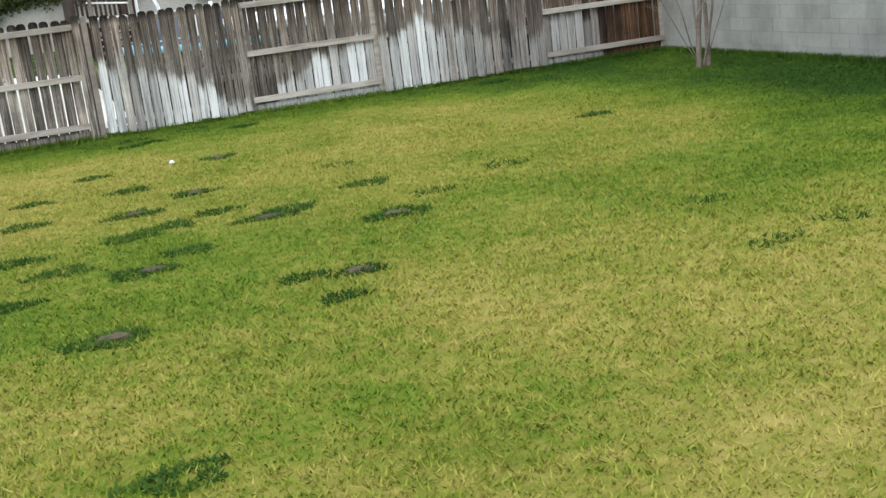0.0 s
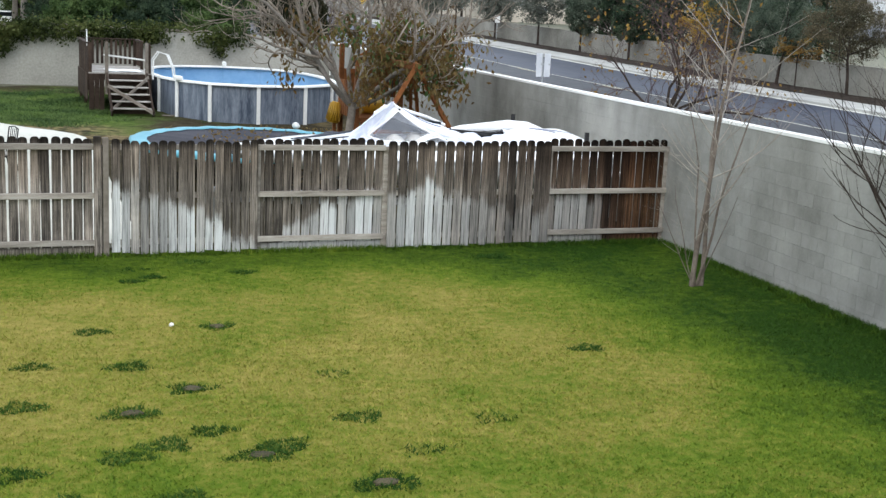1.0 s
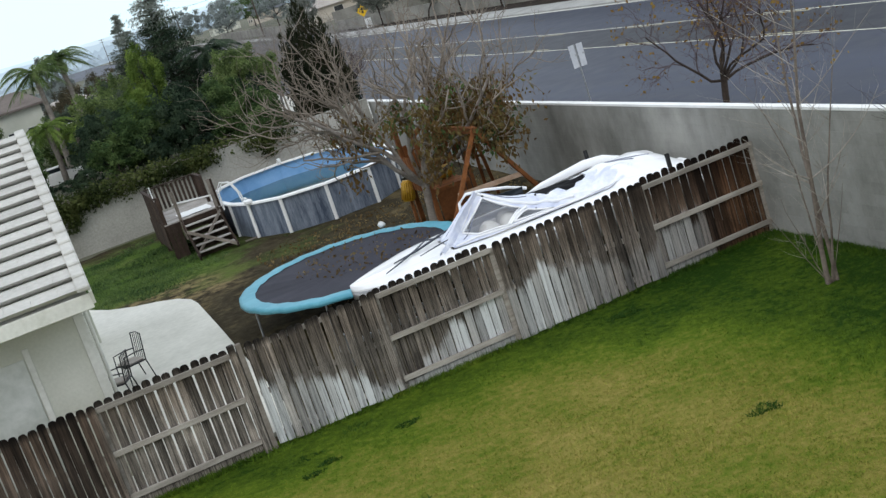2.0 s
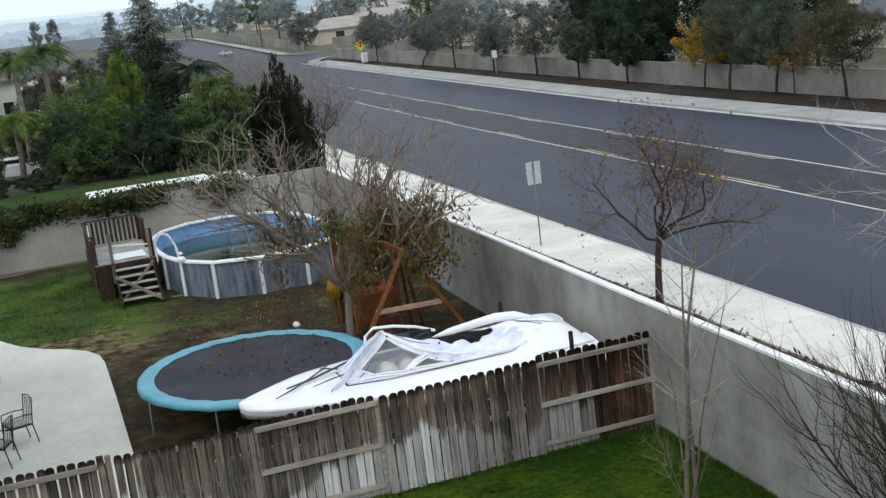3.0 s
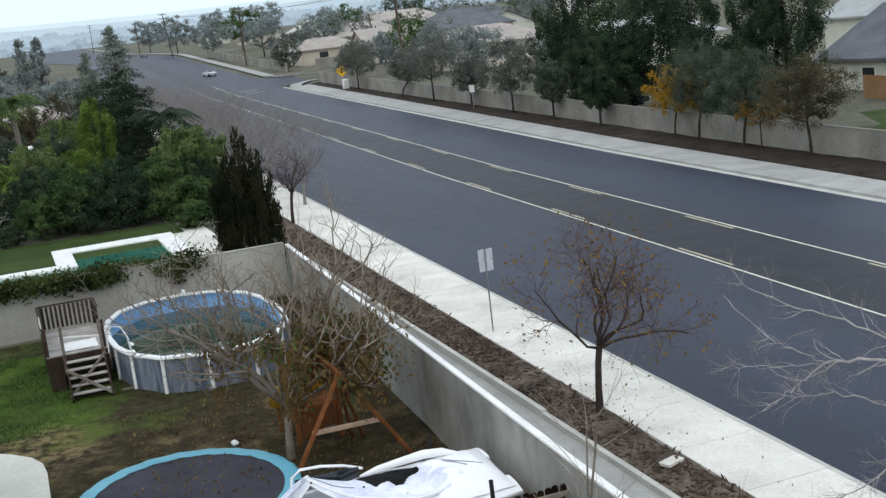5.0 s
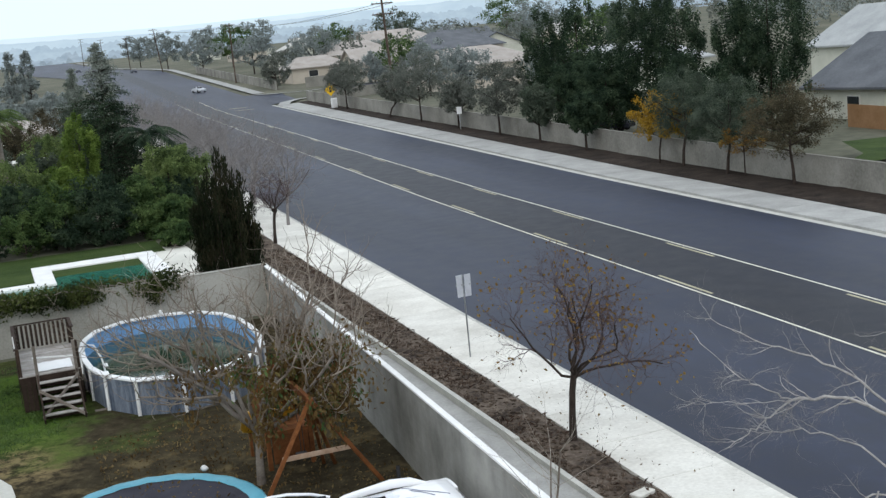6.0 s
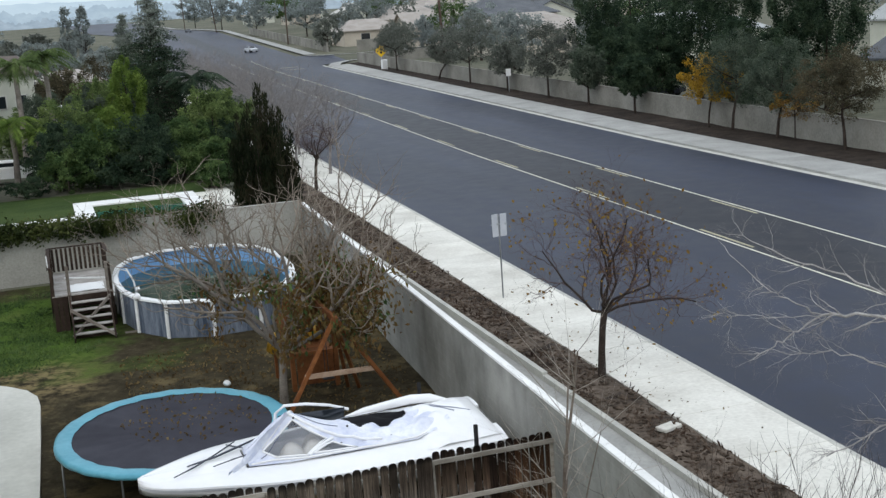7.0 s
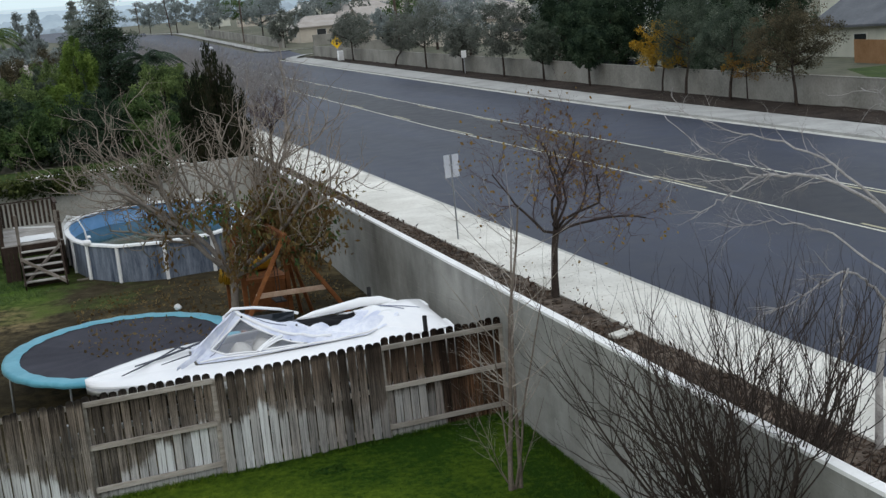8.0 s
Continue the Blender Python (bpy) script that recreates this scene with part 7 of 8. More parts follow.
def second_yard():
    """Lawn, pool and planting behind the garden wall."""
    zf = lambda x, y: land_z(x, y) + 0.05
    lawn2 = strip("back_lawn", lambda y: -20, lambda y: -0.2, zf, list(np.arange(36, 51.5, 1.0)), M_lawn2, rows=10)
    tagged(lawn2, "smooth green lawn behind the garden wall", "lawn", kind="structure")
    z = land_z(-5, 44) + 0.1
    root = thing("swimming_pool", "in-ground swimming pool with white coping and green water", "pool")
    ring = [(-6.3, 45.3), (-6.3, 40.6), (-13.5, 40.6), (-13.5, 33.5), (-1.85, 33.5), (-1.85, 45.3)]
    link_mesh("water", [(x, y, z - .06) for x, y in ring[::-1]], [tuple(range(len(ring)))], M_teal, root)
    for x0, x1, y0, y1 in ((-7.25, -6.3, 41.55, 46.9), (-6.3, -1.85, 45.3, 46.9), (-13.6, -6.3, 40.6, 41.55), (-1.85, -0.9, 33.5, 46.9)):
        part("coping", box(x0, x1, y0, y1, z - .12, z + .05, .02), M_cap, root)
    deck = link_mesh("pool_terrace", [(-.9, 36, z - .02), (1.0, 36, z - .02), (1.0, 48, z - .02), (-.9, 48, z - .02)], [(0, 1, 2, 3)], M_patio)
    tagged(deck, "pale paving beside the swimming pool", "terrace", kind="structure")

    # juniper against the corner of the wall
    rng = np.random.default_rng(5)
    jr = thing("juniper", "dark upright juniper shrub with spiky tops behind the wall", "shrub")
    pts, stems = [], []
    for k in range(70):
        a, q = rng.uniform(0, 6.28), rng.uniform(0, 1) ** .6
        bx, by = .55 + q * 1.3 * math.cos(a), 32.0 + q * 1.2 * math.sin(a)
        h = (6.5 - 2.6 * q ** 1.5) * rng.uniform(.72, 1.06)
        t = rng.uniform(0, 1, 330)
        dx, dy = (bx - .55) * .18, (by - 32) * .35
        r = .19 * (1 - t) ** .6 + .03
        pts.append(np.stack([bx + dx * t + rng.normal(size=330) * r, by + dy * t + rng.normal(size=330) * r, .6 + h * t], 1))
        stems.append((np.array([(bx * .3 + .6, by * .3 + 22.4, .5), (bx, by, .6 + h * .4), (bx + dx, by + dy, .6 + h)]), np.array([.05, .03, .008])))
    tagged(pipes("branchwork", stems, 4, M_bark_dark, jr), kind="stuff")
    leaves("foliage", np.concatenate(pts), .24, rng, M_leaf_juniper, jr, 4.5, -3.5)

    # planting at the end of the second yard
    g = lambda y: land_z(-6, y)
    rng = random.Random(31)
    for k, (x, y, h, w) in enumerate(((-15, 53, 6.0, 5), (-12.9, 53.5, 4.3, 4.0), (-7.5, 54, 4.2, 4.0), (-5.6, 53.2, 3.9, 4.2), (-2.8, 53.5, 4.0, 4.2), (-.4, 54.5, 3.6, 4), (-18.5, 52, 6.2, 5), (1.2, 51.4, 2.5, 2.9), (1.9, 55.5, 3.1, 3.2), (.6, 47.6, 1.5, 2.2))):
        leafy_tree("evergreen_shrub", "large dark evergreen shrub in a dense hedge row", (x, y, g(y)), h, w, (M_leaf_dark, M_leaf_green, M_leaf_dark, M_leaf_green)[k % 4], 200 + k, 13000, 120, .15, .12, clear=.02, group="hedge shrubs", tag="shrub")
    for k in range(9):
        x = -19 + 2.35 * k
        if k in (3, 4):
            leafy_tree("evergreen_shrub", "low dark shrub filling the foot of the hedge", (x, 51.6, g(52)), 1.35, 2.8, M_leaf_dark, 220 + k, 3000, 50, .13, .05, clear=.0, group="hedge shrubs", tag="shrub")
            continue
        leafy_tree("evergreen_shrub", "low dark shrub filling the foot of the hedge", (x, 52.2 - .1 * (k % 3), g(52)), 2.3 + .4 * (k % 2), 3.4, (M_leaf_dark, M_leaf_dark, M_leaf_green)[k % 3], 220 + k, 5000, 70, .15, .06, clear=.0, group="hedge shrubs", tag="shrub")
    for k, (x, y, h, w, m) in enumerate(((-9.6, 64.5, 4.4, 3.6, M_leaf_mid), (-7.0, 58, 5.4, 4.0, M_leaf_mid), (-4.7, 58, 4.6, 3.4, M_leaf_bright), (1.9, 57, 5.2, 4.4, M_leaf_mid), (3.6, 60, 4.6, 3.4, M_leaf_mid), (-14.5, 63, 6.0, 4.5, M_leaf_mid), (-2.5, 67, 7.6, 2.7, M_leaf_bright), (-4.6, 72, 5.6, 4.0, M_leaf_mid), (-6.0, 98, 6.0, 5.4, M_leaf_brown), (-1.5, 112, 6.4, 6.0, M_leaf_brown),
                                         (-5.6, 70, 5.2, 3.6, M_leaf_olive), (4.4, 70, 4.4, 3.6, M_leaf_olive), (-8.4, 84, 4.6, 4.2, M_leaf_olive), (-2.6, 96, 4.8, 4.6, M_leaf_mid), (-6.5, 104, 5.2, 5.0, M_leaf_brown))):
        leafy_tree("garden_tree", "rounded green garden tree above the hedge", (x, y, g(y)), h, w, m, 240 + k, 12000, 90, .15, .14, clear=.12, group="garden trees")
    conifer("tall dark conifer with drooping branches and a pale feathery top", (0.0, 72, g(72)), 12.0, 8.4, 61, M_leaf_dark, 34, .17, tip=M_leaf_silver)
    conifer("smaller conifer with a pale open top", (-0.8, 88, g(88)), 10.3, 5.4, 62, M_leaf_olive, 24, .19, tip=M_leaf_silver)
    palm("feathery green palm above the garden trees", (-9.5, 60, g(60)), 7.3, 71, 24, 2.3, M_leaf_palm)
    palm("feathery green palm above the garden trees", (-7.7, 62, g(62)), 7.7, 72, 24, 2.1, M_leaf_palm)
    palm("yellow-green palm among shrubs", (-10.1, 57, g(57)), 3.9, 73, 22, 2.0, M_leaf_bright)
    palm("yellow-green palm among shrubs", (-8.6, 56.5, g(57)), 3.2, 76, 20, 1.7, M_leaf_bright)
    palm("dark palm with arching fronds beside the conifer", (2.4, 68, g(68)), 5.2, 74, 20, 2.7, M_leaf_dark)
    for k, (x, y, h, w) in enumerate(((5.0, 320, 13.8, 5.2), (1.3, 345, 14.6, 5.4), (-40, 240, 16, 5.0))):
        leafy_tree("cypress", "distant narrow grey-green cypress", (x, y, land_z(x, y)), h, w, M_leaf_hazed_grey if k < 2 else M_leaf_olive, 260 + k, 3200, 70, .55, .2, clear=.02, group="cypresses", shape="spindle")


second_yard()


# ---- far side of the street ----
def far_side():
    root = thing("wall_far", "low beige block wall along the far side of the street", "wall", kind="structure")
    ys = np.arange(-30, 196, 6.1)
    for k, y0 in enumerate(ys):
        y1 = y0 + 6.08
        t0 = 1.78
        verts = []
        for yy in (y0, y1):
            x = far_wall_x(yy)
            b = street_z(yy)
            verts += [(x, yy, b - .3), (x, yy, b + t0), (x + .2, yy, b + t0), (x + .2, yy, b - .3)]
        link_mesh("wall_panel", verts, [(0, 1, 5, 4), (1, 2, 6, 5), (2, 3, 7, 6), (0, 3, 2, 1), (4, 5, 6, 7)], M_far_wall, root)
        bm = bmesh.new()
        add_box(bm, -.03, .23, 0, 6.06, 0, .06, .01)
        d = Vector((far_wall_x(y1) - far_wall_x(y0), y1 - y0, street_z(y1) - street_z(y0)))
        bmesh.ops.transform(bm, matrix=Matrix.Translation((far_wall_x(y0), y0, street_z(y0) + t0)) @ d.to_track_quat("Y", "Z").to_matrix().to_4x4(), verts=bm.verts)
        part("coping", bm, M_far_wall, root)
    # trees in front of the wall
    fx = lambda y, d: far_wall_x(y) - d
    olive, grey = "round olive-green street tree before the far wall", "grey-green street tree before the far wall"
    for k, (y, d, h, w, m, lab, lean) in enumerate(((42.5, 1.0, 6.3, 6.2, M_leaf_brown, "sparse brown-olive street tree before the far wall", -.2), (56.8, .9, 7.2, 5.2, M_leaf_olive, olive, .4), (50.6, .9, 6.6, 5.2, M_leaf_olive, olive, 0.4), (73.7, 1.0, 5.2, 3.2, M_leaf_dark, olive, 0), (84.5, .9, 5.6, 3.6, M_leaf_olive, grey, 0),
                                                    (95.5, .9, 7.8, 6.6, M_leaf_hazed_ash, grey, 0), (109, .9, 6.0, 5.0, M_leaf_hazed_ash, grey, 0), (124, .9, 9.0, 7.6, M_leaf_hazed_ash, grey, 0), (137, 1.6, 7.0, 6.0, M_leaf_hazed_ash, grey, 1.5),
                                                    (165, .9, 7.6, 7.5, M_leaf_hazed_ash, grey, 0), (186, -4.5, 7.6, 7.0, M_leaf_hazed_ash, "grey-green tree behind the far wall", 0))):
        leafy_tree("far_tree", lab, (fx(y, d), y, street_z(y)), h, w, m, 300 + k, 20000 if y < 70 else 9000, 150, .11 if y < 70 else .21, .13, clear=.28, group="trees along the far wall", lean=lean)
    leafy_tree("yellow_tree", "small tree with bright yellow autumn leaves", (fx(60.3, 1.0), 60.3, street_z(60.3)), 5.7, 4.6, M_leaf_yellow, 320, 13000, 120, .13, .09, clear=.30, lean=.3)
    leafy_tree("amber_shrub", "sparse amber and brown shrub under the trees", (fx(48.5, .8), 48.5, street_z(48.5)), 3.6, 3.4, M_leaf_amber, 321, 2200, 40, .12, .06, clear=.4, tag="shrub")
    # tall dark trees behind the wall
    for k, (x, y, h, w) in enumerate(((48.6, 98, 12.6, 6.0), (50.6, 94, 13.6, 6.4), (50, 86, 9.6, 7), (50.2, 79.5, 15.6, 6.6), (51.6, 76.5, 13.2, 6.0), (48, 70, 7.6, 6.4), (52.2, 63.5, 15.8, 7.2), (50.6, 65, 12.0, 5.6), (47, 89, 7.6, 7), (46.5, 81, 7.4, 6.5), (47.5, 64, 6.6, 6))):
        leafy_tree("dark_pine", "tall dense dark pine behind the far wall", (x, y, street_z(y)), h, w, M_leaf_dark, 340 + k, 22000, 130, .19, .22, clear=.03, group="pines behind the far wall")
    for k, (x, y, h, w, m) in enumerate(((60, 120, 8, 8, M_leaf_hazed_grey), (66, 128, 9, 8, M_leaf_green), (58, 145, 9, 9, M_leaf_hazed_grey), (64, 175, 10, 9, M_leaf_hazed_grey), (70, 205, 11, 10, M_leaf_green), (95, 160, 13, 12, M_leaf_olive), (110, 200, 14, 12, M_leaf_green),
                                         (78, 300, 13, 14, M_leaf_hazed_grey), (90, 320, 13, 14, M_leaf_green), (70, 340, 12, 14, M_leaf_hazed_grey), (62, 380, 13, 14, M_leaf_hazed_grey), (80, 420, 15, 16, M_leaf_green), (64, 470, 15, 16, M_leaf_hazed_grey), (90, 520, 16, 18, M_leaf_hazed_grey), (70, 600, 16, 20, M_leaf_hazed_grey),
                                         (130, 380, 16, 18, M_leaf_olive), (160, 330, 16, 18, M_leaf_hazed_grey), (190, 420, 18, 22, M_leaf_green), (150, 260, 14, 14, M_leaf_olive), (120, 560, 18, 22, M_leaf_hazed_grey))):
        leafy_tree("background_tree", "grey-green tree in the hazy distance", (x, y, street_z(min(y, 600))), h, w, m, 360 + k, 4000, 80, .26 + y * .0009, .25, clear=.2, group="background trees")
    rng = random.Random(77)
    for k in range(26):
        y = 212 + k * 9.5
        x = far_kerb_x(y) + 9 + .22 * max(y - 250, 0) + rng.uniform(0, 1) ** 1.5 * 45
        leafy_tree("background_tree", "grey-green tree in the hazy distance", (x, y, street_z(y)), rng.uniform(5, 8.5), rng.uniform(6, 10), (M_leaf_hazed_grey, M_leaf_hazed_ash, M_leaf_hazed_grey)[k % 3], 500 + k, 3000, 60, .25 + y * .0008, .2, clear=.06, group="background trees")
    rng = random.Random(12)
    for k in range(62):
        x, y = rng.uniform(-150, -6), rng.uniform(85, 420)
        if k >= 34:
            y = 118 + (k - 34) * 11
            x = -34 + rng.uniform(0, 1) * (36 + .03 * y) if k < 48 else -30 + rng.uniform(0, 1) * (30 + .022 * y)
        leafy_tree("background_tree", "grey-green tree in the hazy distance", (x, y, land_z(x, y)), rng.uniform(5, 9) if k < 34 else rng.uniform(3.5, 6.5), rng.uniform(6, 11), (M_leaf_hazed_grey, M_leaf_hazed_ash, M_leaf_hazed_grey)[k % 3], 400 + k, 2600, 60, .28 + y * .0010, .22, clear=.12, group="background trees")


far_side()


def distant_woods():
    """Trees too far to count, in one piece."""
    rng = np.random.default_rng(50)
    for name, m, seed in (("distant_woods", M_leaf_hazed_grey, 1), ("distant_woods", M_leaf_hazed_ash, 2), ("distant_woods", M_leaf_hazed_grey, 3)):
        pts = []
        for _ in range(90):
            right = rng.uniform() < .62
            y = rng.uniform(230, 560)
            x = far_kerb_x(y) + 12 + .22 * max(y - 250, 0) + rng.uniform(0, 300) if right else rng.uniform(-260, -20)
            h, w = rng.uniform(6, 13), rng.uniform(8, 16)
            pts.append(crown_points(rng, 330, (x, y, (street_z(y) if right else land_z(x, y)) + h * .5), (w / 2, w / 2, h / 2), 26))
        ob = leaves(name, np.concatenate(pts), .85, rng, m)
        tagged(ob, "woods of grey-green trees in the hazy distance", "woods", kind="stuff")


distant_woods()


def house(label, x0, x1, y0, y1, z, wall_h, roof_h, axis, m_wall, m_roof, windows=(), name="house", hip=0.0):
    """A house with a gabled or hipped roof that overhangs; windows as (side, position, sill, width, height)."""
    root = thing(name, label, "house", group="houses")
    part("wall", box(x0, x1, y0, y1, z - .5, z + wall_h, .03), m_wall, root)
    o = .6
    bm = bmesh.new()
    zt = z + wall_h - .12
    if axis == "y":
        xm = (x0 + x1) / 2
        prof = [(x0 - o, zt), (xm, zt + roof_h), (x1 + o, zt), (x1 + o, zt - .22), (xm, zt + roof_h - .26), (x0 - o, zt - .22)]
        ends = [[bm.verts.new((x, y, q)) for x, q in prof] for y in (y0 - o, y1 + o)]
    else:
        ym = (y0 + y1) / 2
        prof = [(y0 - o, zt), (ym, zt + roof_h), (y1 + o, zt), (y1 + o, zt - .22), (ym, zt + roof_h - .26), (y0 - o, zt - .22)]
        ends = [[bm.verts.new((x, y, q)) for y, q in prof] for x in (x0 - o, x1 + o)]
    for e, sgn in ((ends[0], 1), (ends[1], -1)):
        for v in (e[1], e[4]):
            v.co += Vector((0, hip * sgn, 0) if axis == "y" else (hip * sgn, 0, 0))
    n = len(prof)
    for k in range(n):
        bm.faces.new((ends[0][k], ends[0][(k + 1) % n], ends[1][(k + 1) % n], ends[1][k]))
    for e in ends:
        if hip:
            bm.faces.new((e[0], e[1], e[2]))
            bm.faces.new((e[5], e[4], e[3]))
            bm.faces.new((e[0], e[2], e[3], e[5]))
        else:
            bm.faces.new((e[0], e[1], e[4], e[5]))
            bm.faces.new((e[1], e[2], e[3], e[4]))
    bmesh.ops.recalc_face_normals(bm, faces=bm.faces[:])
    part("roof", bm, m_roof, root)
    for e in (0, 1) if not hip else ():
        bm = bmesh.new()
        if axis == "y":
            y = (y0, y1)[e]
            bm.faces.new([bm.verts.new(c) for c in ((x0, y, zt), (x1, y, zt), ((x0 + x1) / 2, y, zt + roof_h * (x1 - x0) / (x1 - x0 + 2 * o)))])
        else:
            x = (x0, x1)[e]
            bm.faces.new([bm.verts.new(c) for c in ((x, y0, zt), (x, y1, zt), (x, (y0 + y1) / 2, zt + roof_h * (y1 - y0) / (y1 - y0 + 2 * o)))])
        part("gable", bm, m_wall, root)
    for side, pos, sill, w, h in windows:
        if side == "x":
            fr = part("window", box(x0 - .06, x0 + .02, pos, pos + w, z + sill, z + sill + h, .02), M_trim, root)
            part("pane", box(x0 - .075, x0 - .055, pos + .1, pos + w - .1, z + sill + .1, z + sill + h - .1, .004), M_glass, fr)
        else:
            fr = part("window", box(pos, pos + w, y0 - .06, y0 + .02, z + sill, z + sill + h, .02), M_trim, root)
            part("pane", box(pos + .1, pos + w - .1, y0 - .075, y0 - .055, z + sill + .1, z + sill + h - .1, .004), M_glass, fr)
    return root


def houses():
    house("grey-roofed pale stucco house behind the far wall", 66, 82, 58, 76.5, street_z(68), 3.1, 4.6, "y", M_stucco, M_roof_far, (("x", 69.2, .7, 1.8, 1.5), ("x", 61, .9, 2.0, 1.5)))
    house("pale stucco house with a light grey roof", 88, 104, 82, 104, street_z(90), 5.5, 4.5, "y", M_stucco, M_roof_pale, (("x", 86, 3.4, 2, 1.4),))
    house("pale stucco house with a low grey roof behind the pines", 74, 92, 132, 152, street_z(140), 3.8, 3.0, "x", M_stucco, M_roof_pale, (("x", 137, 1.0, 2.4, 1.6), ("x", 145, 1.0, 2.4, 1.6)), hip=3)
    house("tan stucco house with a low hipped tan roof", 68.5, 88, 180, 200, street_z(190), 4.2, 3.2, "x", M_stucco_dark, M_roof_tan, (("x", 186, 1.2, 2.4, 1.6), ("x", 194, 1.2, 2.4, 1.6), ("y", 72, 1.2, 2.4, 1.6), ("y", 80, 1.2, 2.4, 1.6)), hip=6)
    house("slate-roofed house among trees", 92, 112, 250, 272, street_z(250), 5.4, 4.2, "x", M_stucco_dark, M_roof_far, (("x", 258, 1.2, 2.4, 1.6), ("y", 98, 1.2, 2.4, 1.6)), hip=6)
    house("beige house with a hipped tan roof by the side street", 80, 98, 292, 312, street_z(300), 4.6, 3.6, "x", M_stucco_dark, M_roof_tan, (("x", 298, 1.2, 2.6, 1.8),), hip=5)
    house("beige house with a hipped tan roof by the side street", 62, 76, 262, 276, street_z(266), 3.6, 2.6, "x", M_stucco_dark, M_roof_tan, (("x", 266, 1.2, 2.4, 1.6), ("y", 66, 1.2, 2.4, 1.6)), hip=4)
    house("beige house with a hipped tan roof by the side street", 104, 126, 330, 352, street_z(340), 5.5, 4.0, "x", M_stucco_dark, M_roof_tan, (("x", 336, 1.2, 2.6, 1.8),), hip=6)
    rng = random.Random(40)
    for k in range(16):
        y = 240 + k * 26
        x = far_kerb_x(y) + 26 + (k * 37) % 90
        house("distant stucco house with a pitched roof among trees", x, x + 15, y, y + 12, street_z(y), 4.2, 3.6, "xy"[k % 2], (M_stucco_dark, M_stucco)[k % 2], (M_roof_tan, M_roof_far, M_tile)[k % 3], (("x", y + 3, 1.2, 2.2, 1.5), ("x", y + 7.5, 1.2, 2.2, 1.5)))
    for k in range(10):
        y = 150 + k * 34
        x = -30 - (k * 53) % 110
        house("distant stucco house with a pitched roof among trees", x, x + 15, y, y + 12, land_z(x, y), 4.2, 3.6, "xy"[k % 2], (M_stucco_dark, M_stucco)[k % 2], (M_roof_tan, M_roof_far, M_tile)[k % 3], (("y", x + 3, 1.2, 2.2, 1.5), ("y", x + 9, 1.2, 2.2, 1.5)))
    # beyond the hedge of the second yard
    house("two-storey pale grey house beyond the garden trees", -28, -13.4, 92, 106, land_z(-20, 95), 7.0, 2.6, "x", M_house_grey, M_roof_pale, (("y", -18.5, 4.2, 1.8, 1.4), ("y", -15.6, 4.2, 1.2, 1.4)))
    house("low beige house with a brown roof beyond the palms", -13.2, -8.6, 110, 122, land_z(-10, 112), 5.4, 1.8, "x", M_stucco, M_roof_brown, (("y", -12.6, 1.8, 1.2, 1.4), ("y", -10.6, 1.8, 1.2, 1.4)), hip=2)
    house("low house with a tan roof far behind trees", -9, -1, 128, 140, land_z(-4, 130), 3.4, 1.4, "x", M_stucco, M_roof_tan, (("y", -6, 1.0, 2.4, 1.6),), hip=3)
    house("low tan house with a brown roof far behind trees", -34, -14, 175, 195, land_z(-20, 180), 4.2, 3.2, "x", M_stucco_dark, M_roof_tan, (("y", -26, 1.0, 2.4, 1.6),))
    po = thing("garden_pergola", "white garden porch roof carried on dark posts", "pergola")
    pz = land_z(-5, 88)
    part("porch_roof", box(-8.2, -3.4, 86, 90, pz + 2.7, pz + 2.95, .03), M_trim, po)
    part("rear_wall", box(-8.0, -3.6, 89.8, 90, pz, pz + 2.7, .02), M_stucco, po)
    for x in (-7.9, -6.9, -5.9, -4.9, -3.7):
        part("post", box(x - .12, x + .12, 86.1, 86.34, pz - .1, pz + 2.7, .01), M_pole, po)
    # board fence and lawn of the grey-roofed house
    f = thing("board_fence", "orange-brown board fence beside the grey-roofed house", "fence")
    for k in range(36):
        y = 50.5 + k * .42
        part("board", box(60.5 + .03 * k, 60.53 + .03 * k, y, y + .40, street_z(y), street_z(y) + 2.0, .004), M_board, f)
    lw = link_mesh("far_lawn", [(far_wall_x(40) + .5, 40, street_z(40) + 1.15), (58, 40, street_z(44) + 1.15), (53, 49, street_z(50) + 1.1), (48.5, 50.5, street_z(50) + 1.1), (44.5, 43.5, street_z(44) + 1.15)], [(0, 1, 2, 3, 4)], M_lawn2)
    tagged(lw, "clipped green lawn behind the far wall", "lawn", kind="structure")


houses()


def utility_pole(x, y, h, lean, arms=2):
    z = street_z(min(y, 900))
    root = thing("utility_pole", "dark wooden utility pole with crossarms", "pole", group="utility poles")
    pipes("pole", [([(x, y, z - .2), (x + lean * .5, y, z + h * .5), (x + lean, y, z + h)], [.22, .19, .15])], 8, M_pole, root)
    for k in range(arms):
        part("crossarm", beam((x + lean - 1.6, y, z + h - .5 - 1.5 * k), (x + lean + 1.6, y, z + h - .5 - 1.5 * k), .14, .16), M_pole, root)
        for d in (-1.4, -.7, .7, 1.4):
            pipes("insulator", [([(x + lean + d, y, z + h - .42 - 1.5 * k), (x + lean + d, y, z + h - .2 - 1.5 * k)], [.06, .04])], 6, M_steel, root)


for px, py, ph, pl in ((46.4, 142.4, 16, -.5), (56, 300, 15.5, 0), (57.4, 440, 16, -1.6), (60, 560, 15, -.4), (58, 660, 16, 0), (56, 760, 17, 0)):
    utility_pole(px, py, ph, pl)


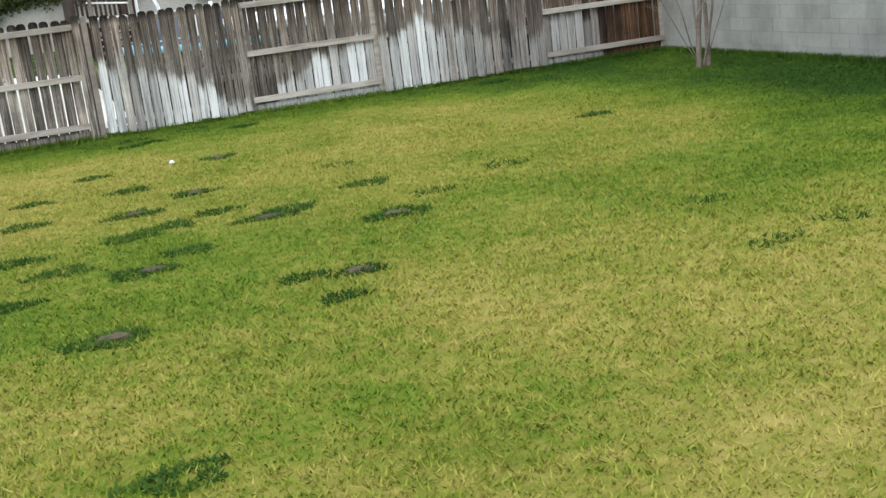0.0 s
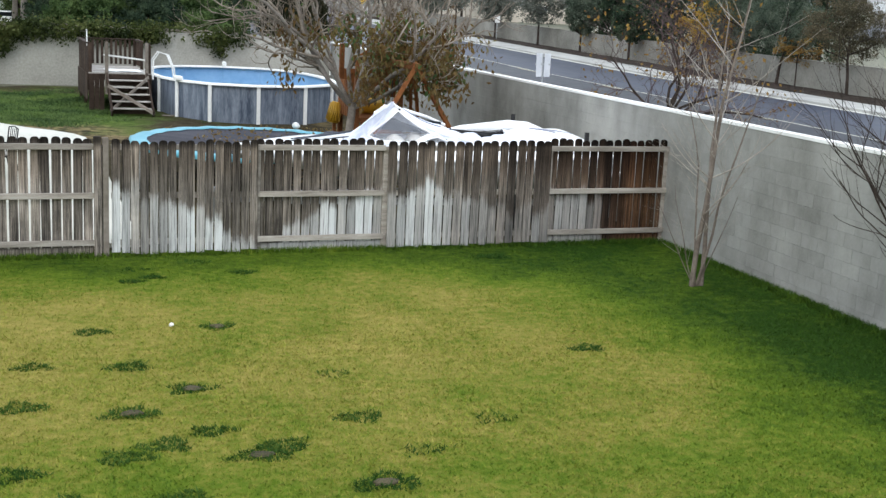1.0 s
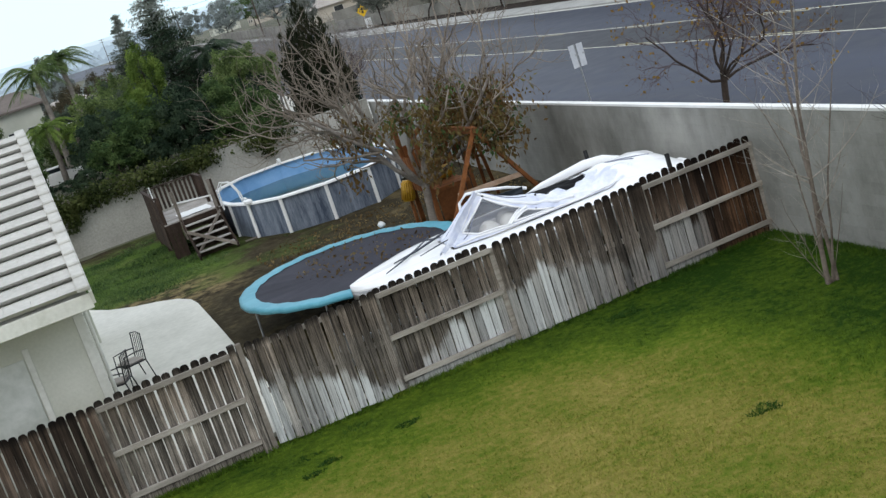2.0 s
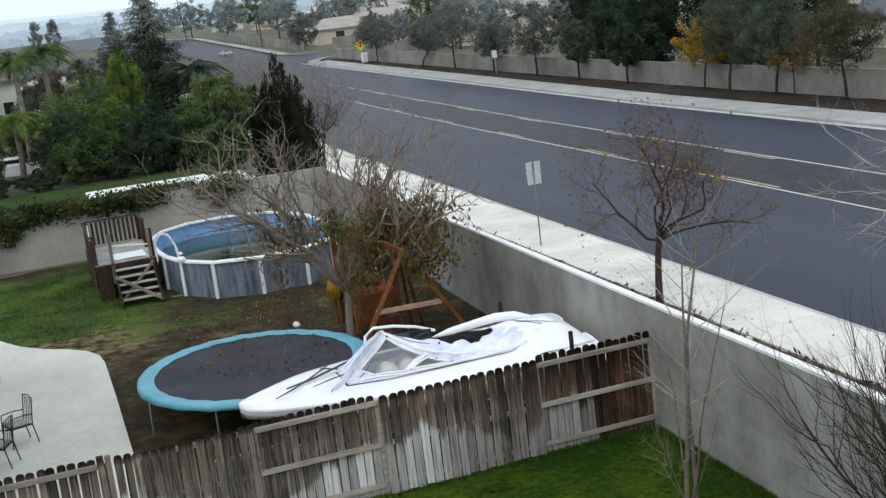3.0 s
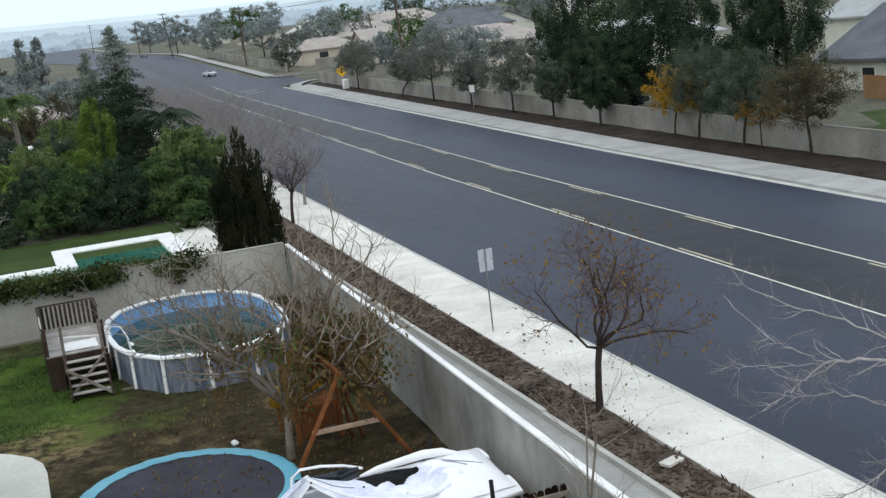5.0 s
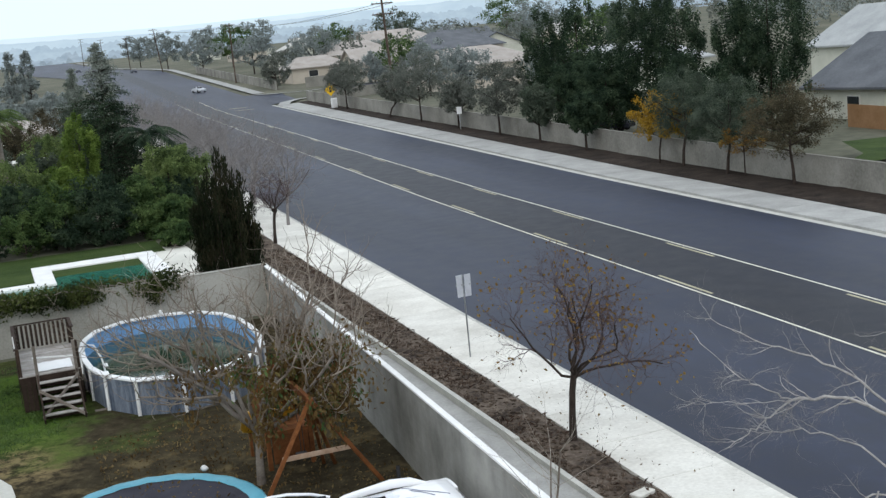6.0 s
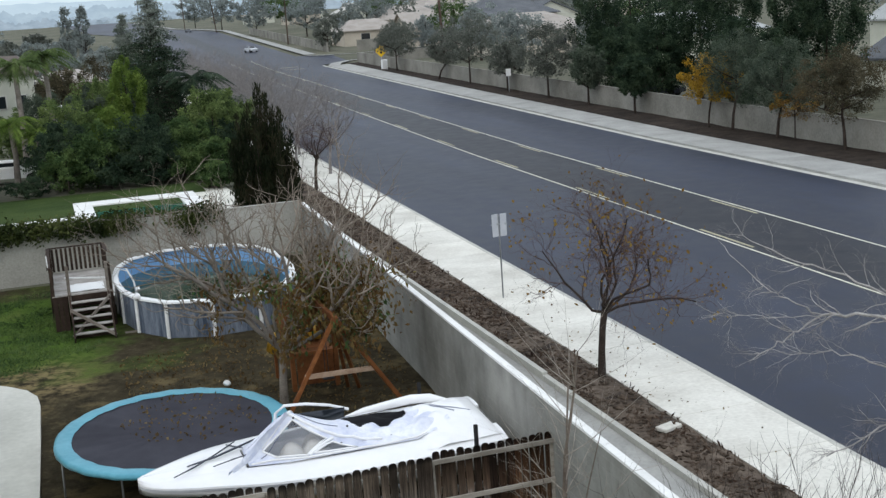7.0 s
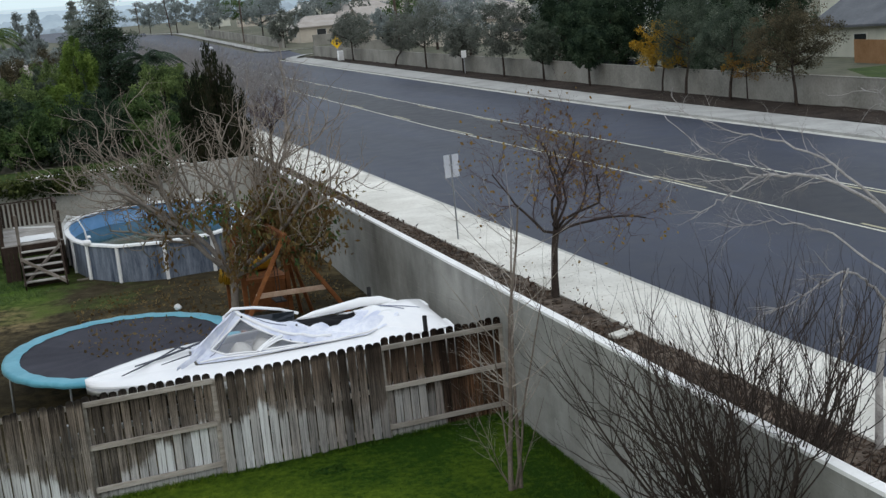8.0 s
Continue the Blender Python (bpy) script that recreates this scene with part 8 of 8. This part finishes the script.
def wires():
    root = thing("overhead_wires", "thin sagging wires between the utility poles", "wires")
    pts = [(45.9, 142.4, street_z(142) + 15.4), (56, 300, street_z(300) + 14.9), (55.8, 440, street_z(440) + 15.4)]
    for a, b in zip(pts[:-1], pts[1:]):
        for d in (-1.2, 1.2):
            s = np.linspace(0, 1, 14)
            p = np.array(a) + (np.array(b) - np.array(a)) * s[:, None]
            p[:, 2] -= 2.5 * 4 * s * (1 - s) * .5
            p[:, 0] += d
            pipes("wire", [(p, np.full(14, .03))], 4, M_black, root)


wires()


def road_sign():
    x, y = 6.45, 19.3
    z = street_z(y)
    root = thing("street_sign", "back of a double metal street sign on a thin post", "sign")
    pipes("post", [([(x, y, z - .1), (x, y, z + 1.6), (x - .02, y, z + 3.0)], [.028] * 3)], 6, M_steel, root)
    for dx, tilt in ((-.15, -.02), (.15, .02)):
        bm = bmesh.new()
        add_box(bm, -.135, .135, -.006, .006, -.40, .40, .004)
        bmesh.ops.transform(bm, matrix=Matrix.Translation((x + dx, y - .03, z + 2.62)) @ Matrix.Rotation(radians(12), 4, "Z") @ Matrix.Rotation(tilt, 4, "Y"), verts=bm.verts)
        part("plate", bm, M_sign, root, "plain grey-white back of the plate")
    part("bracket", box(x - .3, x + .3, y - .025, y - .01, z + 2.62, z + 2.68, .003), M_steel, root)


road_sign()


def small_signs():
    def sign(label, x, y, h, w, ph, material, diamond=False):
        z = street_z(y)
        r = thing("roadside_sign", label, "sign")
        pipes("post", [([(x, y, z - .1), (x, y, z + h)], [.05, .05])], 6, M_steel, r)
        bm = bmesh.new()
        add_box(bm, -w / 2, w / 2, -.02, .02, -ph / 2, ph / 2, .01)
        m = Matrix.Translation((x, y - .06, z + h - ph / 2 + .1))
        if diamond:
            m = m @ Matrix.Rotation(radians(45), 4, "Y")
        bmesh.ops.transform(bm, matrix=m, verts=bm.verts)
        p = part("plate", bm, material, r)
        if diamond:
            for dx, dz in ((0, .25), (0, -.25)):
                b2 = bmesh.new()
                bmesh.ops.create_circle(b2, cap_ends=True, segments=14, radius=.2)
                bmesh.ops.transform(b2, matrix=Matrix.Translation((x + dx, y - .095, z + h - ph / 2 + .1 + dz)) @ Matrix.Rotation(radians(90), 4, "X"), verts=b2.verts)
                part("symbol", b2, M_black, p)
    sign("yellow diamond warning sign at the street corner", far_wall_x(173) - 1.6, 173, 3.6, 1.5, 1.5, M_sign_yellow, True)
    sign("small white notice on a post before the far wall", far_wall_x(107) - 1.4, 107, 2.5, .6, .8, M_white)
    r = thing("utility_box", "white utility cabinet at the street corner", "cabinet")
    x = far_wall_x(171) - 1.5
    part("cabinet", box(x - .45, x + .45, 171, 171.8, street_z(171), street_z(171) + 1.6, .05), M_white, r)
    r = thing("concrete_lid", "pale concrete meter lid lying in the planting strip", "lid")
    bm = box(-.30, .30, -.17, .17, 0, .10, .02)
    bmesh.ops.transform(bm, matrix=Matrix.Translation((5.0, 4.9, street_z(4.9) + .03)) @ Matrix.Rotation(radians(20), 4, "Z"), verts=bm.verts)
    part("lid", bm, M_concrete, r)
    wlk = thing("corner_wall", "low beige garden wall beyond the side street", "wall", kind="structure")
    part("wall_body", box(60, 110, 243, 243.4, street_z(243) - .5, street_z(243) + 2.3, .03), M_far_wall, wlk)
    part("wall_body", beam((far_wall_x(196) + .1, 195.8, street_z(196) + .7), (120, 214, street_z(214) + 1.6), .2, 2.0), M_far_wall, wlk)
    part("wall_body", beam((54, 246, street_z(246) + .9), (63, 400, street_z(400) + .9), .3, 2.2), M_far_wall, wlk)


small_signs()


def car(label, x, y, z, turn, paint, group="cars"):
    root = thing("car", label, "car", group=group, at=(x, y, z))
    root.rotation_euler = (0, 0, radians(turn))
    bm = bmesh.new()
    prof = [(-2.2, .35), (-2.25, .75), (-1.5, .92), (-.9, 1.0), (-.35, 1.42), (.95, 1.42), (1.6, 1.0), (2.2, .92), (2.25, .4)]
    rows = []
    for sx, w in ((-1, .86), (-.8, .9), (.8, .9), (1, .86)):
        rows.append([bm.verts.new((sx * w * (1 if q < 1.1 else .84), p, q)) for p, q in prof])
    for a, b in zip(rows[:-1], rows[1:]):
        for k in range(len(prof)):
            bm.faces.new((a[k], a[(k + 1) % len(prof)], b[(k + 1) % len(prof)], b[k]))
    bm.faces.new(rows[0])
    bm.faces.new(rows[-1][::-1])
    bmesh.ops.recalc_face_normals(bm, faces=bm.faces[:])
    part("body", bm, paint, root)
    part("windscreen", beam((0, -.93, 1.03), (0, -.40, 1.40), 1.4, .02), M_glass, root)
    part("rear_window", beam((0, 1.58, 1.05), (0, 1.0, 1.40), 1.4, .02), M_glass, root)
    for sx in (-1, 1):
        part("side_window", box(sx * .80 - .02, sx * .80 + .02, -.5, 1.1, 1.03, 1.36, .005), M_glass, root)
        for p in (-1.4, 1.4):
            b2 = bmesh.new()
            bmesh.ops.create_cone(b2, segments=18, radius1=.33, radius2=.33, depth=.22, cap_ends=True)
            bmesh.ops.transform(b2, matrix=Matrix.Translation((sx * .82, p, .33)) @ Matrix.Rotation(radians(90), 4, "Y"), verts=b2.verts)
            part("wheel", b2, M_rubber, root)


car("silver saloon car driving on the street", 40.9, 270.5, street_z(270.5) - .1, 14, M_car)
car("dark car farther along the street", 50.5, 470, street_z(470) - .1, 4, M_car_dark)
car("dark car farther along the street", 41.0, 560, street_z(560) - .1, 4, M_car_dark)
car("dark car farther along the street", 43.0, 640, street_z(640) - .1, 4, M_car_dark)
car("dark parked car behind the far wall", 47.2, 82, street_z(82) + .45, 40, M_car_dark)
car("white parked car half hidden by the hedge", -10.5, 60.0, land_z(-10, 60) + .02, 80, M_white)
